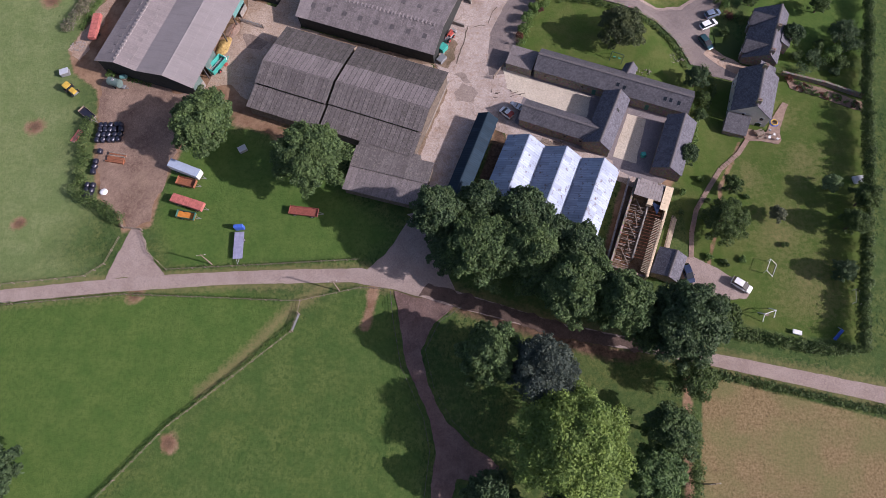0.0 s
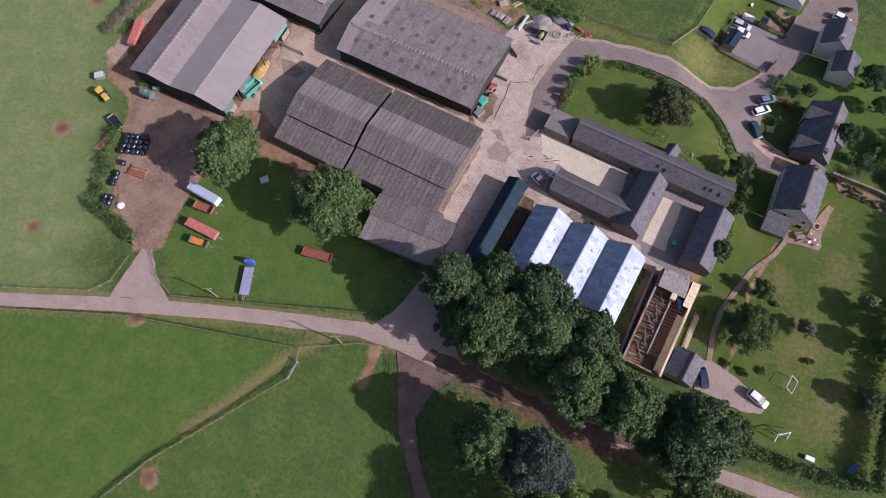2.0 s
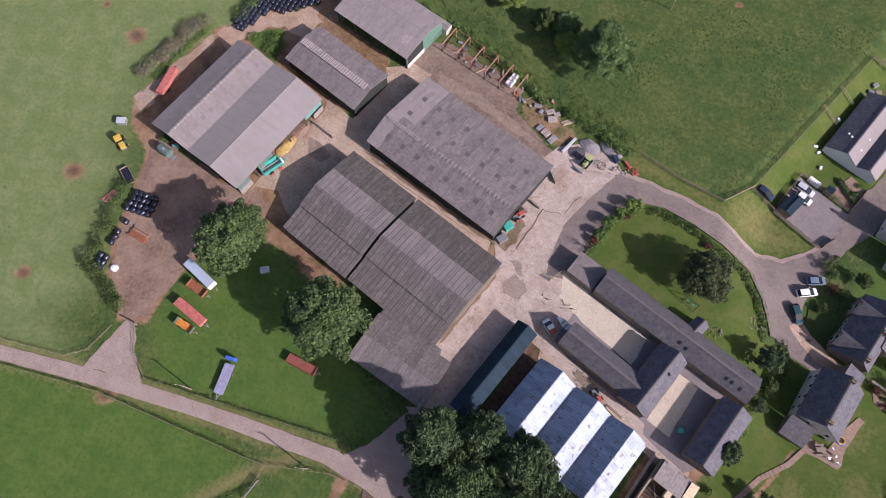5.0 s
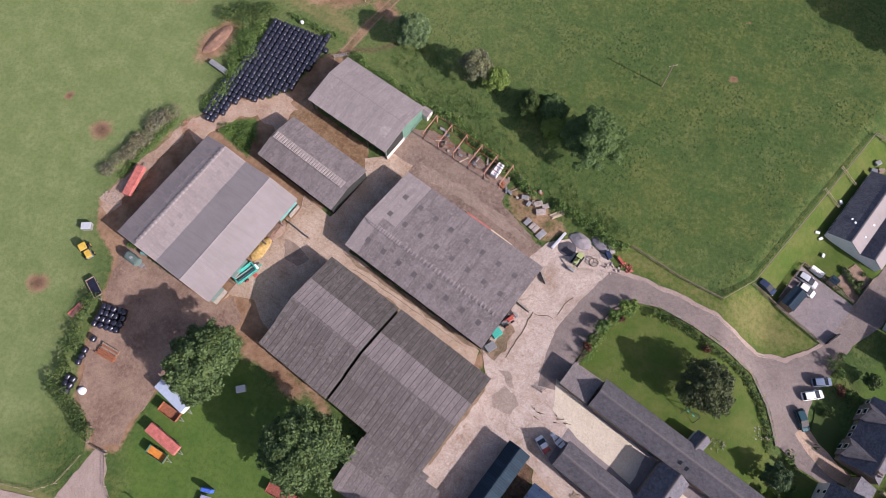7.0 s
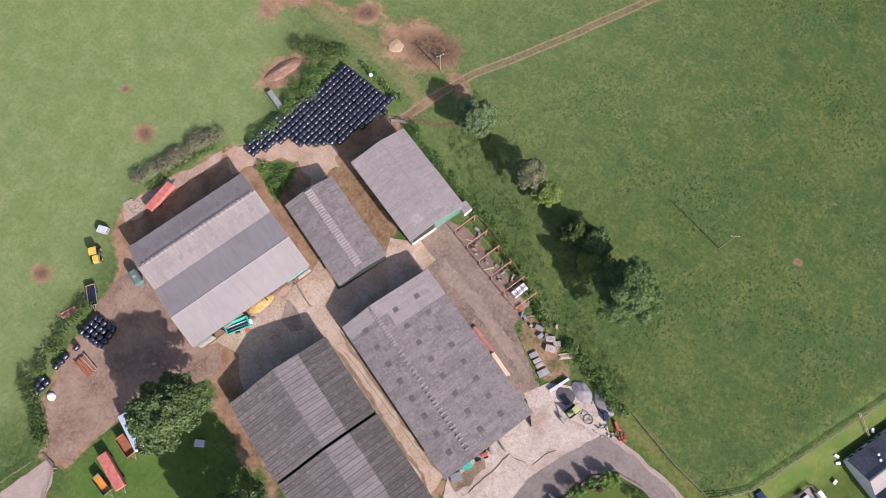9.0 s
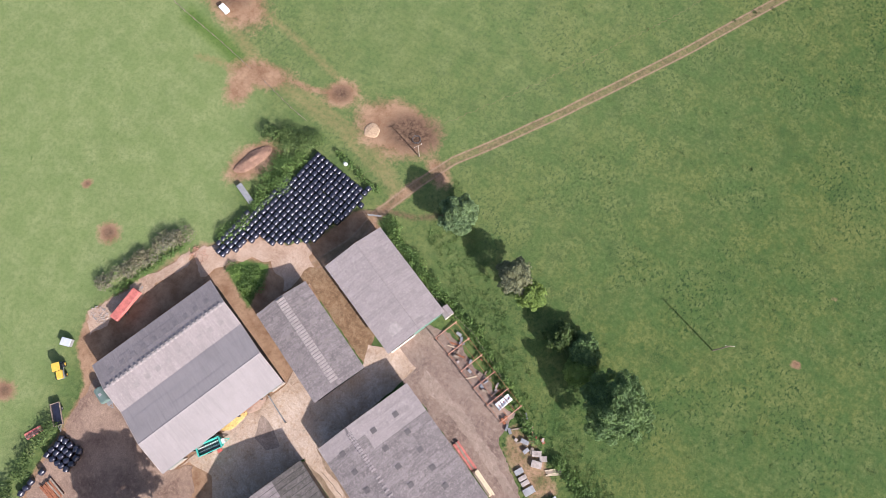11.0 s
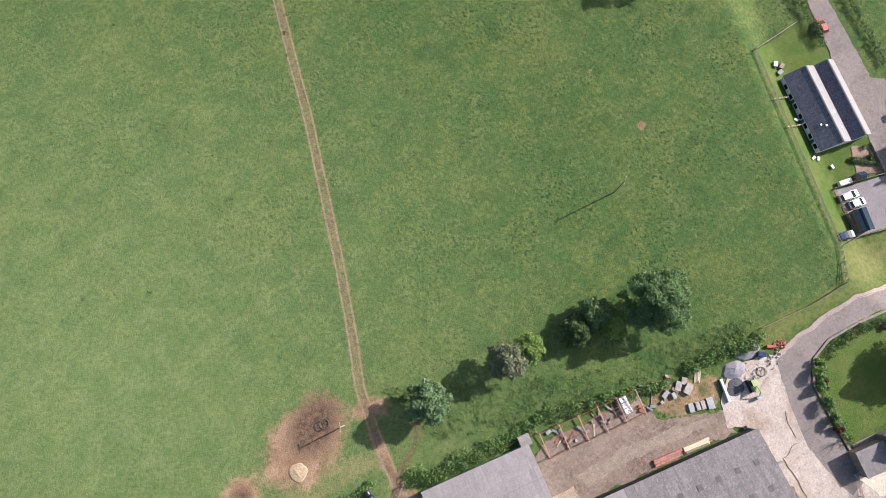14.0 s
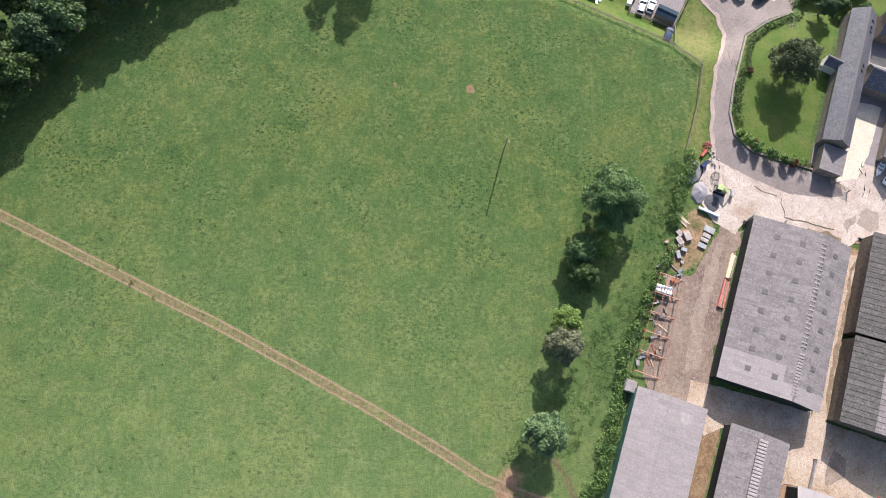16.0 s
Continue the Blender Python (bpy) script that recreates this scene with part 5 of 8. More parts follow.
for i, (x, y, r, h, leaf, nn) in enumerate(((-46.0, 156.5, 4.7, 9, "ash", 9600), (-29.8, 152.0, 4.0, 9.0, "grey_leaf", 4800), (-24.6, 151.0, 3.4, 5.2, "lime", 4000), (-15.2, 147.2, 3.6, 5.5, "hedge", 5000),
                                          (-10.2, 147.3, 3.8, 6.0, "field_oak", 5600), (-9.0, 143.4, 3.3, 5, "lime", 4000), (0.1, 141.2, 7.1, 12.0, "field_oak", 20000))):
    tree("field_tree", ("rounded tree in the row across the pasture", "grey-leaved willow in the row across the pasture", "small yellow-green tree in the pasture row", "small bushy tree in the pasture row",
                        "small bushy tree in the pasture row", "small bushy tree in the pasture row", "large round tree at the end of the pasture row")[i], x, y, r, h, leaf, nn, 70 + i, z0=0.5, size=0.26, lobes_n=26)
for i, (x, y, r, h, leaf, nn) in enumerate(((44.5, 66.5, 2.7, 5.5, "dark_leaf", 3200), (53.3, 59.6, 2.4, 4.0, "hedge", 2200), (50.2, 51.0, 5.6, 6.5, "hedge", 8200), (61.5, 53.0, 2.0, 3.5, "grey_leaf", 1700),
                                          (73.0, 59.6, 2.2, 4.5, "ash", 1900), (71.8, 40.6, 2.7, 5, "dark_leaf", 2800), (75.1, 50.4, 3.2, 7, "hedge", 4000), (78.0, 55.6, 3.2, 8, "hedge", 4000),
                                          (49.3, 86.2, 2.9, 6.5, "dark_leaf", 3400), (50.2, 81.5, 2.0, 4, "hedge", 1600), (48.9, 77.0, 1.8, 4, "oak", 1500), (73.0, 99.0, 3.0, 6, "dark_leaf", 2500), (84.0, 99, 3.4, 6, "dark_leaf", 2800), (79.5, 114.5, 3.8, 7, "dark_leaf", 4800), (81.0, 108.0, 2.6, 5, "hedge", 2400), (66.0, 110.5, 1.9, 3.4, "hedge", 1500))):
    tree("garden_tree", "small garden tree on the lawn", x, y, r, h, leaf, nn, 90 + i, z0=0.6, size=0.22, lobes_n=18)
hedge("tall clipped dark hedge closing the garden", [(93.6, 112), (87.6, 87), (81.2, 62), (76.6, 43.5), (72.4, 25)], 2.0, 4.2, "hedge", 1, 190, 0.2, wild=0.12)
hedge("clipped hedge along the lane verge", [(47.5, 29.2), (59.8, 26.6), (72.4, 25.0)], 2.2, 2.0, "hedge", 2, 110)
hedge("field hedge between lane and stubble", [(43.5, 21.2), (55, 18.6), (74.7, 14.2), (100, 9)], 1.6, 1.4, "hedge", 3, 60)
hedge("overgrown field hedge", [(39.6, 14), (40.0, 6), (38.5, -6), (36, -30)], 2.4, 3.0, "hedge", 4, 60)
hedge("rough hedge round the west yard", [(-76.2, 52.6), (-80, 54.6), (-84.5, 56.2), (-87.2, 59), (-88.2, 65), (-88.2, 72), (-88.6, 78)], 3.0, 2.2, "hedge", 5, 60)
hedge("dry grey-brown hedge behind the barn", [(-99.8, 102.5), (-97.6, 108.0), (-95.2, 115.3), (-92.8, 122.6)], 3.6, 1.9, "lav", 6, 95, 0.2)
hedge("weeds along the foot of the dry hedge", [(-96.6, 103.5), (-93.6, 113), (-90.8, 120.6)], 1.6, 0.7, "weed", 61, 60)
hedge("brambles behind the wrapped bales", [(-86.2, 126.5), (-83.6, 132), (-82.6, 137), (-83.8, 142), (-84.5, 148), (-82, 151)], 5.0, 1.6, "weed", 7, 80)
hedge("dark bushes beside the wrapped bales", [(-90.5, 148.5), (-88.0, 152.0), (-82.5, 153.2), (-78.5, 154.4)], 5.4, 2.6, "hedge", 8, 60)
hedge("brambles spilling on to the field", [(-87.2, 147.5), (-86.4, 143.5), (-85.6, 140.0)], 3.4, 1.3, "weed", 27, 60)
hedge("weeds along the end of the bale stack", [(-77, 154.8), (-70, 153.6), (-64.0, 152.0)], 1.6, 0.9, "weed", 9, 60)
hedge("shrubs behind the machinery shed", [(-58.5, 148.5), (-54, 145.5), (-48, 143.5), (-41, 141.5)], 3.2, 1.7, "weed", 10, 95)
hedge("brambles along the edge of the pasture", [(-40, 141), (-31, 139), (-20, 133.8), (-11.5, 128.5), (-8, 126.5)], 2.4, 1.3, "weed", 11, 95)
hedge("overgrown bushes along the edge of the pasture", [(-3.5, 126.5), (3, 124.8), (8.5, 122.5), (12.5, 121.2)], 2.8, 1.6, "weed", 12, 95)
hedge("nettles beside the barns", [(-79.6, 121.0), (-77.0, 122.6), (-74.2, 123.6), (-73.4, 120.8), (-75.6, 120.0), (-72.4, 118.0)], 3.2, 0.8, "weed", 13, 60)
shrub("weed_clump", "rank green weeds beside the bowser", -86.0, 90.4, 1.5, 1.3, "weed", 840, 700, 0.18, category="weeds")
hedge("low grass and weeds along the barn gable", [(-83.4, 89.6), (-79.5, 88.2), (-76.0, 86.9)], 1.3, 0.35, "tuft", 18, 60)
hedge("flower border round the front lawn", [(10.2, 96), (12.2, 101.6), (14.4, 107.0), (18, 109.8)], 1.9, 1.0, "weed", 14, 60)
for i, (x, y, r0, h0, leaf) in enumerate(((17.4, 110.2, 1.0, 1.8, "lime"), (15.2, 109.0, 1.4, 2.6, "lime"), (13.6, 106.6, 1.3, 2.3, "weed"), (11.9, 103.8, 1.4, 2.6, "weed"), (10.9, 100.7, 1.2, 2.2, "hedge"), (10.3, 98.9, 0.9, 1.5, "flower"))):
    shrub("border_shrub", "tall leafy shrub on the lawn's stone border", x, y, r0, h0, leaf, 820 + i, 900, 0.2)
bare = thing("bare_tree", "small leafless tree on the lawn's stone border", "tree", (9.6, 96.9, 0), 0)
rng = random.Random(91)
bm = bmesh.new()
tube(bm, (0, 0, -0.2), (0.1, 0.0, 1.3), 0.09, 0.06, 7)
part("trunk", bm, M["bark"], bare)
for i in range(11):
    a = i * 2.4
    z = 0.9 + 0.04 * i
    e = Vector((math.cos(a) * rng.uniform(0.8, 1.4), math.sin(a) * rng.uniform(0.8, 1.4), rng.uniform(2.0, 3.3)))
    bm = bmesh.new()
    tube(bm, (0.08, 0, z), e, 0.05, 0.02, 5)
    for k in range(3):
        p = Vector((0.08, 0, z)).lerp(e, 0.4 + 0.2 * k)
        tube(bm, p, p + Vector((rng.uniform(-0.6, 0.6), rng.uniform(-0.6, 0.6), rng.uniform(0.2, 0.7))), 0.025, 0.01, 4)
    part("branch", bm, M["bark"], bare)
hedge("flower border round the front lawn", [(19.5, 110.3), (29, 108.6), (36, 106.0), (42.0, 103.2), (46, 97.6), (48.6, 91)], 1.8, 0.8, "hedge", 15, 70)
hedge("shrub hedge beside the stable end", [(48.3, 82), (48.2, 75.5), (46.8, 69)], 1.8, 1.6, "weed", 16, 60)
hedge("garden hedge beside the houses", [(52.5, 92.0), (54.0, 86.0), (51.5, 79.5)], 1.5, 1.5, "hedge", 17, 60)
hedge("hedge beside the lane to the houses", [(74.5, 156), (78, 164), (83, 177)], 2.0, 2.0, "hedge", 18, 60)
hedge("hedge beside the lane to the houses", [(82, 143), (87, 157), (94, 172)], 1.6, 1.4, "hedge", 19, 55)
# Added out of view to close the trunk gaps in the wood's shadow.
hedge("unseen undergrowth added to fill in the wood's shadow", [(86, 181), (86, 190), (88, 200)], 7.0, 9.0, "hedge", 62, 40, 0.34)
hedge("rough grass along the pasture fence", [(-37, 30), (-47.8, 19.6), (-59.2, 10.0), (-71, -3.4), (-84, -18)], 0.9, 0.5, "weed", 63, 60, 0.14)
hedge("rough grass along the lane fence", [(-99, 33.6), (-72.3, 36.1), (-55.4, 35.5), (-39.6, 34.9)], 0.8, 0.4, "weed", 64, 50, 0.14)
hedge("rough grass along the lane fence", [(-64.6, 41.4), (-42.5, 42.6), (-24.0, 43.7)], 0.8, 0.4, "weed", 65, 50, 0.14)
WOOD = [(80.5, 187, 29), (84.5, 193.5, 28), (88, 208, 14), (86, 217, 15), (69, 221, 14), (60, 230, 12), (54, 238, 13), (49, 246, 14), (46, 255, 15), (39, 256, 12), (33, 260, 13), (26, 264, 13), (20, 271, 14), (8.5, 271, 26), (10, 287, 14),
        (58, 246, 13), (52, 258, 14), (44, 266, 13), (36, 273, 14), (28, 280, 13), (68, 234, 14), (60, 254, 13)]
for i, (x, y, h) in enumerate(WOOD):
    tree("woodland_tree", "tall dark tree at the edge of the wood", x, y, 7.0 if i < 2 else 5.6 + (i * 7 % 5) * 0.4, h, ("oak", "dark_leaf", "hedge")[i % 3], 9000 if i < 2 else 5600, 200 + i, z0=0.5, size=0.40, lobes_n=26)

# ---------------- wrapped bales ----------------
def bale_mesh():
    bm = bmesh.new()
    bmesh.ops.create_cone(bm, cap_ends=True, segments=14, radius1=0.60, radius2=0.60, depth=1.14)
    bmesh.ops.bevel(bm, geom=[e for e in bm.edges if len(e.link_faces) == 2 and abs(e.verts[0].co.z - e.verts[1].co.z) < 0.01], offset=0.20, segments=2, affect="EDGES", profile=0.5)
    for v in bm.verts:
        v.co += noise.noise_vector(v.co * 2.2) * 0.05
    bmesh.ops.rotate(bm, verts=bm.verts, matrix=Matrix.Rotation(radians(90), 3, "Y"))
    bmesh.ops.recalc_face_normals(bm, faces=bm.faces)
    me = bpy.data.meshes.new("bale")
    bm.to_mesh(me)
    bm.free()
    me.materials.append(M["black"])
    me.polygons.foreach_set("use_smooth", [True] * len(me.polygons))
    return me


BALE = bale_mesh()


def bale(x, y, z, turn, group):
    o = new("wrapped_bale", BALE)
    o.matrix_basis = pose(x, y, z, 0, 0, turn)
    return tagged(o, "round silage bale in shiny black wrap", "bale", group)


def in_poly(x, y, poly):
    c = False
    for (x1, y1), (x2, y2) in zip(poly, poly[1:] + poly[:1]):
        if (y1 > y) != (y2 > y) and x < (x2 - x1) * (y - y1) / (y2 - y1) + x1:
            c = not c
    return c


STACK = [(-80.2, 152.6), (-66.2, 151.6), (-65.0, 148.0), (-69.4, 135.0), (-75.9, 130.0), (-79.0, 130.0), (-82.6, 122.2), (-86.4, 123.2)]
rng = random.Random(5)
BT = 88.0
for i in range(-26, 27):
    for j in range(-26, 27):
        u, v = i * 1.24, j * 1.22
        c, s = math.cos(radians(BT - 90 - 4)), math.sin(radians(BT - 90 - 4))
        x, y = -75 + u * c - v * s, 139 + u * s + v * c
        if in_poly(x, y, STACK):
            bale(x + rng.uniform(-0.08, 0.08), y + rng.uniform(-0.08, 0.08), 0.58, BT + rng.uniform(-7, 7), "stack of wrapped bales")

# ---------------- houses ----------------
def openings(top, side, spots, w, h, sill, width, thick=0.22, name="window", trim="white"):
    """Windows or doors in a long wall: a frame, a pane and a sill, set proud of the wall."""
    for x in spots:
        y, s = (0.0, -1) if side == "right" else (width, 1)
        bm = bmesh.new()
        for a, b in (((x - w / 2, sill), (x - w / 2 + 0.08, sill + h)), ((x + w / 2 - 0.08, sill), (x + w / 2, sill + h)), ((x - w / 2, sill), (x + w / 2, sill + 0.08)), ((x - w / 2, sill + h - 0.08), (x + w / 2, sill + h))):
            box(bm, (a[0], min(y, y + s * 0.06), a[1]), (b[0], max(y, y + s * 0.06), b[1]))
        fr = part(name, bm, M[trim], top)
        bm = bmesh.new()
        box(bm, (x - w / 2 + 0.08, min(y, y + s * 0.03), sill + 0.08), (x + w / 2 - 0.08, max(y, y + s * 0.03), sill + h - 0.08))
        part("pane", bm, M["glass"] if name == "window" else M["dgreen"], fr)


def chimney(top, x, y, z0, z1, material="stone"):
    bm = bmesh.new()
    box(bm, (x - 0.35, y - 0.5, z0), (x + 0.35, y + 0.5, z1))
    c = part("chimney", bm, M[material], top)
    for k in (-0.22, 0.22):
        bm = bmesh.new()
        tube(bm, (x, y + k, z1), (x, y + k, z1 + 0.35), 0.13, 0.10, 8)
        part("chimney_pot", bm, M["sandstone"], c)


h1 = shed("farmhouse", "two-storey rendered farmhouse with slate roof", (63.7, 75.5), 72.6, 10.8, [(0, 4.6), (4.2, 8.1), (8.3, 4.6)], ["slate_n", "slate_n"], "render", base=-3.2, sheets=False, over=0.25, category="house")
openings(h1, "left", (1.8, 4.2, 6.6, 9.0), 0.9, 1.2, 2.9, 8.3)
openings(h1, "left", (1.8, 4.2, 9.0), 0.9, 1.2, 0.8, 8.3)
chimney(h1, 10.0, 4.2, 7.4, 9.1)
chimney(h1, 0.7, 4.2, 7.4, 9.1)
for yy, zz, ww, hh in ((1.6, 3.1, 0.9, 1.1), (5.6, 3.3, 0.7, 1.0), (1.6, 0.2, 1.4, 2.0)):
    fr = part("window", bevel_box((-0.06, yy - ww / 2, zz), (0.02, yy + ww / 2, zz + hh), 0.01, 1), M["white"], h1)
    part("pane", bevel_box((-0.08, yy - ww / 2 + 0.08, zz + 0.08), (-0.055, yy + ww / 2 - 0.08, zz + hh - 0.08), 0.004, 1), M["glass"], fr)
shed("house_wing", "single-storey stone wing with slate roof", (59.6, 76.0), 162.6, 4.6, [(0, 4.0), (3.7, 2.7)], ["slate"], "stone", base=-3.0, sheets=False, over=0.2, category="house")
h2 = shed("stone_house", "large two-storey stone house with slate roof", (68.2, 91.1), 70.5, 14.3, [(0, 3.7), (2.4, 6.1), (7.4, 2.9)], ["slate_n", "slate_n"], "stone", base=-4.1, sheets=False, over=0.25, category="house")
openings(h2, "left", (5.6, 7.4, 13.5), 1.0, 1.3, 0.9, 7.4)
chimney(h2, 7.4, 2.2, 5.1, 7.3)
chimney(h2, 0.6, 2.2, 5.1, 7.0)
for k, (x, w, z) in enumerate(((2.6, 1.9, 5.8), (10.8, 1.9, 5.8))):
    # a gable across the front: two slated slopes with thickness, and a stone gable wall
    for s in (-1, 1):
        bm = bmesh.new()
        lo = [(x, 2.5, z), (x, 8.1, z), (x + s * w, 8.1, 3.4), (x + s * w, 6.6, 3.4)]
        a = [bm.verts.new((p[0], p[1], p[2] - 0.12)) for p in lo]
        b = [bm.verts.new((p[0], p[1], p[2] + 0.03)) for p in lo]
        bm.faces.new(a)
        bm.faces.new(b)
        for i in range(4):
            bm.faces.new((a[i], a[(i + 1) % 4], b[(i + 1) % 4], b[i]))
        part("cross_roof", bm, M["slate"], h2, "slated slope of a cross gable")
    bm = bmesh.new()
    a = [bm.verts.new((x + dx, 7.4, zz)) for dx, zz in ((-w + 0.1, 0), (w - 0.1, 0), (w - 0.1, 3.3), (0, z - 0.15), (-w + 0.1, 3.3))]
    b = [bm.verts.new((v.co.x, 7.8, v.co.z)) for v in a]
    bm.faces.new(a)
    bm.faces.new(b)
    for i in range(5):
        bm.faces.new((a[i], a[(i + 1) % 5], b[(i + 1) % 5], b[i]))
    part("cross_gable", bm, M["stone"], h2)
    for zz in (0.7, 2.7):
        fr = part("window", bevel_box((x - 0.6, 7.78, zz), (x + 0.6, 7.88, zz + 1.3), 0.01, 1), M["white"], h2)
        part("pane", bevel_box((x - 0.5, 7.87, zz + 0.1), (x + 0.5, 7.90, zz + 1.2), 0.005, 1), M["glass"], fr)
shed("rear_extension", "low slate-roofed extension behind the stone house", (71.8, 95.8), 70.5, 3.6, [(0, 2.6), (2.2, 3.8)], ["slate_n"], "stone", base=-3.4, sheets=False, over=0.15, category="extension")
shed("rear_extension", "low slate-roofed lean-to against the stone house", (67.0, 87.2), 70.5, 3.0, [(0, 2.4), (3.6, 3.6)], ["slate_n"], "stone", base=-3.3, sheets=False, over=0.15, category="extension")
h3 = shed("white_cottage", "white rendered cottage with blue-grey slate roof", (73.7, 120.6), 73, 6.8, [(0, 4.2), (3.1, 6.6), (6.3, 4.2)], ["slate_n", "slate_n"], "render", base=-4.0, sheets=False, over=0.25, category="house")
openings(h3, "left", (1.3, 5.0), 0.8, 1.0, 2.7, 6.3)
openings(h3, "left", (1.5, 4.6), 0.8, 1.1, 0.7, 6.3)
chimney(h3, 0.6, 3.1, 6.0, 7.6, "render")
wing3 = shed("cottage_wing", "slate-roofed wing of the white cottage", (75.1, 113.8), 73, 5.6, [(0, 3.6), (2.7, 5.4), (5.4, 3.6)], ["slate_n", "slate_n"], "render", base=-4.0, sheets=False, over=0.2, category="house")
openings(wing3, "left", (1.6, 3.8), 0.8, 0.9, 1.6, 5.4)
# East slopes take a paler sheet material, standing in for sun on slate.
h4 = shed("long_terrace", "long white terrace with two slate roofs, sunward slopes coloured paler", (64.9, 134.6), 67.5, 18.6, [(0, 2.2), (2.4, 3.8), (5.0, 2.4), (8.2, 4.4), (12.5, 2.4)], ["roof_new", "slate_n", "roof_new", "slate_n"], "white", base=-4.1, sheets=False, over=0.2, category="house")
openings(h4, "left", [1.4 + i * 2.5 for i in range(7)], 1.3, 1.25, 0.75, 12.5)
openings(h4, "left", [2.7 + i * 5.0 for i in range(3)], 0.9, 1.9, 0.1, 12.5, name="door")
for x, y, z in ((4.6, 9.6, 3.70), (5.2, 10.4, 3.30), (3.4, 6.4, 3.20), (7.0, 6.4, 3.20)):
    part("skylight", bevel_box((x - 0.25, y - 0.3, z), (x + 0.25, y + 0.3, z + 0.12), 0.03, 1), M["white"], h4, "small white rooflight")
# small windows and doors of the stables
openings(stab, "right", (2.6, 5.4, 8.2, 11.2), 0.7, 0.6, 1.5, 5.8, trim="wood")
openings(stab, "right", (14.0, 18.2, 26.0), 1.0, 2.0, 0.1, 5.8, name="door", trim="wood")
openings(arm, "right", (3.5, 7.5, 10.5, 14.0), 0.7, 0.6, 1.6, 5.2, trim="wood")
for top, pts in ((stab, [(18.5, 1.4), (20.0, 1.2), (29.0, 1.3), (30.2, 1.3), (32.0, 1.2)]), (link, [(9.0, 1.5), (4.0, 4.4)]), (east, [(6.0, 1.2)])):
    prof = {stab: (2.9, 3.2, 5.2), link: (2.55, 3.2, 5.5), east: (2.9, 3.2, 5.2)}[top]
    for x, y in pts:
        k = (prof[2] - prof[1]) / prof[0]
        yy = y if y < prof[0] else 2 * prof[0] - y
        bm = bmesh.new()
        box(bm, (-0.3, -0.4, 0), (0.3, 0.4, 0.07), Matrix.Translation((x, y, prof[1] + k * yy)) @ Matrix.Rotation(math.atan(k) * (1 if y < prof[0] else -1), 4, "X"))
        part("skylight", bm, M["glass"], top, "small dark skylight")
shed("garden_porch", "small slate-roofed porch on the garden side", (34.6, 85.3), 62, 3.4, [(0, 2.3), (1.4, 3.6), (2.8, 2.3)], ["slate_n", "slate_n"], "render", sheets=False, over=0.15, category="porch")
shed("parking_shed", "small grey-roofed shed in the parking court", (48.9, 119.9), 63, 4.8, [(0, 1.7), (1.4, 2.2), (2.8, 1.7)], ["tin_blue", "tin_blue"], "wood", base=-3.7, sheets=False, over=0.1, category="shed")
shed("store_hut", "small grey hut beside the machinery shed", (-38.6, 138.2), -19, 2.2, [(0, 1.9), (1.0, 2.2), (2.0, 1.9)], ["roof_grey"], "render", sheets=False, over=0.05, category="hut")
shed("garden_hut", "small grey garden hut", (55.2, 129.0), -26, 1.6, [(0, 1.5), (0.8, 2.0), (1.6, 1.5)], ["tin_blue"], "wood", base=-3.9, sheets=False, over=0.05, category="shed")

# ---------------- the roofless building ----------------
ruin = thing("roofless_byre", "roofless byre with bare rafters and rusty debris", "byre", (34.0, 39.2, 0), 70)
for lo, hi, mat, nm in (((0, 0, -0.2), (20.6, 0.45, 2.6), "cream", "east_wall"), ((0, 7.4, -0.2), (20.6, 7.8, 2.2), "stone", "west_wall"), ((20.1, 0.45, -0.2), (20.6, 7.4, 2.6), "stone", "end_wall"),
                        ((0, 0.45, -0.2), (0.4, 7.4, 1.8), "stone", "end_wall"), ((3.0, 3.7, -0.2), (16.5, 4.0, 1.9), "wall", "dividing_wall")):
    bm = bmesh.new()
    box(bm, lo, hi)
    bmesh.ops.subdivide_edges(bm, edges=[e for e in bm.edges if e.calc_length() > 3], cuts=14)
    for v in bm.verts:
        if v.co.z > 1.5:
            v.co.z += noise.noise((v.co.x * 0.9, v.co.y * 3, 1)) * 0.22
    part(nm, bm, M[mat], ruin)
bm = bmesh.new()
box(bm, (0.4, 0.45, -0.2), (20.1, 7.4, 0.06))
part("floor", bm, M["silt"], ruin, "brown littered floor")
raf = None
for i in range(34):
    x = 0.6 + i * 0.36
    if raf is None:
        bm = bmesh.new()
        beam(bm, (0, 0.1, 2.65), (0, 1.9, 2.9), 0.09, 0.14)
        raf = part("rafter", bm, M["newwood"], ruin)
        raf.location.x = x
    else:
        o = part("rafter", raf.data, None, ruin)
        o.location.x = x
rng = random.Random(9)
for i in range(78):
    bm = bmesh.new()
    row = i % 2
    x, y = 1.0 + (i // 2) * 0.36 + rng.uniform(-0.07, 0.07), 4.15 + row * 1.65 + rng.uniform(-0.1, 0.1)
    z = 1.5 - row * 0.2 + rng.uniform(-0.25, 0.2)
    if rng.random() < 0.9:
        beam(bm, (x, y, z), (x + rng.uniform(-0.2, 0.2), y + rng.uniform(1.2, 1.6), z + rng.uniform(-0.4, 0.2)), 0.13, 0.07)
        part("fallen_rafter", bm, M[("sandstone", "wood", "rubble", "wood", "rust")[i % 5]], ruin)
    else:
        bm.free()
for i in range(5):
    bm = bmesh.new()
    beam(bm, (1.5 + i * 2.9, 4.3 + 0.5 * (i % 2), 1.62), (4.6 + i * 2.9, 6.6 - 0.6 * (i % 2), 1.5), 0.14, 0.10)
    part("fallen_purlin", bm, M["wood"], ruin)
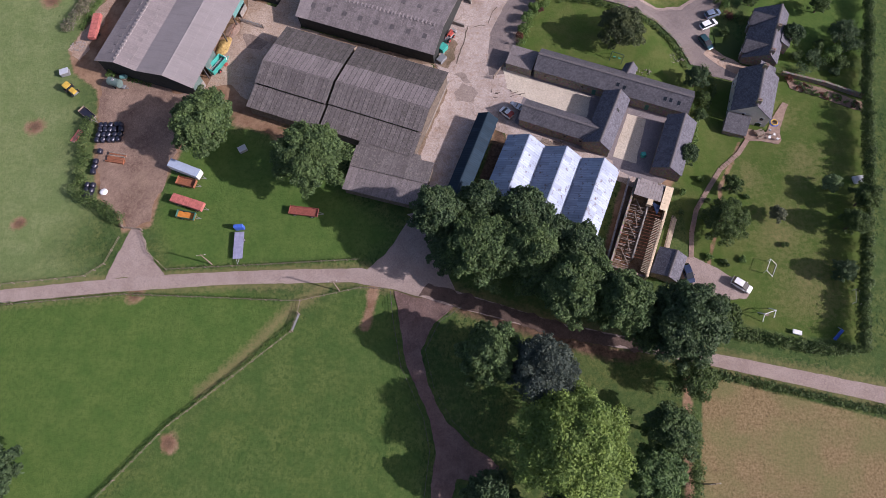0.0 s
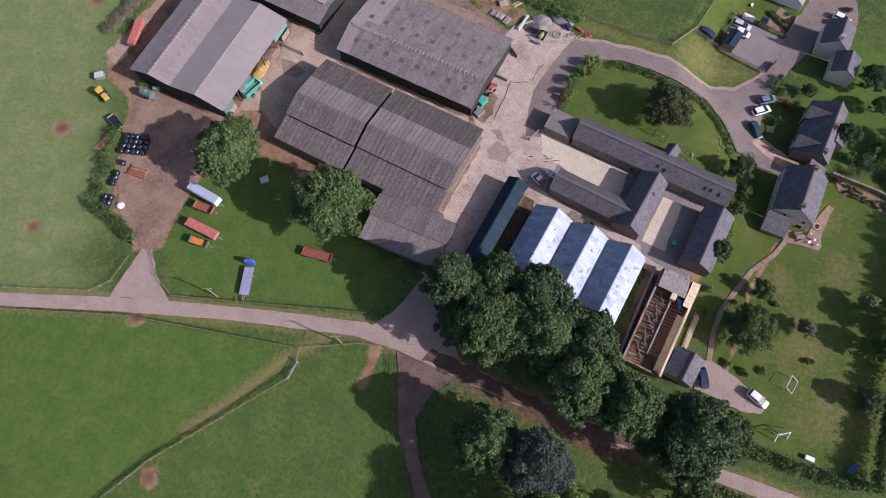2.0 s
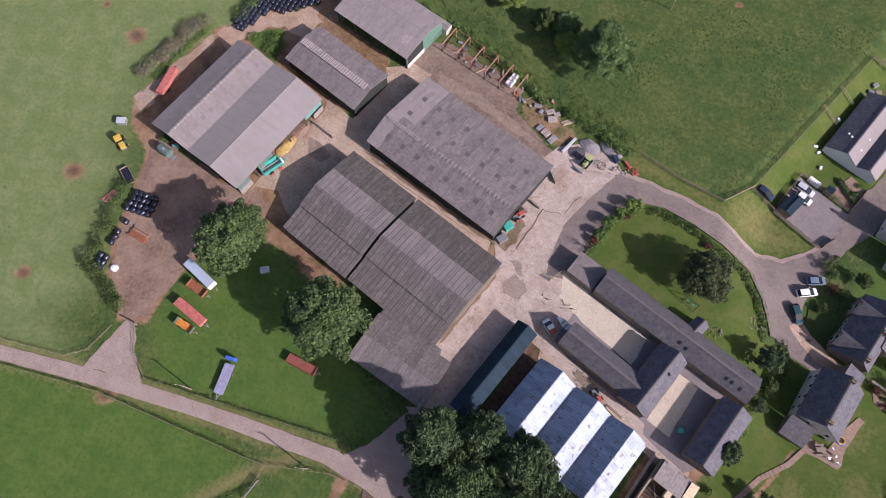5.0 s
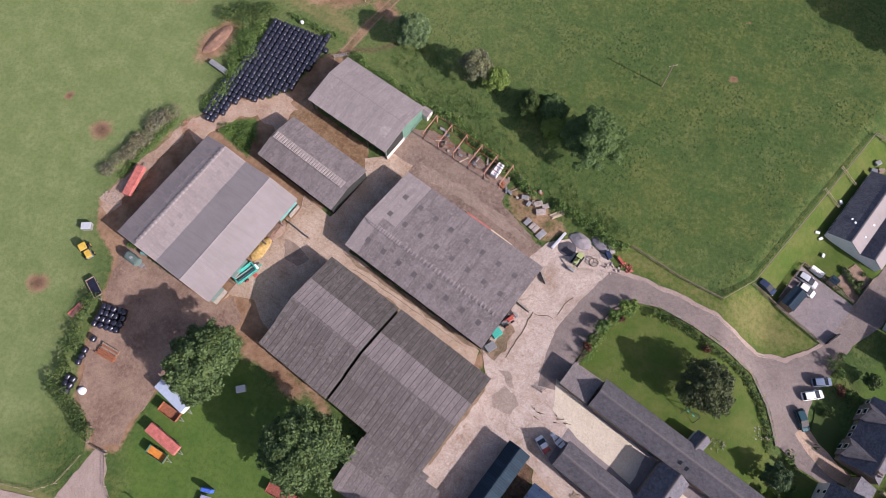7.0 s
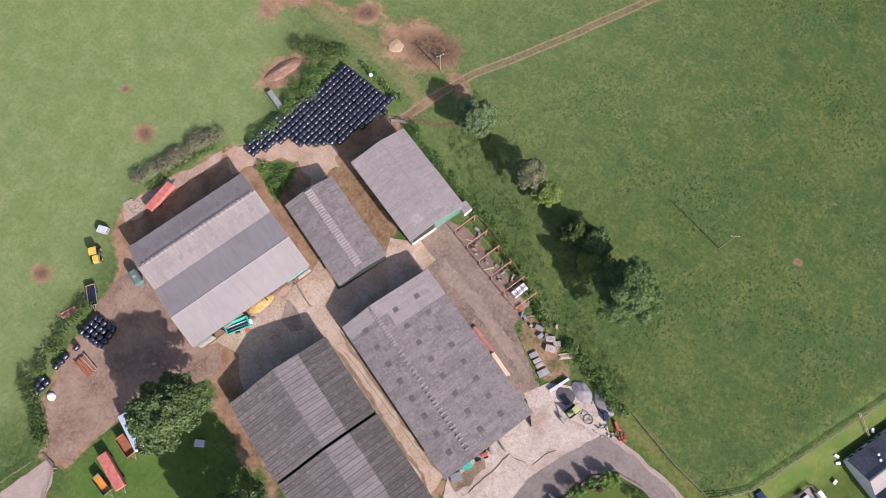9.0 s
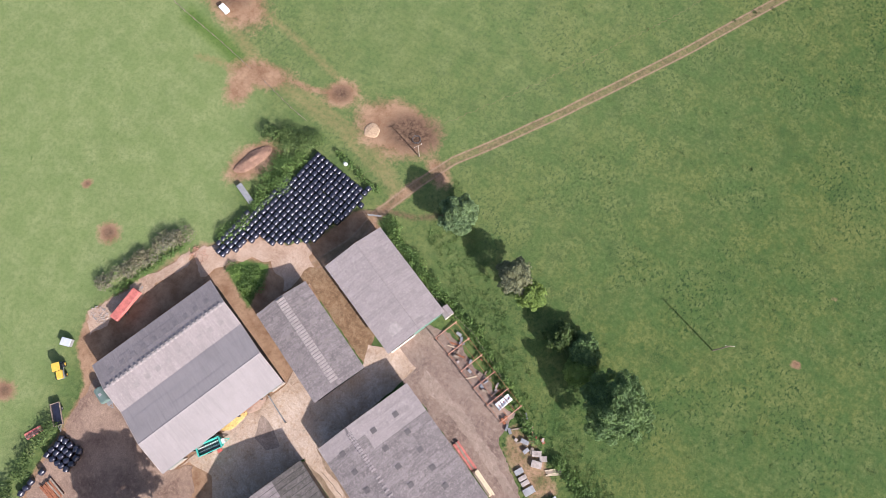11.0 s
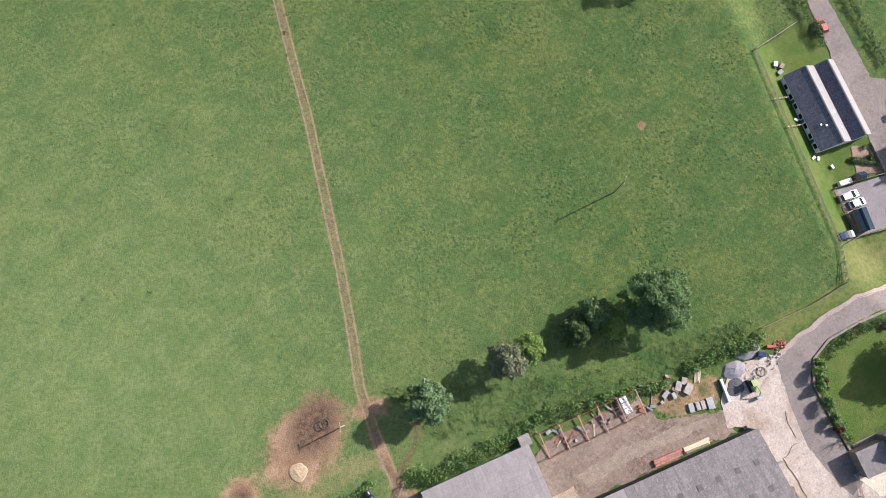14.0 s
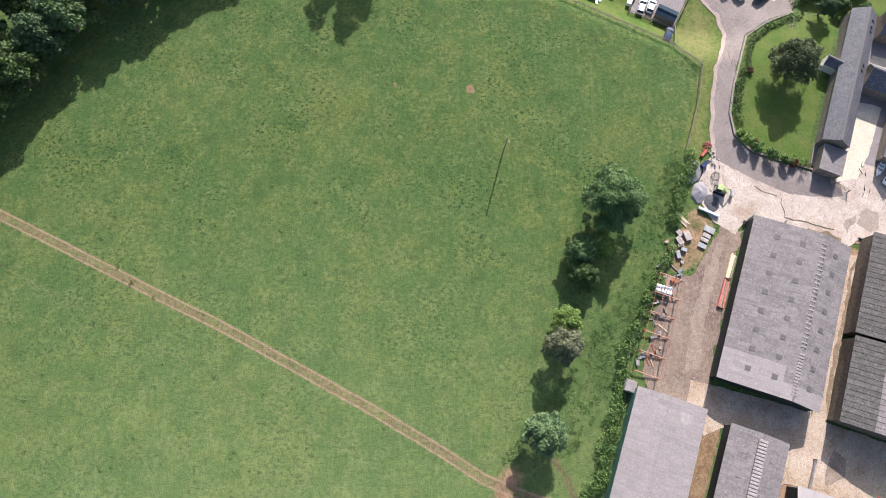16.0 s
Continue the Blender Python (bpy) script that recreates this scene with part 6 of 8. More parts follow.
for i in range(18):
    bm = bmesh.new()
    x = 3.5 + i * 0.72
    beam(bm, (x, 0.5, 2.3), (x, 3.7, 1.8), 0.08, 0.12)
    part("bare_joist", bm, M["rust"], ruin)
bm = bmesh.new()
for i in range(7):
    face_strip(bm, [(14.8 + i * 0.8, 0.3, 2.75), (15.55 + i * 0.8, 0.3, 2.75), (15.55 + i * 0.8, 1.7, 2.95), (14.8 + i * 0.8, 1.7, 2.95)])
    face_strip(bm, [(14.8 + i * 0.8, 0.3, 2.70), (15.55 + i * 0.8, 0.3, 2.70), (15.55 + i * 0.8, 1.7, 2.90), (14.8 + i * 0.8, 1.7, 2.90)])
part("roof_strip", bm, M["cream"], ruin, "pale boarded strip of roof")
for i in range(9):
    bm = bmesh.new()
    y = 1.9 + i * 0.62
    vs = [bm.verts.new(p) for p in ((16.3, y, 2.95), (20.6, y, 2.55), (20.6, y + 0.58, 2.55), (16.3, y + 0.58, 2.95), (16.3, y, 3.0), (20.6, y, 2.6), (20.6, y + 0.58, 2.6), (16.3, y + 0.58, 3.0))]
    for f in ((3, 2, 1, 0), (4, 5, 6, 7), (0, 1, 5, 4), (1, 2, 6, 5), (2, 3, 7, 6), (3, 0, 4, 7)):
        bm.faces.new([vs[k] for k in f])
    part("end_roof_board", bm, M["vent"], ruin)
bm = bevel_box((15.0, 3.3, 2.0), (16.4, 4.4, 3.0), 0.05, 1)
part("wall_stub", bm, M["cream"], ruin)
bm = bmesh.new()
face_strip(bm, [(13.6, 1.8, 2.5), (15.6, 1.6, 2.7), (16.0, 3.4, 2.6), (14.8, 2.6, 2.2)])
face_strip(bm, [(13.6, 1.8, 2.45), (15.6, 1.6, 2.65), (16.0, 3.4, 2.55), (14.8, 2.6, 2.15)])
part("tarpaulin", bm, M["navy"], ruin, "dark blue tarpaulin")


# ---------------- vehicles ----------------
def wheel_parts(top, r, w, spots, hub="steel", name="wheel"):
    for x, y in spots:
        bm = bmesh.new()
        tube(bm, (x, y - w / 2, r), (x, y + w / 2, r), r, None, 16)
        bmesh.ops.bevel(bm, geom=[e for e in bm.edges if len(e.link_faces) == 2 and abs(e.verts[0].co.y - e.verts[1].co.y) < 0.01], offset=r * 0.12, segments=1, affect="EDGES")
        wh = part(name, bm, M["tyre"], top)
        bm = bmesh.new()
        tube(bm, (x, y - w / 2 - 0.02, r), (x, y + w / 2 + 0.02, r), r * 0.55, None, 12)
        part("rim", bm, M[hub], wh)


def loft(sections):
    """A closed skin through rings of points."""
    bm = bmesh.new()
    rings = [[bm.verts.new(p) for p in s] for s in sections]
    for a, b in zip(rings, rings[1:]):
        for i in range(len(a)):
            bm.faces.new((a[i], a[(i + 1) % len(a)], b[(i + 1) % len(a)], b[i]))
    bm.faces.new(rings[0])
    bm.faces.new(list(reversed(rings[-1])))
    return bm


def car(label, a, b, z, paint, van=False, length=4.4):
    """A car whose tail is at a and nose towards b."""
    ang = math.degrees(math.atan2(b[1] - a[1], b[0] - a[0]))
    mx, my = (a[0] + b[0]) / 2, (a[1] + b[1]) / 2
    top = thing("car", label, "car", (mx, my, z), ang)
    L, W = length, 1.78
    rows = [(-0.50, 0.80, 0.55, 0.86), (-0.47, 0.94, 0.40, 0.95), (-0.25, 1.0, 0.30, 1.0), (0.15, 1.0, 0.30, 0.98), (0.36, 0.97, 0.32, 0.86), (0.47, 0.90, 0.40, 0.74), (0.50, 0.78, 0.50, 0.64)]
    secs = []
    for fx, fw, zl, zt in rows:
        w = W / 2 * fw
        secs.append([(fx * L, -w * 0.92, zl), (fx * L, -w, (zl + zt) / 2), (fx * L, -w * 0.88, zt), (fx * L, w * 0.88, zt), (fx * L, w, (zl + zt) / 2), (fx * L, w * 0.92, zl)])
    part("body", loft(secs), M[paint], top)
    front, back = (0.30, -0.47) if not van else (0.36, -0.49)
    hi = 1.46 if not van else 1.9
    cab = []
    for fx, fw, zt in ((back, 0.80, 0.98), (back + 0.10, 0.80, hi), (0.02, 0.80, hi + 0.02), (front, 0.82, 0.95)):
        w = W / 2 * fw
        cab.append([(fx * L, -W / 2 * 0.86, 0.88), (fx * L, -w, zt), (fx * L, w, zt), (fx * L, W / 2 * 0.86, 0.88)])
    part("window_band", loft(cab), M["glass"], top, "dark window glass")
    rf = []
    for fx, zt in ((back + 0.09, hi + 0.01), (-0.14, hi + 0.06), (0.04, hi + 0.04)):
        w = W / 2 * 0.78
        rf.append([(fx * L, -w, zt - 0.05), (fx * L, -w * 0.9, zt + 0.02), (fx * L, w * 0.9, zt + 0.02), (fx * L, w, zt - 0.05)])
    part("roof_panel", loft(rf), M[paint], top)
    wheel_parts(top, 0.32, 0.22, [(x * L, s * W * 0.45) for x in (-0.31, 0.32) for s in (-1, 1)])
    for s in (-1, 1):
        part("headlight", bevel_box((0.455 * L, s * 0.62 - 0.14, 0.56), (0.492 * L, s * 0.62 + 0.14, 0.68), 0.02, 1), M["white"], top)
        part("tail_light", bevel_box((-0.505 * L, s * 0.64 - 0.10, 0.65), (-0.48 * L, s * 0.64 + 0.10, 0.85), 0.02, 1), M["red"], top)
        part("mirror", bevel_box((0.14 * L, s * 0.98 - 0.1, 0.93), (0.18 * L, s * 0.98 + 0.1, 1.05), 0.02, 1), M[paint], top)
    return top


def zg(x, y):
    return ground_z(x, y) + 0.05


car("white estate car parked on the drive to the houses", (53.6, 103.4), (57.3, 105.2), zg(55.5, 104.3), "white")
car("silver-blue hatchback parked on the drive to the houses", (55.2, 106.9), (58.6, 108.2), zg(56.9, 107.5), "steel_blue", length=4.0)
car("dark teal car parked on the drive to the houses", (53.0, 100.6), (55.1, 97.0), zg(54, 98.8), "dark_teal")
car("silver saloon parked in the court", (49.2, 128.8), (53.2, 127.3), zg(51.2, 128.1) + 0.03, "silver", length=4.6)
car("white hatchback parked in the court", (49.5, 126.5), (53.2, 125.0), zg(51.4, 125.8) + 0.03, "white", length=3.8)
car("dark pickup parked beside the field fence", (41.2, 123.8), (44.0, 122.5), zg(42.6, 123.2), "navy", length=4.2)
car("white car parked on the drive beside the garden", (50.8, 39.4), (54.3, 37.0), 0.05, "white", length=4.2)
car("navy car parked beside the garden shed", (41.9, 42.4), (42.9, 38.8), 0.05, "navy", length=4.1)
car("red car on the lane beyond the terrace", (77.0, 157.4), (78.6, 161.0), zg(77.8, 159.3), "red", length=4.0)
car("white car parked in the court beside the cottage", (73.4, 133.8), (76.2, 132.4), zg(75, 133), "white")
car("silver car parked in the court beside the cottage", (72.8, 131.8), (75.9, 130.3), zg(74.3, 131), "silver")
pickup = car("white pickup with a red load bed in the yard", (8.0, 77.2), (5.8, 79.2), 0.06, "white", length=3.2)
part("load_bed", bevel_box((-1.62, -0.72, 0.85), (-0.55, 0.72, 1.52), 0.04, 1), M["red"], pickup, "red load bed")


def trailer(label, pts, deck, sides, paint, inside, wheels=2, lid=None, rails=False):
    """A farm trailer; pts are the four corners of its bed."""
    c = [sum(p[i] for p in pts) / 4 for i in (0, 1)]
    u = Vector((pts[2][0] + pts[3][0] - pts[0][0] - pts[1][0], pts[2][1] + pts[3][1] - pts[0][1] - pts[1][1])) / 2
    v = Vector((pts[1][0] + pts[2][0] - pts[0][0] - pts[3][0], pts[1][1] + pts[2][1] - pts[0][1] - pts[3][1])) / 2
    L, W = u.length, v.length
    top = thing("trailer", label, "trailer", (c[0], c[1], 0.02), math.degrees(math.atan2(u.y, u.x)))
    part("bed", bevel_box((-L / 2, -W / 2, deck - 0.12), (L / 2, W / 2, deck), 0.03, 1), M[inside], top)
    if sides > 0:
        for lo, hi in (((-L / 2, -W / 2, deck), (L / 2, -W / 2 + 0.07, deck + sides)), ((-L / 2, W / 2 - 0.07, deck), (L / 2, W / 2, deck + sides)),
                       ((-L / 2, -W / 2 + 0.07, deck), (-L / 2 + 0.07, W / 2 - 0.07, deck + sides)), ((L / 2 - 0.07, -W / 2 + 0.07, deck), (L / 2, W / 2 - 0.07, deck + sides))):
            part("side_board", bevel_box(lo, hi, 0.015, 1), M[paint], top)
    if lid:
        part("lid", bevel_box((-L / 2, -W / 2, deck + sides), (L / 2, W / 2, deck + sides + 0.08), 0.03, 1), M[lid], top)
        for i in range(int(L / 0.9) if lid == "pink" else 0):
            x = -L / 2 + 0.5 + i * 0.9
            part("rib", bevel_box((x - 0.04, -W / 2 - 0.02, deck + sides + 0.07), (x + 0.04, W / 2 + 0.02, deck + sides + 0.13), 0.01, 1), M[lid], top)
    wheel_parts(top, min(0.42, deck - 0.15), 0.25, [(k, s * (W / 2 - 0.05)) for k in ([-0.2 * L] if wheels == 2 else [-0.3 * L, 0.3 * L]) for s in (-1, 1)])
    bm = bmesh.new()
    beam(bm, (L / 2, 0.3, deck - 0.2), (L / 2 + 1.2, 0, deck - 0.25), 0.09)
    beam(bm, (L / 2, -0.3, deck - 0.2), (L / 2 + 1.2, 0, deck - 0.25), 0.09)
    part("drawbar", bm, M["steel"], top)
    return top


trailer("white box trailer standing on the earth yard", [(-67.4, 64.6), (-66.9, 66.4), (-59.9, 63.6), (-60.3, 61.7)], 0.9, 1.6, "white", "wood", 4, "pale_blue")
trailer("brown steel tipping trailer with empty bed", [(-65.3, 60.8), (-65.3, 62.8), (-61.0, 61.6), (-61.1, 59.8)], 0.8, 0.7, "rust", "rust")
trailer("faded red trailer with ribbed cover on the grass", [(-65.7, 56.5), (-65.6, 58.5), (-58.4, 56.1), (-58.6, 54.2)], 0.8, 0.8, "pink", "wood", 4, "pink")
trailer("orange and grey feed trailer on the grass", [(-64.2, 53.0), (-64.0, 54.7), (-60.0, 53.9), (-60.1, 52.2)], 0.7, 0.7, "dgreen", "orange")
trailer("faded blue flatbed trailer on the grass", [(-51.0, 49.6), (-48.9, 49.6), (-48.6, 43.6), (-50.6, 43.6)], 0.85, 0.0, "lilac", "lilac", 2)
trailer("long red-brown trailer in the tree's shade", [(-39.8, 53.8), (-39.7, 55.6), (-33.4, 54.9), (-33.5, 52.9)], 0.8, 0.3, "brick_red", "brick_red", 4)
trailer("faded red tipping trailer beside the barn", [(-91.5, 99.7), (-93.4, 99.6), (-93.2, 106.9), (-91.6, 106.8)], 0.9, 0.9, "pink", "pink", 2, "pink")
trailer("small dark trailer loaded with black wrap", [(-92.0, 79.8), (-90.5, 80.9), (-87.0, 78.2), (-88.4, 77.0)], 0.7, 0.4, "wood", "black")
part("headboard", bevel_box((-1.0, -0.35, 0.0), (1.0, 0.35, 1.9), 0.12, 2), M["blue"], thing("blue_hoist", "blue steel hoist on the end of the flatbed", "hoist", (-50.1, 50.6, 0), 5))


def machine(name, label, x, y, turn, paint, L=3.2, W=1.6, cab=True, arm_to=None, tracked=False, z=0.04):
    """A small farm or building machine: chassis, hood, cab, wheels or tracks, and an arm."""
    top = thing(name, label, "machine", (x, y, z), turn)
    part("chassis", bevel_box((-L / 2, -W / 3, 0.35), (L / 2, W / 3, 0.8), 0.05, 1), M["grey"], top)
    part("hood", bevel_box((0.02 * L, -W / 3.4, 0.8), (L / 2, W / 3.4, 1.35), 0.10, 2), M[paint], top)
    if cab:
        part("cab", bevel_box((-0.42 * L, -W / 2.6, 0.8), (0.02 * L, W / 2.6, 2.0), 0.08, 2), M["glass"], top, "glazed cab")
        part("cab_roof", bevel_box((-0.45 * L, -W / 2.4, 2.0), (0.05 * L, W / 2.4, 2.12), 0.04, 1), M[paint], top)
    if tracked:
        for s in (-1, 1):
            part("track", bevel_box((-L / 2, s * W / 2 - 0.18, 0.0), (L / 2, s * W / 2 + 0.18, 0.5), 0.15, 2), M["tyre"], top)
    else:
        wheel_parts(top, 0.6, 0.4, [(-0.3 * L, -W / 2), (-0.3 * L, W / 2)], paint)
        wheel_parts(top, 0.42, 0.3, [(0.33 * L, -W / 2), (0.33 * L, W / 2)], paint)
    if arm_to:
        bm = bmesh.new()
        beam(bm, (-0.2 * L, W * 0.2, 1.2), (arm_to * 0.6, W * 0.2, 2.0), 0.22)
        beam(bm, (arm_to * 0.6, W * 0.2, 2.0), (arm_to, W * 0.2, 0.7), 0.18)
        part("arm", bm, M[paint], top)
        part("bucket", bevel_box((arm_to - 0.1, -W * 0.35, 0.3), (arm_to + 0.5, W * 0.6, 0.9), 0.06, 1), M["steel"], top)
    return top


machine("dumper", "yellow dumper at the edge of the field", -94.8, 85.6, -38, "yellow", 3.4, 1.9, True)


def mixer(x, y, turn):
    """A towed feed mixer: a tapering open hopper with a rim, an auger, a chute, wheels and a drawbar."""
    top = thing("feed_mixer", "teal towed feed mixer with pale worn inside beside the barn", "feed mixer", (x, y, 0.04), turn)
    L, W, Z0, Z1 = 4.6, 2.1, 0.75, 2.3
    for nm, lo, hi in (("side_plate", -1, None), ("side_plate", 1, None)):
        bm = bmesh.new()
        beam(bm, (-L / 2, lo * W * 0.36, (Z0 + Z1) / 2), (L / 2, lo * W * 0.36, (Z0 + Z1) / 2), 0.06, Z1 - Z0)
        for v in bm.verts:
            if v.co.z > 1.5:
                v.co.y += lo * W * 0.14
        part(nm, bm, M["teal"], top)
    for sx in (-1, 1):
        part("end_plate", bevel_box((sx * L / 2 - 0.05, -W * 0.42, Z0), (sx * L / 2 + 0.05, W * 0.42, Z1 - 0.05), 0.02, 1), M["teal"], top)
    part("hopper_floor", bevel_box((-L / 2, -W * 0.36, Z0 - 0.1), (L / 2, W * 0.36, Z0 + 0.05), 0.02, 1), M["steel"], top)
    for sy in (-1, 1):
        part("rim_rail", bevel_box((-L / 2 - 0.1, sy * W * 0.5 - 0.10, Z1 - 0.06), (L / 2 + 0.1, sy * W * 0.5 + 0.10, Z1 + 0.08), 0.03, 1), M["teal"], top)
    for sx in (-1, 1):
        part("rim_rail", bevel_box((sx * L / 2 - 0.14, -W * 0.5 + 0.1, Z1 - 0.05), (sx * L / 2 + 0.14, W * 0.5 - 0.1, Z1 + 0.07), 0.03, 1), M["teal"], top)
    for y0 in (-0.32, 0.36):
        bm = bmesh.new()
        tube(bm, (-L / 2 + 0.1, y0, 1.45), (L / 2 - 0.1, y0, 1.45), 0.16, None, 10)
        au = part("auger", bm, M["white"], top, "pale worn auger shaft")
        for i in range(9):
            bm = bmesh.new()
            cx = -L / 2 + 0.4 + i * 0.48
            tube(bm, (cx, y0, 1.45), (cx + 0.03, y0, 1.45), 0.30, None, 12)
            part("flight", bm, M["steel"], au)
    part("chute", bevel_box((0.9, -W * 0.5 - 0.7, 0.9), (1.8, -W * 0.5, 1.2), 0.04, 1), M["red"], top, "red discharge chute")
    part("gearbox", bevel_box((L / 2 + 0.05, -0.45, 0.7), (L / 2 + 0.5, 0.45, 1.7), 0.06, 1), M["white"], top)
    wheel_parts(top, 0.5, 0.35, [(-0.7, -W * 0.45), (-0.7, W * 0.45)], "red")
    bm = bmesh.new()
    beam(bm, (L / 2, 0.5, 0.65), (L / 2 + 1.4, 0, 0.55), 0.12)
    beam(bm, (L / 2, -0.5, 0.65), (L / 2 + 1.4, 0, 0.55), 0.12)
    part("drawbar", bm, M["teal"], top)


mixer(-60.4, 91.4, 58)
bowser = thing("water_bowser", "grey-green water bowser with a rounded tank", "bowser", (-84.2, 87.0, 0.03), -18)
for nm, r0, a, b, mt in (("tank", 1.0, (-1.6, 0, 1.5), (1.6, 0, 1.5), "bowser_green"), ("small_tank", 0.5, (-0.2, 2.0, 0.78), (1.4, 2.7, 0.78), "teal_faded")):
    bm = bmesh.new()
    tube(bm, a, b, r0, None, 20)
    bmesh.ops.bevel(bm, geom=[e for e in bm.edges if len(e.link_faces) == 2 and (len(e.link_faces[0].verts) > 4 or len(e.link_faces[1].verts) > 4)], offset=0.18, segments=2, affect="EDGES")
    part(nm, bm, M[mt], bowser)
part("hatch", bevel_box((-0.3, -0.3, 2.45), (0.3, 0.3, 2.58), 0.05, 1), M["steel"], bowser)
part("chassis", bevel_box((-1.7, -0.5, 0.45), (2.3, 0.5, 0.62), 0.03, 1), M["grey"], bowser)
part("cradle", bevel_box((0.0, 1.8, 0.0), (1.2, 2.9, 0.35), 0.04, 1), M["wood"], bowser)
bm = bmesh.new()
beam(bm, (2.2, 0.4, 0.55), (3.2, 0, 0.5), 0.1)
beam(bm, (2.2, -0.4, 0.55), (3.2, 0, 0.5), 0.1)
part("drawbar", bm, M["grey"], bowser)
wheel_parts(bowser, 0.42, 0.26, [(-0.3, -0.85), (-0.3, 0.85)])
machine("mini_digger", "lime green mini digger on the builders' yard", 3.9, 116.0, 250, "lime_green", 2.6, 1.5, True, 2.4, True)
machine("loader", "small red loader beside the feed barn", -6.2, 98.9, 52, "red", 2.6, 1.3, False, 1.9)
machine("vintage_tractor", "small red tractor behind the stable wing", 19.4, 68.3, -40, "red", 2.6, 1.3, False)

# ---------------- fences, gates, poles, walls ----------------


def fence(label, line, step=2.6, rails=(0.45, 0.95), height=1.15, mesh_rail=0.05, material="wood"):
    top = thing("fence", label, "fence")
    bm = bmesh.new()
    box(bm, (-0.055, -0.055, -0.3), (0.055, 0.055, height))
    first = part("post", bm, M[material], top)
    me = first.data
    bpy.data.objects.remove(first)
    for a, b in zip(line, line[1:]):
        a, b = Vector(a), Vector(b)
        n = max(1, round((b - a).length / step))
        for i in range(n):
            p = a.lerp(b, i / n)
            o = part("post", me, None, top)
            o.location = (p.x, p.y, ground_z(p.x, p.y) - 0.05)
        for k, z in enumerate(rails):
            bm = bmesh.new()
            beam(bm, (a.x, a.y, ground_z(*a) + z), (b.x, b.y, ground_z(*b) + z), mesh_rail, mesh_rail * 2)
            part("rail", bm, M[material], top)
    return top


fence("wooden post and rail fence round the pasture corner", [(13.8, 122.4), (24.8, 118.8), (33.9, 116.9), (39.9, 123.4), (49.8, 144.6), (59.4, 165.3), (74.0, 163.8)], 2.2, (0.45, 0.85, 1.2), 1.3, 0.06)
fence("short garden fence behind the terrace", [(53.2, 154.5), (57.6, 152.6)], 1.8, (0.5, 1.0), 1.2, 0.06, "newwood")
fence("short garden fence behind the terrace", [(50.4, 148.2), (55.0, 146.2)], 1.8, (0.5, 1.0), 1.2, 0.06, "newwood")
fence("post and wire fence along the lane", [(-99, 33.4), (-72.3, 35.9), (-55.4, 35.3), (-39.6, 34.7), (-35.6, 34.7)], 3.0, (0.5, 0.9), 1.1, 0.03)
fence("post and wire fence between the pastures", [(-35.6, 34.7), (-35.9, 32.2), (-37.0, 28.2), (-47.5, 19.3), (-58.9, 9.8), (-70.6, -3.6), (-84, -18)], 2.2, (0.5, 0.9), 1.2, 0.03)
fence("post and wire fence beside the lane junction", [(-35.6, 34.7), (-23.5, 37.5), (-17.6, 37.2)], 2.6, (0.5, 0.9), 1.1, 0.03)
fence("post and wire fence on the lane verge", [(-100, 37.9), (-81.9, 39.8), (-78.2, 42.5), (-76.0, 48.6)], 2.8, (0.5, 0.9), 1.1, 0.03)
fence("post and wire fence on the lane verge", [(-71.3, 49.6), (-69.0, 45.0), (-64.6, 41.3), (-42.5, 42.5), (-24.0, 43.6)], 2.8, (0.5, 0.9), 1.1, 0.03)
fence("estate railing beside the gravel drive", [(-17.2, 36.6), (-16.6, 31.7), (-14.5, 21.5), (-9.8, 11.9), (-8.5, 5.8), (-9.4, -3.0), (-11, -30)], 2.4, (0.4, 0.8, 1.1), 1.2, 0.025, "iron")
fence("estate railing round the copse", [(-3.0, 33.4), (-7.2, 30.4), (-9.8, 24.8), (-8.0, 17.6), (-4.4, 11.4), (0.2, 7.2)], 2.4, (0.4, 0.8, 1.1), 1.2, 0.025, "iron")
fence("post and wire fence across the pasture", [(-150, 167.2), (-127.9, 163.5), (-115.0, 161.8), (-105.2, 160.2)], 3.0, (0.5, 0.9), 1.1, 0.03)
fence("post and wire fence across the pasture", [(-100.6, 159.4), (-92.0, 157.6), (-87.1, 157.0)], 3.0, (0.5, 0.9), 1.1, 0.03)
fence("board fence round the parking court", [(39.6, 122.4), (46.0, 120.6), (56.6, 115.2)], 1.8, (0.3, 0.6, 0.9, 1.2), 1.3, 0.05)
fence("board fence round the parking court", [(46.2, 122.4), (49.8, 131.4), (56.0, 128.8), (61.0, 126.2)], 1.8, (0.3, 0.6, 0.9, 1.2), 1.3, 0.05)
fence("wire fence along the overgrown yard edge", [(-40.5, 140), (-30, 138.2), (-21.5, 134.4), (-12, 129.2)], 3.0, (0.5, 1.0), 1.2, 0.03)


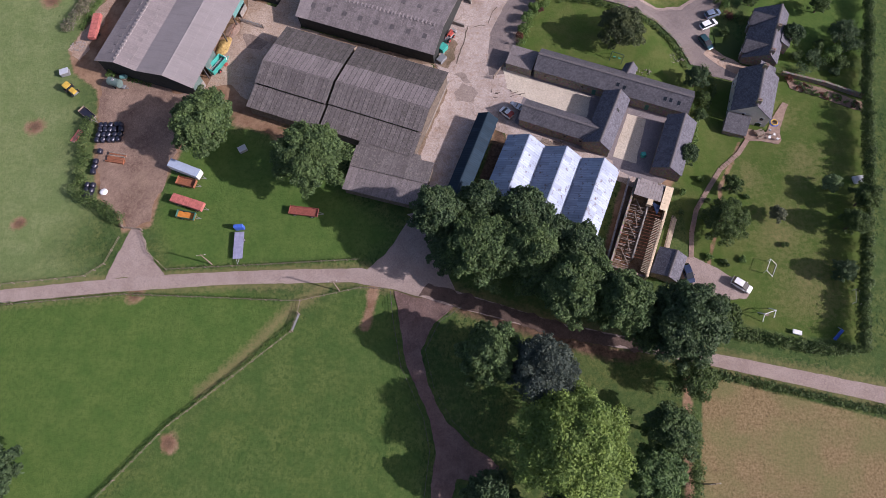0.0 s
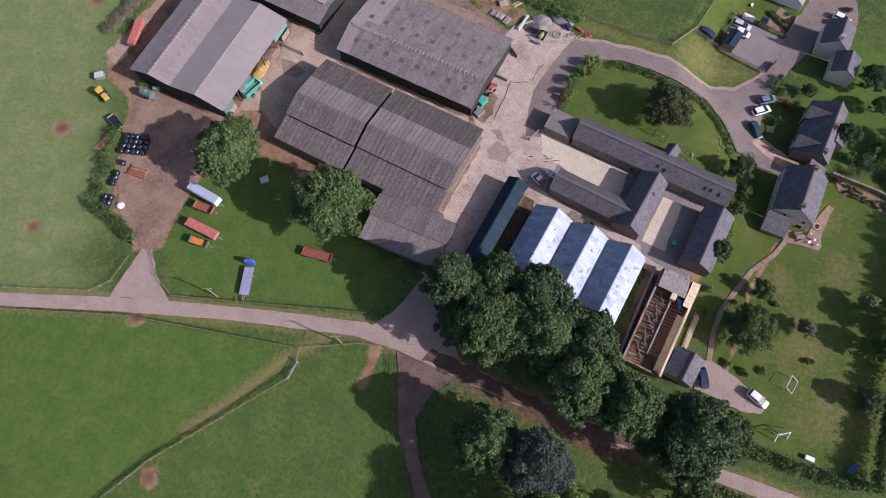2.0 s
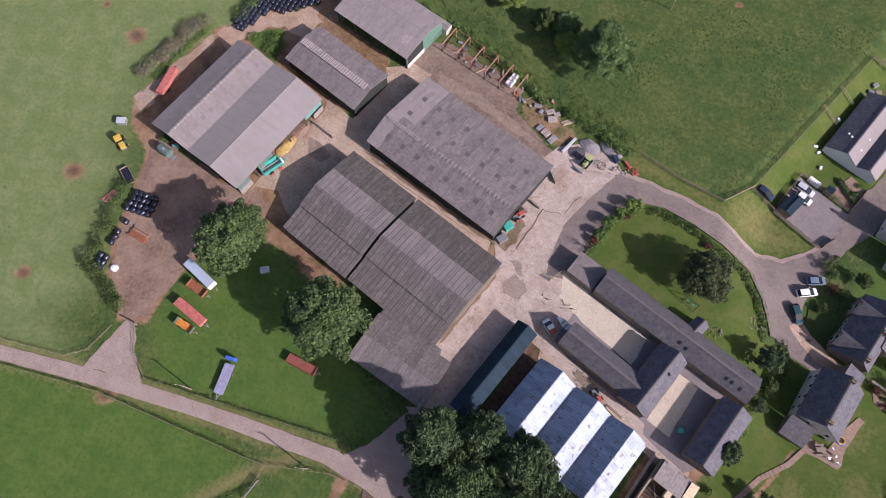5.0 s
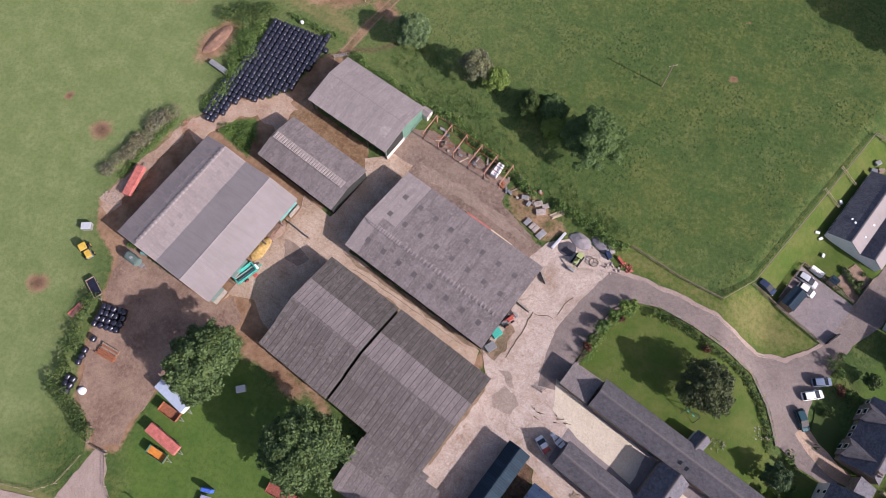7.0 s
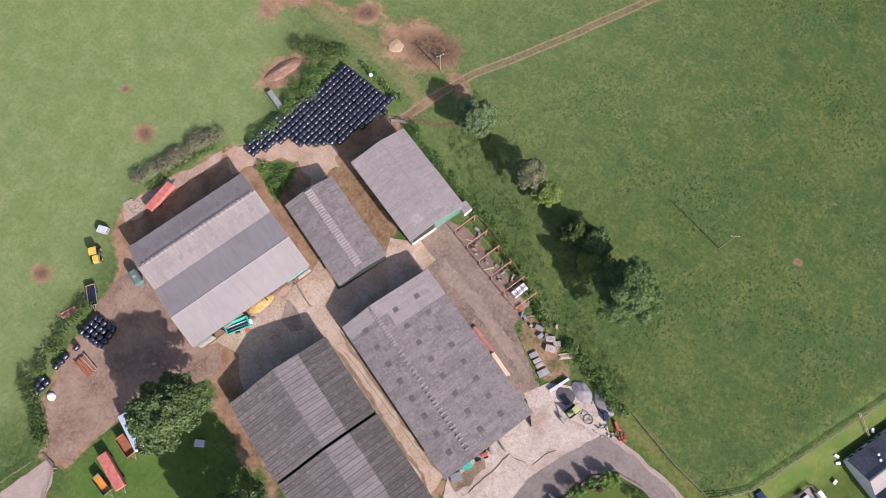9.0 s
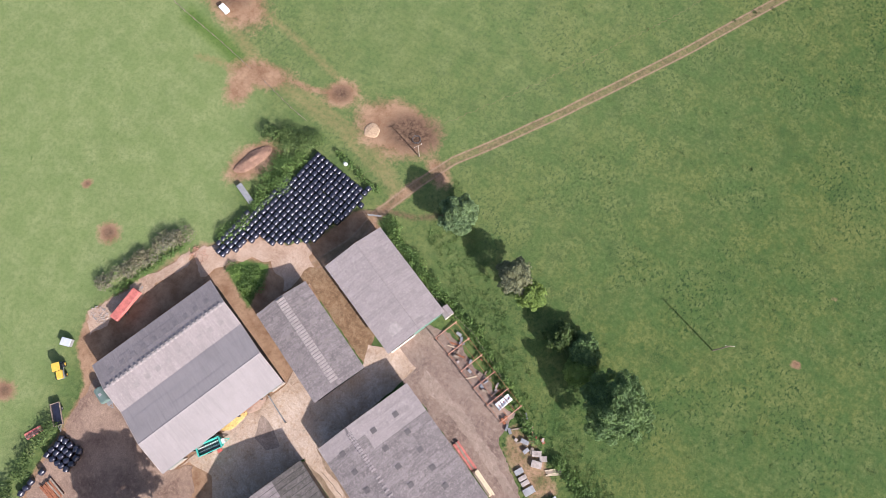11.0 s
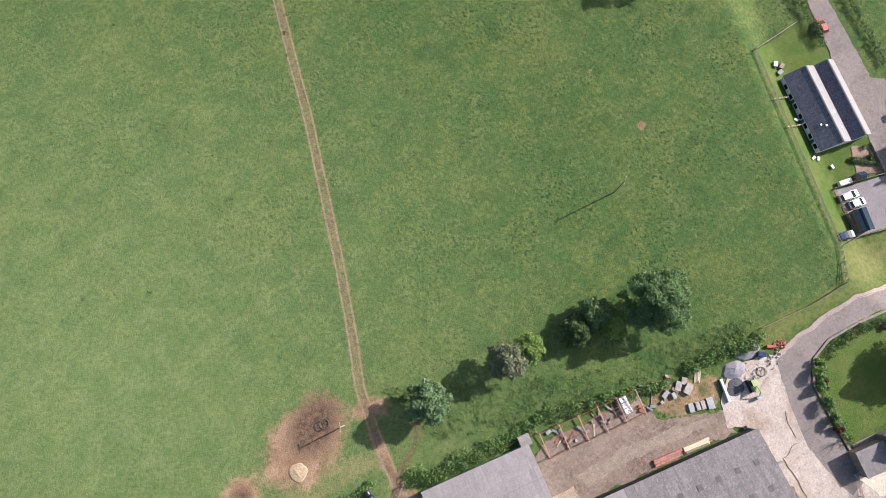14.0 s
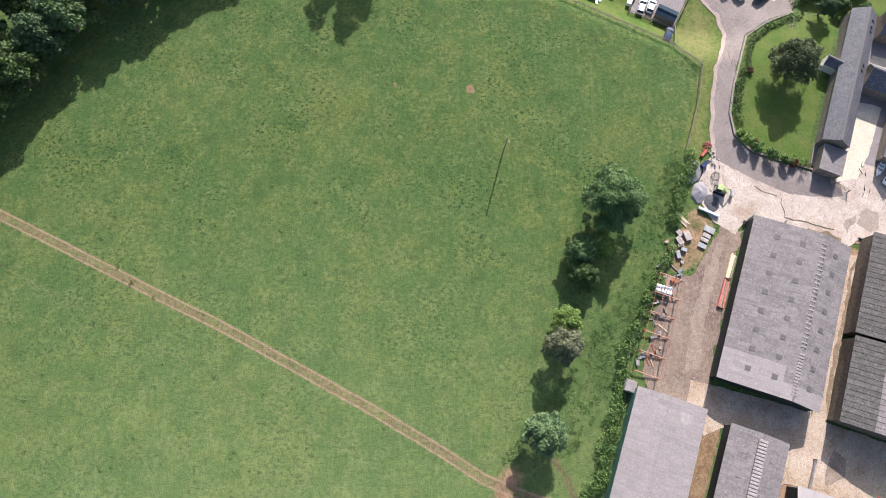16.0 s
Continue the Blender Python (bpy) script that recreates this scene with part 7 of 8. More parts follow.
def gate(label, a, b, material="steel", h=1.15, bars=5):
    L = (Vector(b) - Vector(a)).length
    top = thing("gate", label, "gate", (a[0], a[1], ground_z(*a) + 0.04), math.degrees(math.atan2(b[1] - a[1], b[0] - a[0])))
    for i in range(bars):
        bm = bmesh.new()
        beam(bm, (0, 0, 0.2 + i * (h - 0.2) / (bars - 1)), (L, 0, 0.2 + i * (h - 0.2) / (bars - 1)), 0.06)
        part("bar", bm, M[material], top)
    for x in (0, L):
        bm = bmesh.new()
        box(bm, (x - 0.1, -0.1, -0.3), (x + 0.1, 0.1, h + 0.15))
        part("post", bm, M["wood"], top)
    bm = bmesh.new()
    beam(bm, (0.1, 0.04, 0.2), (L - 0.1, 0.04, h), 0.05)
    part("brace", bm, M[material], top)
    return top


gate("wooden field gate at the yard entrance", (-75.6, 50.8), (-71.6, 50.3), "wood")
gate("wooden hurdle beside the field gate", (-75.8, 51.0), (-76.9, 53.8), "wood")
gate("open wooden yard gate", (4.1, 87.6), (6.5, 91.0), "wood")
gate("grey wooden field gate", (-35.5, 31.9), (-36.6, 28.4), "steel")
gate("galvanised gate beside the livestock barn", (-57.1, 105.2), (-51.2, 103.0), "steel")
gate("galvanised gate beside the machinery shed", (-62.8, 146.8), (-60.2, 148.2), "steel")


def pole(label, x, y, h=8.5, arm_turn=0.0):
    top = thing("utility_pole", label, "utility pole", (x, y, ground_z(x, y)), arm_turn)
    bm = bmesh.new()
    tube(bm, (0, 0, -0.5), (0, 0, h), 0.15, 0.10, 8)
    part("shaft", bm, M["wood"], top)
    bm = bmesh.new()
    beam(bm, (-0.9, 0, h - 0.3), (0.9, 0, h - 0.3), 0.10)
    part("crossarm", bm, M["wood"], top)
    for k in (-0.8, 0, 0.8):
        bm = bmesh.new()
        tube(bm, (k, 0, h - 0.25), (k, 0, h - 0.05), 0.06, 0.05, 6)
        part("insulator", bm, M["white"], top)


pole("wooden utility pole in the pasture", 11.8, 162.7, 8.2, 30)
pole("wooden utility pole beside the muddy patch", -61.6, 164.2, 5.8, 60)
pole("wooden utility pole beside the lane", -27.8, 36.9, 6.8, 10)
pole("wooden utility pole on the grass", -55.2, 42.6, 6.0, 10)
pole("wooden utility pole beside the cattle", -126.5, 168.8, 7.0, -20)
pole("wooden utility pole at the stubble field", 40.4, 1.0, 8.0, 10)


def low_wall(label, line, h=0.8, w=0.4, material="stone", name="garden_wall"):
    bm = bmesh.new()
    for a, b in zip(line, line[1:]):
        a, b = Vector(a), Vector(b)
        n = max(1, int((b - a).length / 1.2))
        for i in range(n):
            p, q = a.lerp(b, i / n), a.lerp(b, (i + 1) / n)
            z = ground_z(p.x, p.y)
            beam(bm, (p.x, p.y, z + h / 2 + random.Random(i).uniform(-0.05, 0.05) - 0.1), (q.x, q.y, ground_z(q.x, q.y) + h / 2 - 0.1), w, h + 0.2)
    return tagged(part(name, bm, M[material]), label, "wall", kind="structure")


low_wall("low stone wall round the front lawn", [(9.2, 94.6), (11.2, 101.6), (13.3, 107.7), (17.2, 111.1), (22.4, 111.6), (29.4, 109.9), (36.4, 107.4), (43.0, 104.5), (46.8, 99.2), (49.8, 92.2)], 0.3, 0.45)
low_wall("pale concrete wall along the yard edge", [(-6.2, 86.8), (-10.2, 75.6), (-14.6, 65.6)], 0.45, 0.26, "wall")
low_wall("low concrete wall beside the barn", [(-2.9, 111.4), (-1.0, 109.0)], 0.9, 0.35, "wall")
low_wall("low concrete wall beside the loader", [(-5.3, 103.4), (-2.6, 102.2)], 0.9, 0.3, "wall")
low_wall("timber retaining wall at the parking court", [(61.6, 126.2), (64.6, 132.8)], 0.7, 0.3, "wood")
low_wall("dark timber screen at the parking court", [(59.0, 118.4), (57.0, 115.8)], 1.2, 0.25, "dark")
slab("garden_bed_terrace", [(60.7, 135.1), (64.2, 132.6), (61.4, 126.4), (56.6, 129.8)], M["earth"], "earth bed with shrubs beside the terrace", 0.05, 0.2, category="flower bed")
for k in range(26):
    shrub("bed_shrub", "low mixed shrub in the earth bed", 58.2 + 4.4 * ((k * 0.618) % 1), 128.6 + 5.0 * ((k * 0.377) % 1), 0.75, 0.7, ("weed", "hedge", "grey_leaf")[k % 3], 640 + k, 150, 0.14)
low_wall("stone wall between the gardens", [(70.2, 90.2), (79.2, 87.2), (88.2, 82.8)], 1.1, 0.5)
low_wall("low wall beside the tin barn", [(32.6, 62.0), (26.3, 42.5)], 1.2, 0.35, "rubble")
low_wall("low wall beside the tin barn", [(1.6, 55.6), (3.6, 57.2)], 1.0, 0.3, "cream")

# ---------------- yard clutter ----------------
rng = random.Random(21)
W_BALES = []
for a, b, rows in (((-85.8, 58.4), (-85.4, 63.0), 2), ((-85.0, 64.2), (-84.6, 71.0), 1), ((-85.7, 72.2), (-85.9, 78.4), 5)):
    a, b = Vector(a), Vector(b)
    side = Vector(((b - a).y, -(b - a).x)).normalized()
    for k in range(int((b - a).length / 1.28)):
        for q in range(rows):
            if rng.random() < 0.96:
                p = a.lerp(b, k * 1.28 / (b - a).length) + side * (q * 1.22 + rng.uniform(-0.2, 0.2))
                W_BALES.append((p.x, p.y))
for x, y in W_BALES:
    bale(x, y, 0.58, 80 + rng.uniform(-40, 40), "bales along the yard hedge")


def bag(label, x, y, r=0.7, h=0.8, material="white", name="bulk_bag"):
    bm = bmesh.new()
    bmesh.ops.create_icosphere(bm, subdivisions=3, radius=1.0)
    for v in bm.verts:
        v.co = Vector((v.co.x * r, v.co.y * r * 0.85, max(0, v.co.z * 0.7 + 0.5) * h)) + noise.noise_vector(v.co * 1.7) * 0.10
        v.co.z = max(0.0, v.co.z)
    o = part(name, bm, M[material])
    o.location = (x, y, ground_z(x, y))
    return tagged(o, label, "bag")


bag("crumpled white bulk bag beside the bales", -81.9, 59.4, 0.9, 0.5)
bag("white bulk bag beside the bale stack", -73.8, 153.6, 0.5, 0.8)


def stack(name, label, x, y, turn, n, size, material, layers=2, category="timber"):
    """Boards or logs side by side in layers."""
    top = thing(name, label, category, (x, y, ground_z(x, y) + 0.03), turn)
    r = random.Random(int(x * 10))
    for k in range(layers):
        for i in range(n):
            lx = size[0] * r.uniform(0.85, 1.0)
            off = r.uniform(-0.15, 0.15)
            bm = bmesh.new()
            box(bm, (-lx / 2 + off, (i - n / 2) * size[1], k * size[2]), (lx / 2 + off, (i + 0.9 - n / 2) * size[1], (k + 1) * size[2] - 0.01), Matrix.Rotation(radians(r.uniform(-2, 2)), 4, "Z"))
            part("board", bm, M[material if r.random() < 0.75 else "wood"], top)
    return top


stack("timber_stack", "stack of rust-brown boards in the earth yard", -80.6, 67.8, -10, 7, (4.4, 0.36, 0.25), "rust", 2)
stack("log_pile", "weathered logs at the field edge", -91.2, 73.6, 68, 6, (3.6, 0.22, 0.2), "pink", 1)
stack("plank_stack", "pale planks behind the stable wing", 23.4, 66.4, -26, 4, (3.6, 0.25, 0.15), "newwood", 2)
stack("plank_stack", "weathered planks behind the stable wing", 15.9, 70.5, -34, 5, (3.8, 0.28, 0.15), "wood", 1)
stack("sheet_stack", "row of red and cream sheets beside the feed barn", -18.6, 117.6, -20, 3, (6.4, 0.42, 0.25), "pink", 2)
stack("sheet_stack", "row of cream and red sheets beside the feed barn", -12.8, 115.4, -20, 3, (5.6, 0.42, 0.25), "cream", 2)
stack("plank_stack", "weathered planks in the overgrown corner", -2.6, 124.7, 40, 5, (3.2, 0.25, 0.12), "newwood", 1)
stack("plank_stack", "long pale boards leaning beside the byre", 40.0, 49.5, 70, 4, (8.0, 0.28, 0.15), "newwood", 2)


def crate(name, label, x, y, turn, size, material, category="crate", lid=None):
    top = thing(name, label, category, (x, y, ground_z(x, y) + 0.03), turn)
    L, W, H = size
    part("body", bevel_box((-L / 2, -W / 2, 0), (L / 2, W / 2, H * 0.85), 0.03, 1), M[material], top)
    part("top_panel", bevel_box((-L / 2 - 0.03, -W / 2 - 0.03, H * 0.85), (L / 2 + 0.03, W / 2 + 0.03, H), 0.03, 1), M[lid or material], top)
    return top


crate("feed_box", "grey feed box at the field edge", -97.6, 90.6, 20, (2.0, 1.5, 1.2), "steel", "box", "silver")
crate("water_tank", "grey water tank under the trees", -51.9, 69.6, 30, (1.8, 1.3, 1.0), "steel", "tank", "silver")
crate("water_trough", "long grey trough beside the brambles", -87.6, 135.9, -19, (5.0, 1.2, 0.9), "steel", "trough")
crate("white_feeder", "white calf feeder in the muddy pasture", -120.3, 169.0, -12, (2.2, 1.3, 1.0), "white", "feeder")
for i, (x, y, tw, l, w, mt) in enumerate(((-8.3, 121.0, 62, 1.7, 1.0, "steel"), (-7.1, 120.4, 62, 1.6, 0.8, "rubble"), (-6.2, 119.9, 62, 1.6, 0.8, "rubble"), (-4.8, 119.1, 62, 2.2, 1.3, "steel"), (-7.2, 125.7, 30, 1.8, 1.1, "rubble"), (-6.2, 124.0, 20, 2.0, 1.3, "rubble"),
                                          (-5.6, 125.6, 35, 1.4, 1.0, "rubble"), (-10.3, 126.3, 10, 1.6, 0.8, "steel"), (-9.2, 125.0, 70, 1.2, 0.7, "steel"))):
    crate("slab_pile", "pile of grey concrete slabs in the overgrown yard", x, y, tw, (l, w, 0.3 + 0.1 * (i % 3)), "rubble", "slabs", mt)
crate("concrete_trough", "pale blue-grey concrete trough at the yard edge", -0.9, 118.9, 66, (4.6, 0.5, 0.6), "silver", "trough")
crate("fuel_tank", "teal fuel tank beside the feed barn", -7.6, 95.9, 52, (1.9, 1.6, 1.2), "teal", "tank")
crate("black_box", "dark machinery parts beside the feed barn", -7.9, 92.9, 52, (2.1, 1.5, 0.9), "grey", "machinery")
crate("compressor", "blue compressor on the rubble", 9.8, 118.9, 130, (1.6, 0.9, 0.9), "navy", "machine")
crate("red_implement", "red implement on the stones", 12.5, 118.6, 140, (1.8, 0.5, 0.5), "red", "implement")
crate("garden_bin", "green bin in the stable court", 36.0, 67.4, 10, (0.9, 0.9, 1.1), "teal", "bin")
crate("gas_tank", "white gas tank behind the parking court", 53.0, 130.6, -24, (2.8, 1.1, 1.0), "white", "tank")
crate("lawn_bench", "white bench on the lawn", 61.8, 28.8, -15, (1.6, 0.8, 0.6), "white", "bench")
slide = thing("play_slide", "blue plastic play slide at the garden end", "slide", (69.5, 28.7, 0), 55)
bm = bmesh.new()
beam(bm, (-1.5, 0, 0.15), (0.5, 0, 1.5), 0.5, 0.06)
part("chute", bm, M["blue"], slide)
for sy in (-0.26, 0.26):
    bm = bmesh.new()
    beam(bm, (-1.5, sy, 0.25), (0.5, sy, 1.6), 0.05, 0.18)
    part("side_lip", bm, M["blue"], slide)
    bm = bmesh.new()
    beam(bm, (0.5, sy, 1.6), (1.2, sy * 1.6, 0.0), 0.07)
    part("ladder_leg", bm, M["pale_blue"], slide)
for i in range(4):
    bm = bmesh.new()
    beam(bm, (0.62 + i * 0.14, -0.3, 1.3 - i * 0.32), (0.62 + i * 0.14, 0.3, 1.3 - i * 0.32), 0.05)
    part("rung", bm, M["pale_blue"], slide)
crate("hot_tub", "blue and white garden pool", 80.0, 61.5, 10, (2.2, 1.6, 0.6), "silver", "pool")
for i, (x, y) in enumerate(((60.4, 157.8), (62.2, 158.6), (61.0, 159.9))):
    crate("farm_implement", "implement parked beside the terrace", x + 1, y, 20 * i, (1.3, 0.9, 0.8), ("grey", "wood", "steel")[i], "implement")


def hoop(r, z, thick, n=24, m=6):
    """A closed bent pipe."""
    bm = bmesh.new()
    rows = [[bm.verts.new(((r + thick * math.cos(k * math.tau / m)) * math.cos(i * math.tau / n), (r + thick * math.cos(k * math.tau / m)) * math.sin(i * math.tau / n), z + thick * math.sin(k * math.tau / m))) for k in range(m)] for i in range(n)]
    for i in range(n):
        for k in range(m):
            bm.faces.new((rows[i][k], rows[(i + 1) % n][k], rows[(i + 1) % n][(k + 1) % m], rows[i][(k + 1) % m]))
    return bm


def ring(label, x, y, r, h, material, name="ring_feeder"):
    top = thing(name, label, "feeder", (x, y, 0.0))
    for z in (0.1, h):
        part("hoop", hoop(r, z, 0.06), M[material], top)
    for i in range(10):
        a = i * math.tau / 10
        bm = bmesh.new()
        beam(bm, (r * math.cos(a), r * math.sin(a), 0.0), (r * math.cos(a), r * math.sin(a), h), 0.07)
        part("upright", bm, M[material], top)
    return top


ring("steel ring feeder in the muddy patch", -64.2, 167.0, 0.9, 0.7, "iron")
ring("steel ring feeder on the rubble", 7.3, 116.5, 0.9, 0.6, "wood")
ring("steel ring feeder in the trodden pasture", -123.6, 173.6, 2.0, 1.1, "wood")

frame_rack = thing("steel_frame", "rusty orange steel frame of an unfinished lean-to", "steel frame", (-35.9, 133.2, 0), -18.4)
for i in range(6):
    x = i * 4.13
    for nm, a, b in (("post", (x, 0, 0), (x, 0, 2.4)), ("post", (x, 5.0, 0), (x, 5.0, 2.9)), ("rafter", (x, -0.2, 2.45), (x, 5.2, 2.95))):
        bm = bmesh.new()
        beam(bm, a, b, 0.16, 0.22)
        part(nm, bm, M["old_rust"], frame_rack)
for y, z in ((0.0, 2.60), (1.7, 2.74), (3.4, 2.90), (5.0, 3.05)):
    bm = bmesh.new()
    beam(bm, (0, y, z), (20.65, y, z), 0.07)
    part("purlin", bm, M["rust"], frame_rack)
for i in range(3):
    tk = thing("bulk_tank", "white plastic bulk tank in a steel cage under the frame", "tank", (-18.2 + i * 0.35, 129.2 + i * 1.1, 0.02), 71.6, "white bulk tanks")
    part("bottle", bevel_box((-0.5, -0.75, 0.16), (0.5, 0.75, 1.35), 0.10, 2), M["white"], tk)
    part("pallet", bevel_box((-0.52, -0.78, 0.0), (0.52, 0.78, 0.14), 0.02, 1), M["wood"], tk)
    part("cap", bevel_box((-0.12, -0.12, 1.35), (0.12, 0.12, 1.42), 0.03, 1), M["red"], tk)
    for zz in (0.5, 1.0):
        for lo, hi in (((-0.53, -0.78, zz), (0.53, -0.75, zz + 0.03)), ((-0.53, 0.75, zz), (0.53, 0.78, zz + 0.03))):
            part("cage_bar", bevel_box(lo, hi, 0.005, 1), M["steel"], tk)
r = random.Random(77)
for i in range(46):
    u, v = r.uniform(0, 29), r.uniform(0.4, 6.0)
    x, y = -35.5 + u * 0.949 + v * 0.26, 133.0 - u * 0.316 + v * 0.80
    if i % 3:
        crate("scrap_part", "scrap metal part lying in the overgrown yard", x, y, r.uniform(0, 180), (r.uniform(0.4, 1.3), r.uniform(0.15, 0.6), r.uniform(0.15, 0.5)), r.choice(("rust", "steel", "wood", "rubble", "wood", "grey")), "scrap")
    else:
        stack("scrap_timber", "loose scrap timber in the overgrown yard", x, y, r.uniform(0, 180), 2, (r.uniform(1.2, 2.6), 0.15, 0.1), r.choice(("wood", "newwood", "rust")), 1)


def rubble(label, x, y, r0, n, seed, material="rubble", big=0.45):
    """A scatter of broken stones."""
    rg = random.Random(seed)
    bm = bmesh.new()
    for i in range(n):
        a, d = rg.uniform(0, math.tau), r0 * math.sqrt(rg.random())
        s = big * rg.uniform(0.25, 1.0)
        m = Matrix.Translation((x + d * math.cos(a), y + d * math.sin(a) * 0.7, ground_z(x, y) + s * 0.2 + 0.04)) @ Euler((rg.uniform(0, 3), rg.uniform(0, 3), rg.uniform(0, 3))).to_matrix().to_4x4() @ Matrix.Diagonal((s, s * rg.uniform(0.5, 0.9), s * rg.uniform(0.4, 0.8), 1))
        bmesh.ops.create_icosphere(bm, subdivisions=1, radius=0.6, matrix=m)
    return tagged(part("rubble", bm, M[material]), label, "rubble", kind="stuff")


def heap(name, label, category, x, y, rx, ry, h, turn, material, seed):
    """A loose pile with an uneven, slumped outline."""
    bm = bmesh.new()
    rings, seg = 9, 30
    rows = []
    for i in range(rings + 1):
        f = i / rings
        row = []
        for k in range(seg):
            a = k * math.tau / seg
            w = f * (1 + 0.22 * noise.noise((math.cos(a) * 1.4, math.sin(a) * 1.4, seed)))
            u, v = rx * w * math.cos(a), ry * w * math.sin(a)
            z = h * (1 - f) ** 0.8 * (1 + 0.3 * noise.noise((u * 0.9, v * 0.9, seed + 3))) + 0.10 * noise.noise((u * 2.6, v * 2.6, seed)) * (1 - f)
            row.append(bm.verts.new((u, v, max(-0.05, z) if f < 1 else -0.12)))
        rows.append(row)
    for a, b in zip(rows[1:], rows[2:]):
        for k in range(seg):
            bm.faces.new((a[k], b[k], b[(k + 1) % seg], a[(k + 1) % seg]))
    bm.faces.new(rows[1])
    for v in rows[0]:
        bm.verts.remove(v)
    o = part(name, bm, M[material])
    o.matrix_basis = pose(x, y, ground_z(x, y) + 0.04, 0, 0, turn)
    return tagged(o, label, category)


heap("gravel_mound", "grey gravel heap on the builders' yard", "gravel", 3.6, 120.3, 2.6, 1.7, 0.9, -20, "gravel", 1)
heap("gravel_mound", "long grey gravel heap beside the brambles", "gravel", 8.2, 120.9, 2.8, 1.5, 0.9, -25, "gravel", 2)
heap("grit_mound", "low dark heap of chippings beside the digger", "chippings", 1.2, 117.9, 2.2, 1.7, 0.35, 10, "tar", 3)
heap("straw_mound", "yellow straw spilling from the open barn", "straw", -60.3, 97.6, 3.0, 1.7, 0.7, 72, "straw", 4)
heap("straw_mound", "brown trodden straw inside the open barn", "straw", -58.7, 102.4, 2.6, 1.6, 0.4, 72, "sandstone", 5)
heap("hay_mound", "trodden pile of pale hay in the muddy patch", "hay", -73.8, 163.4, 1.9, 1.8, 0.3, 0, "straw_pale", 8)
heap("soil_bank", "bare reddish soil bank at the field edge", "soil", -91.4, 143.2, 1.9, 4.6, 0.75, -18, "soil_heap", 6)
rubble("broken stones and rubble at the field edge", -96.2, 98.4, 2.2, 130, 1, "rubble", 0.35)
rubble("reddish rubble behind the barn", -87.5, 119.8, 2.4, 90, 2, "old_rust", 0.32)
rubble("broken concrete on the builders' heap", 5.6, 118.4, 3.4, 60, 3, "rubble", 0.35)
rubble("reddish bricks and stones beside the drive", 14.0, 117.6, 1.6, 40, 4, "pink", 0.5)
rubble("pale stones along the heap", 11.0, 116.2, 2.2, 24, 14, "rubble", 0.6)
rubble("stones along the garden border", 46.0, 93.2, 2.0, 40, 5, "rubble", 0.4)
rubble("stones and pots beside the porch", 38.2, 88.4, 1.8, 30, 6, "rubble", 0.35)
rubble("loose debris behind the stable wing", 17.0, 70.4, 2.4, 40, 7, "wood", 0.4)

boat = thing("rowing_boat", "small white rowing boat on the yard", "boat", (9.2, 79.9, 0.3), 149)
secs = []
for f in range(9):
    s = f / 8
    w = 0.75 * math.sin(math.pi * min(1, 0.25 + s * 0.75)) * (1 - s ** 6) + 0.02
    x = -1.7 + 3.4 * s
    secs.append([(x, -w, 0.65 + 0.15 * s), (x, -w * 0.7, 0.12), (x, 0, 0.0), (x, w * 0.7, 0.12), (x, w, 0.65 + 0.15 * s), (x, w * 0.75, 0.5), (x, 0, 0.35), (x, -w * 0.75, 0.5)])
part("hull", loft(secs), M["white"], boat)
part("foredeck", bevel_box((0.75, -0.42, 0.66), (1.45, 0.42, 0.74), 0.03, 1), M["white"], boat)
for x in (-0.9, 0.0):
    part("thwart", bevel_box((x - 0.12, -0.6, 0.52), (x + 0.12, 0.6, 0.58), 0.01, 1), M["wood"], boat)
bm = bmesh.new()
beam(bm, (-1.0, -0.5, -0.3), (-1.0, 0.5, -0.3), 0.2)
beam(bm, (0.9, -0.4, -0.3), (0.9, 0.4, -0.3), 0.2)
part("chock", bm, M["wood"], boat)
dead = thing("felled_branches", "grey felled branches lying in the yard", "branches", (6.0, 83.6, 0.0), 0)
r = random.Random(3)
for i in range(9):
    bm = bmesh.new()
    x, y = r.uniform(-2.5, 4), r.uniform(-0.9, 0.6)
    tube(bm, (x, y, 0.05), (x + r.uniform(-1.8, 1.8), y + r.uniform(-0.8, 0.8), r.uniform(0.1, 0.7)), 0.09, 0.03, 6)
    part("branch", bm, M["bark"], dead)

# ---------------- garden things ----------------
goal = thing("football_goal", "white football goal on the lawn", "goal", (57.5, 41.0, 0), 64)
for a, b in (((0, 0, 0), (0, 0, 1.5)), ((2.7, 0, 0), (2.7, 0, 1.5)), ((0, 0, 1.5), (2.7, 0, 1.5)), ((0, -1.8, 0), (2.7, -1.8, 0)), ((0, 0, 1.5), (0, -1.8, 0)), ((2.7, 0, 1.5), (2.7, -1.8, 0))):
    bm = bmesh.new()
    beam(bm, a, b, 0.07)
    part("bar", bm, M["white"], goal)
copy_thing(goal, pose(73.4, 34.6, 0, 0, 0, 80))
swing = thing("swing_frame", "white garden swing frame", "swing", (56.6, 32.3, 0), 20)
for a, b in (((-1.2, -1, 0), (-1.2, 0, 2.2)), ((-1.2, 1, 0), (-1.2, 0, 2.2)), ((1.2, -1, 0), (1.2, 0, 2.2)), ((1.2, 1, 0), (1.2, 0, 2.2)), ((-1.2, 0, 2.2), (1.2, 0, 2.2))):
    bm = bmesh.new()
    beam(bm, a, b, 0.12)
    part("leg" if a[2] == 0 else "crossbar", bm, M["white"], swing)
part("seat", bevel_box((-0.4, -0.3, 0.5), (0.4, 0.3, 0.58), 0.02, 1), M["wood"], swing)
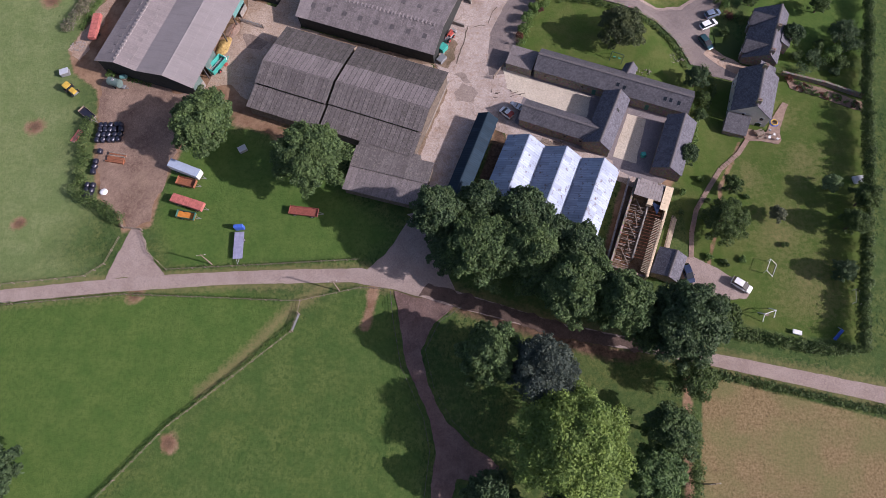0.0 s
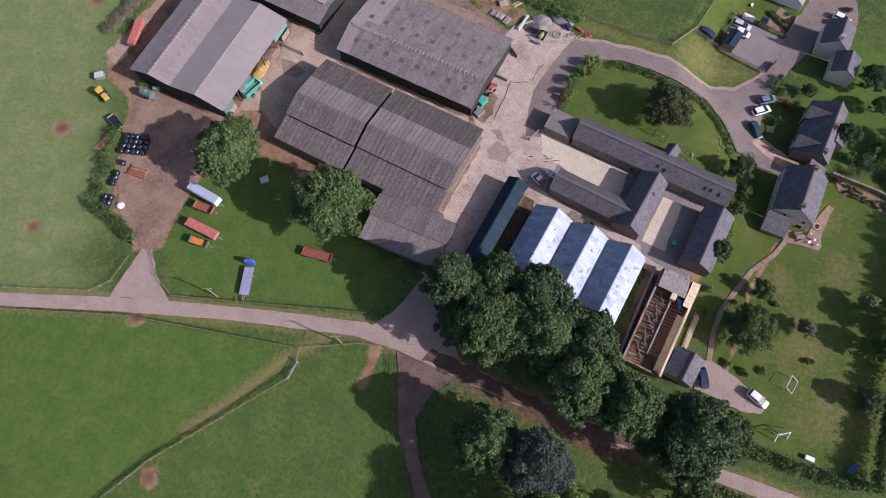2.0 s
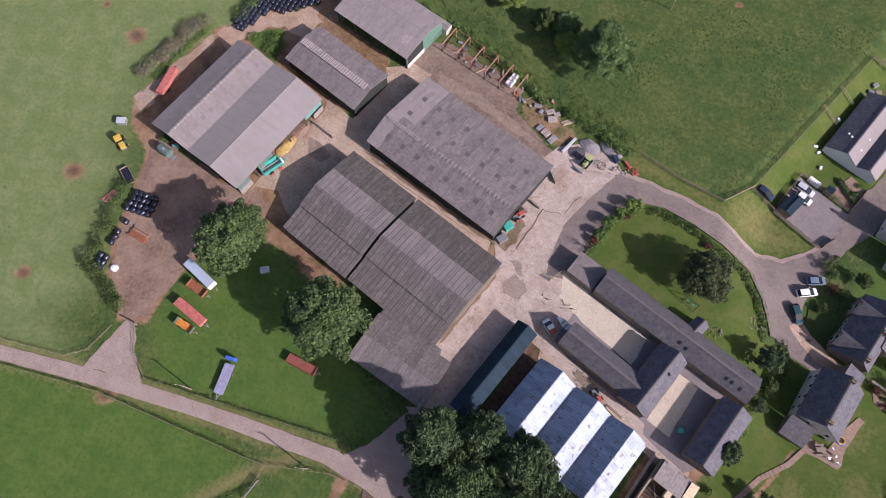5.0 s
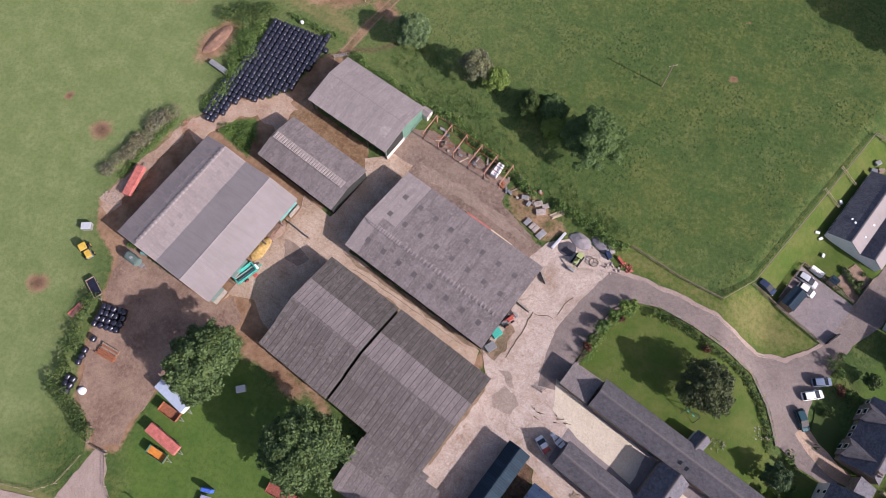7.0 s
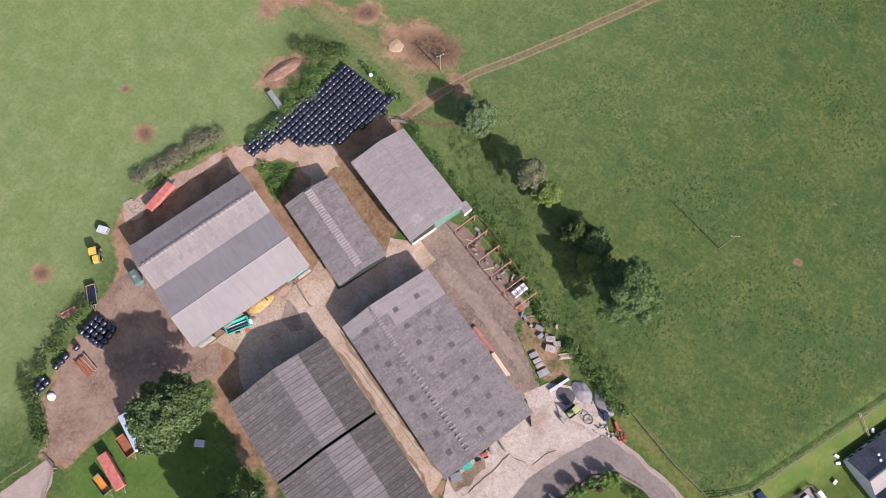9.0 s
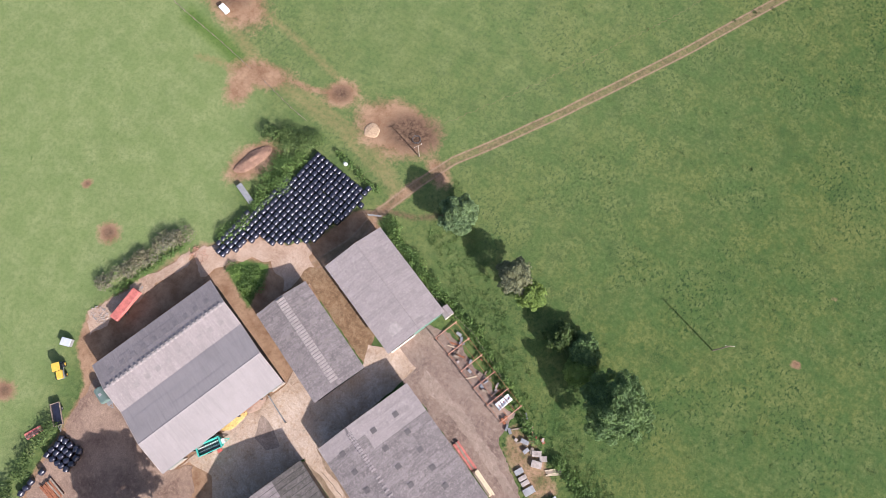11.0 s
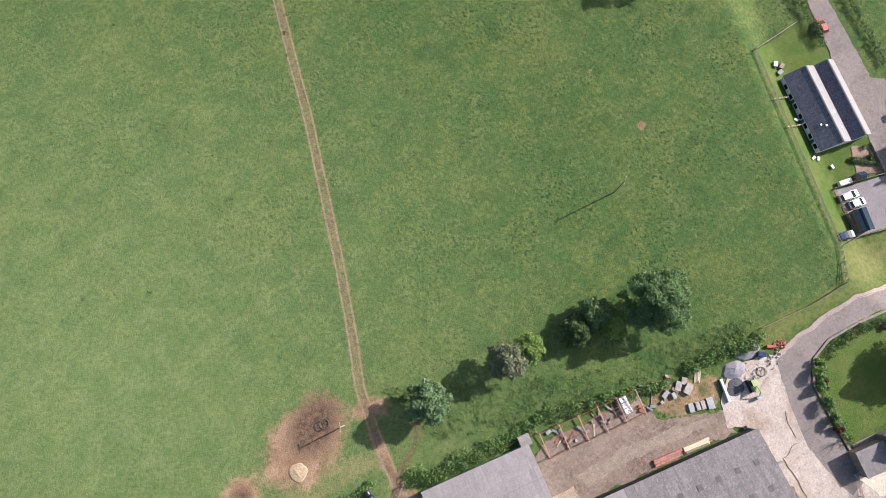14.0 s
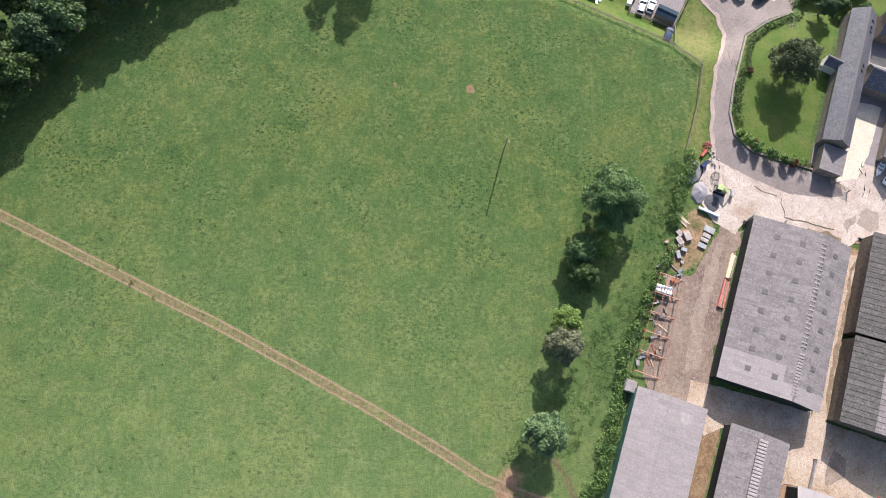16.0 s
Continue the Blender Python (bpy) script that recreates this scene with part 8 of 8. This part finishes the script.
play = thing("garden_swing", "teal metal garden swing on the front lawn", "swing", (32.3, 92.6, 0), -22)
for a, b in (((-1.4, -1, 0), (-1.4, 0, 2.0)), ((-1.4, 1, 0), (-1.4, 0, 2.0)), ((1.4, -1, 0), (1.4, 0, 2.0)), ((1.4, 1, 0), (1.4, 0, 2.0)), ((-1.4, 0, 2.0), (1.4, 0, 2.0))):
    bm = bmesh.new()
    beam(bm, a, b, 0.10)
    part("leg" if a[2] == 0 else "crossbar", bm, M["dark_teal"], play)
for x in (-0.6, 0.6):
    part("seat", bevel_box((x - 0.25, -0.12, 0.5), (x + 0.25, 0.12, 0.55), 0.02, 1), M["teal"], play)
table = thing("patio_table", "dark patio table with benches", "table", (62.2, 73.4, ground_z(62.2, 73.4) + 0.12), 20)
part("tabletop", bevel_box((-0.9, -0.45, 0.7), (0.9, 0.45, 0.76), 0.02, 1), M["wood"], table)
for x in (-0.8, 0.8):
    part("leg", bevel_box((x - 0.05, -0.35, 0.0), (x + 0.05, 0.35, 0.7), 0.01, 1), M["wood"], table)
for y in (-0.9, 0.9):
    part("bench", bevel_box((-0.9, y - 0.18, 0.38), (0.9, y + 0.18, 0.45), 0.02, 1), M["wood"], table)
for i, (x, y) in enumerate(((64.0, 72.4), (65.2, 73.2), (64.5, 74.4), (65.6, 72.0))):
    ch = thing("garden_chair", "white garden chair on the patio", "chair", (x, y, ground_z(x, y) + 0.12), i * 70, "patio chairs")
    part("seat", bevel_box((-0.25, -0.25, 0.40), (0.25, 0.25, 0.45), 0.02, 1), M["white"], ch)
    part("backrest", bevel_box((-0.25, 0.21, 0.45), (0.25, 0.26, 0.9), 0.02, 1), M["white"], ch)
    for sx in (-0.2, 0.2):
        for sy in (-0.2, 0.2):
            part("leg", bevel_box((sx - 0.02, sy - 0.02, 0), (sx + 0.02, sy + 0.02, 0.4), 0.005, 1), M["white"], ch)
for i, (x, y) in enumerate(((51.5, 139.1), (52.6, 138.2), (53.9, 134.8), (55.3, 147.7))):
    crate("garden_bench", "white garden bench on the terrace lawn", x, y, i * 40, (0.9, 0.5, 0.4), "white", "bench")
pool = thing("paddling_pool", "round blue and yellow paddling pool", "paddling pool", (66.0, 76.6, ground_z(66.0, 76.6) + 0.12), 0)
for rr, zz, mt, nm in ((0.85, 0.10, "blue", "ring"), (0.68, 0.28, "yellow", "upper_ring")):
    part(nm, hoop(rr, zz, 0.13), M[mt], pool)
for k in range(46):
    f = k / 45
    pts = [(59.3, 72.0), (56.9, 68.6), (52.1, 64.2), (48.9, 59.5), (45.9, 54.7), (44.4, 49.8), (43.7, 44.6)]
    s = f * 6
    i = min(5, int(s))
    x, y = (pts[i][j] + (pts[i + 1][j] - pts[i][j]) * (s - i) for j in (0, 1))
    o = part("paving_stone", bevel_box((-0.50, -0.36, -0.02), (0.50, 0.36, 0.06), 0.03, 1), M["sandstone"])
    o.matrix_basis = pose(x, y, ground_z(x, y), 0, 0, math.degrees(math.atan2(pts[i + 1][1] - pts[i][1], pts[i + 1][0] - pts[i][0])) + 90 + 7 * math.sin(k * 2.7))
    tagged(o, "brown stone paving slab of the garden path", "paving stone", "garden path slabs")
for i, (x, y, r0, h0, leaf) in enumerate(((47.5, 61.6, 0.9, 0.9, "weed"), (48.4, 56.4, 0.8, 0.8, "hedge"), (55.4, 53.6, 1.0, 1.0, "hedge"), (56.5, 57.5, 0.7, 0.7, "weed"), (54.0, 50.2, 1.1, 0.9, "weed"), (62.4, 46.6, 0.9, 0.7, "hedge"),
                                          (50.0, 43.0, 1.0, 0.8, "hedge"), (53.6, 43.8, 0.9, 0.7, "weed"), (47.2, 44.2, 0.8, 0.8, "weed"), (66.5, 91.0, 1.3, 1.4, "flower"), (71.6, 88.8, 1.2, 1.2, "flower"), (74.5, 90.8, 1.8, 2.0, "dark_leaf"),
                                          (78.5, 92.5, 1.8, 2.2, "dark_leaf"), (43.5, 58.5, 0.9, 1.1, "weed"), (42.6, 54.0, 0.8, 1.0, "hedge"), (15.6, 106.6, 0.8, 0.8, "flower"), (33.0, 105.8, 0.9, 0.8, "flower"), (58.5, 111.5, 1.6, 1.8, "hedge"),
                                          (60.4, 110.3, 1.4, 1.6, "weed"), (60.5, 107.0, 1.3, 1.4, "flower"), (62.8, 106.6, 1.6, 1.6, "weed"), (59.6, 113.5, 1.2, 1.5, "hedge"), (76.5, 135.6, 1.3, 1.0, "flower"), (62.0, 130.6, 1.0, 1.0, "hedge"))):
    shrub("garden_shrub", "low green garden shrub" if leaf != "flower" else "dark red garden shrub", x, y, r0, h0, leaf, 300 + i, 420)
veg = [(71.0, 89.2), (79.4, 86.0), (86.6, 82.2), (85.6, 79.6), (78.6, 83.2), (71.4, 86.4)]
slab("garden_bed", veg, M["earth"], "earth bed full of mixed flowers", 0.05, 0.2, category="flower bed")
r = random.Random(8)
for i in range(70):
    f, s = r.random(), r.random()
    shrub("bedding_plant", "mixed bedding plant in the earth bed", 71.4 + f * 14.2, 87.8 - f * 6.8 + (s - 0.5) * 2.2, 0.4, 0.5, r.choice(("weed", "flower", "grey_leaf", "hedge")), 400 + i, 90, 0.12, "plant")
for i, (x, y, r0, h0) in enumerate(((73.9, 95.0, 1.8, 2.0), (77.4, 94.2, 2.1, 2.6), (81.2, 94.2, 2.3, 3.2), (83.8, 92.4, 2.0, 2.4), (86.0, 96.4, 2.6, 4.0), (88.0, 100.4, 2.2, 3.4), (79.6, 97.0, 1.7, 2.6), (82.0, 90.2, 1.3, 1.6))):
    shrub("border_shrub", "dense dark green shrub in the garden border", x, y, r0, h0, ("hedge", "dark_leaf", "weed")[i % 3], 700 + i, 1100, 0.2)
shrub("box_hedge", "square clipped hedge by the drive", 58.6, 101.8, 1.6, 1.4, "hedge", 500, 900)
lawn_patch = [(56.5, 102.0), (60.5, 103.2), (62.4, 97.5), (60.0, 91.8), (56.6, 94.5)]
# The lawn's shade is put into this darker green.
slab("lawn_strip", lawn_patch, leaves("shade_darkened_lawn", (0.05, 0.085, 0.02), 0.2), "lawn before the stone house, coloured dark for its shade", 0.06, 0.2, category="lawn")

# ---------------- weeds and tufts in the pasture ----------------
def tufts(label, n, where, size, seed, leaf="tuft", name="grass_tufts"):
    """Clumps of coarse grass and weeds, scattered in drifts."""
    rg = np.random.default_rng(seed)
    lobes = []
    while len(lobes) < n:
        x, y = rg.uniform(where[0], where[2]), rg.uniform(where[1], where[3])
        if noise.noise((x * 0.045, y * 0.045, seed)) + 0.5 * noise.noise((x * 0.2, y * 0.2, seed)) < rg.uniform(-0.9, 0.5):
            continue
        if not keep_clear(x, y):
            continue
        s = size * rg.uniform(0.4, 1.3)
        lobes.append((x, y, -0.02, s, s * 0.55))
    me = leaf_mesh(name, lobes, n * 10, 0.10, M[leaf], seed, 0.05)
    return tagged(new(name, me), label, "grass", kind="stuff")


PASTURE = [(-54, 172), (-45, 190), (-33, 212), (-12, 252), (2, 280), (40, 240), (55, 200), (56, 165), (36, 122), (24, 121), (2, 128), (-20, 137), (-38, 143), (-55, 150), (-52, 165)]
NORTH = [(-58, 176), (-48, 192), (-36, 214), (-15, 254), (-4, 280), (-60, 285), (-130, 240), (-138, 182), (-104, 168), (-80, 175)]
WEST = [(-138, 172), (-104, 152), (-90, 130), (-100, 108), (-104, 88), (-94, 62), (-92, 42), (-138, 40)]


def keep_clear(x, y):
    return in_poly(x, y, PASTURE) or in_poly(x, y, NORTH) or in_poly(x, y, WEST)


tufts("dark weeds and coarse tufts scattered through the pasture", 900, (-55, 122, 58, 282), 0.42, 4, "hedge")
tufts("coarse grass tufts in the north pasture", 700, (-138, 168, -4, 285), 0.42, 5, "hedge")
tufts("coarse grass tufts in the west pasture", 90, (-138, 40, -88, 172), 0.26, 6)
PASTURE, NORTH, WEST = [(-36, 141), (-50, 150), (-52, 165), (-20, 140), (2, 131), (14, 125), (8, 122), (-10, 129)], [(0, 0), (0, 0.1), (0.1, 0)], [(0, 0), (0, 0.1), (0.1, 0)]
tufts("rank grass and nettles between hedge and yard", 1500, (-55, 120, 16, 166), 0.5, 7)
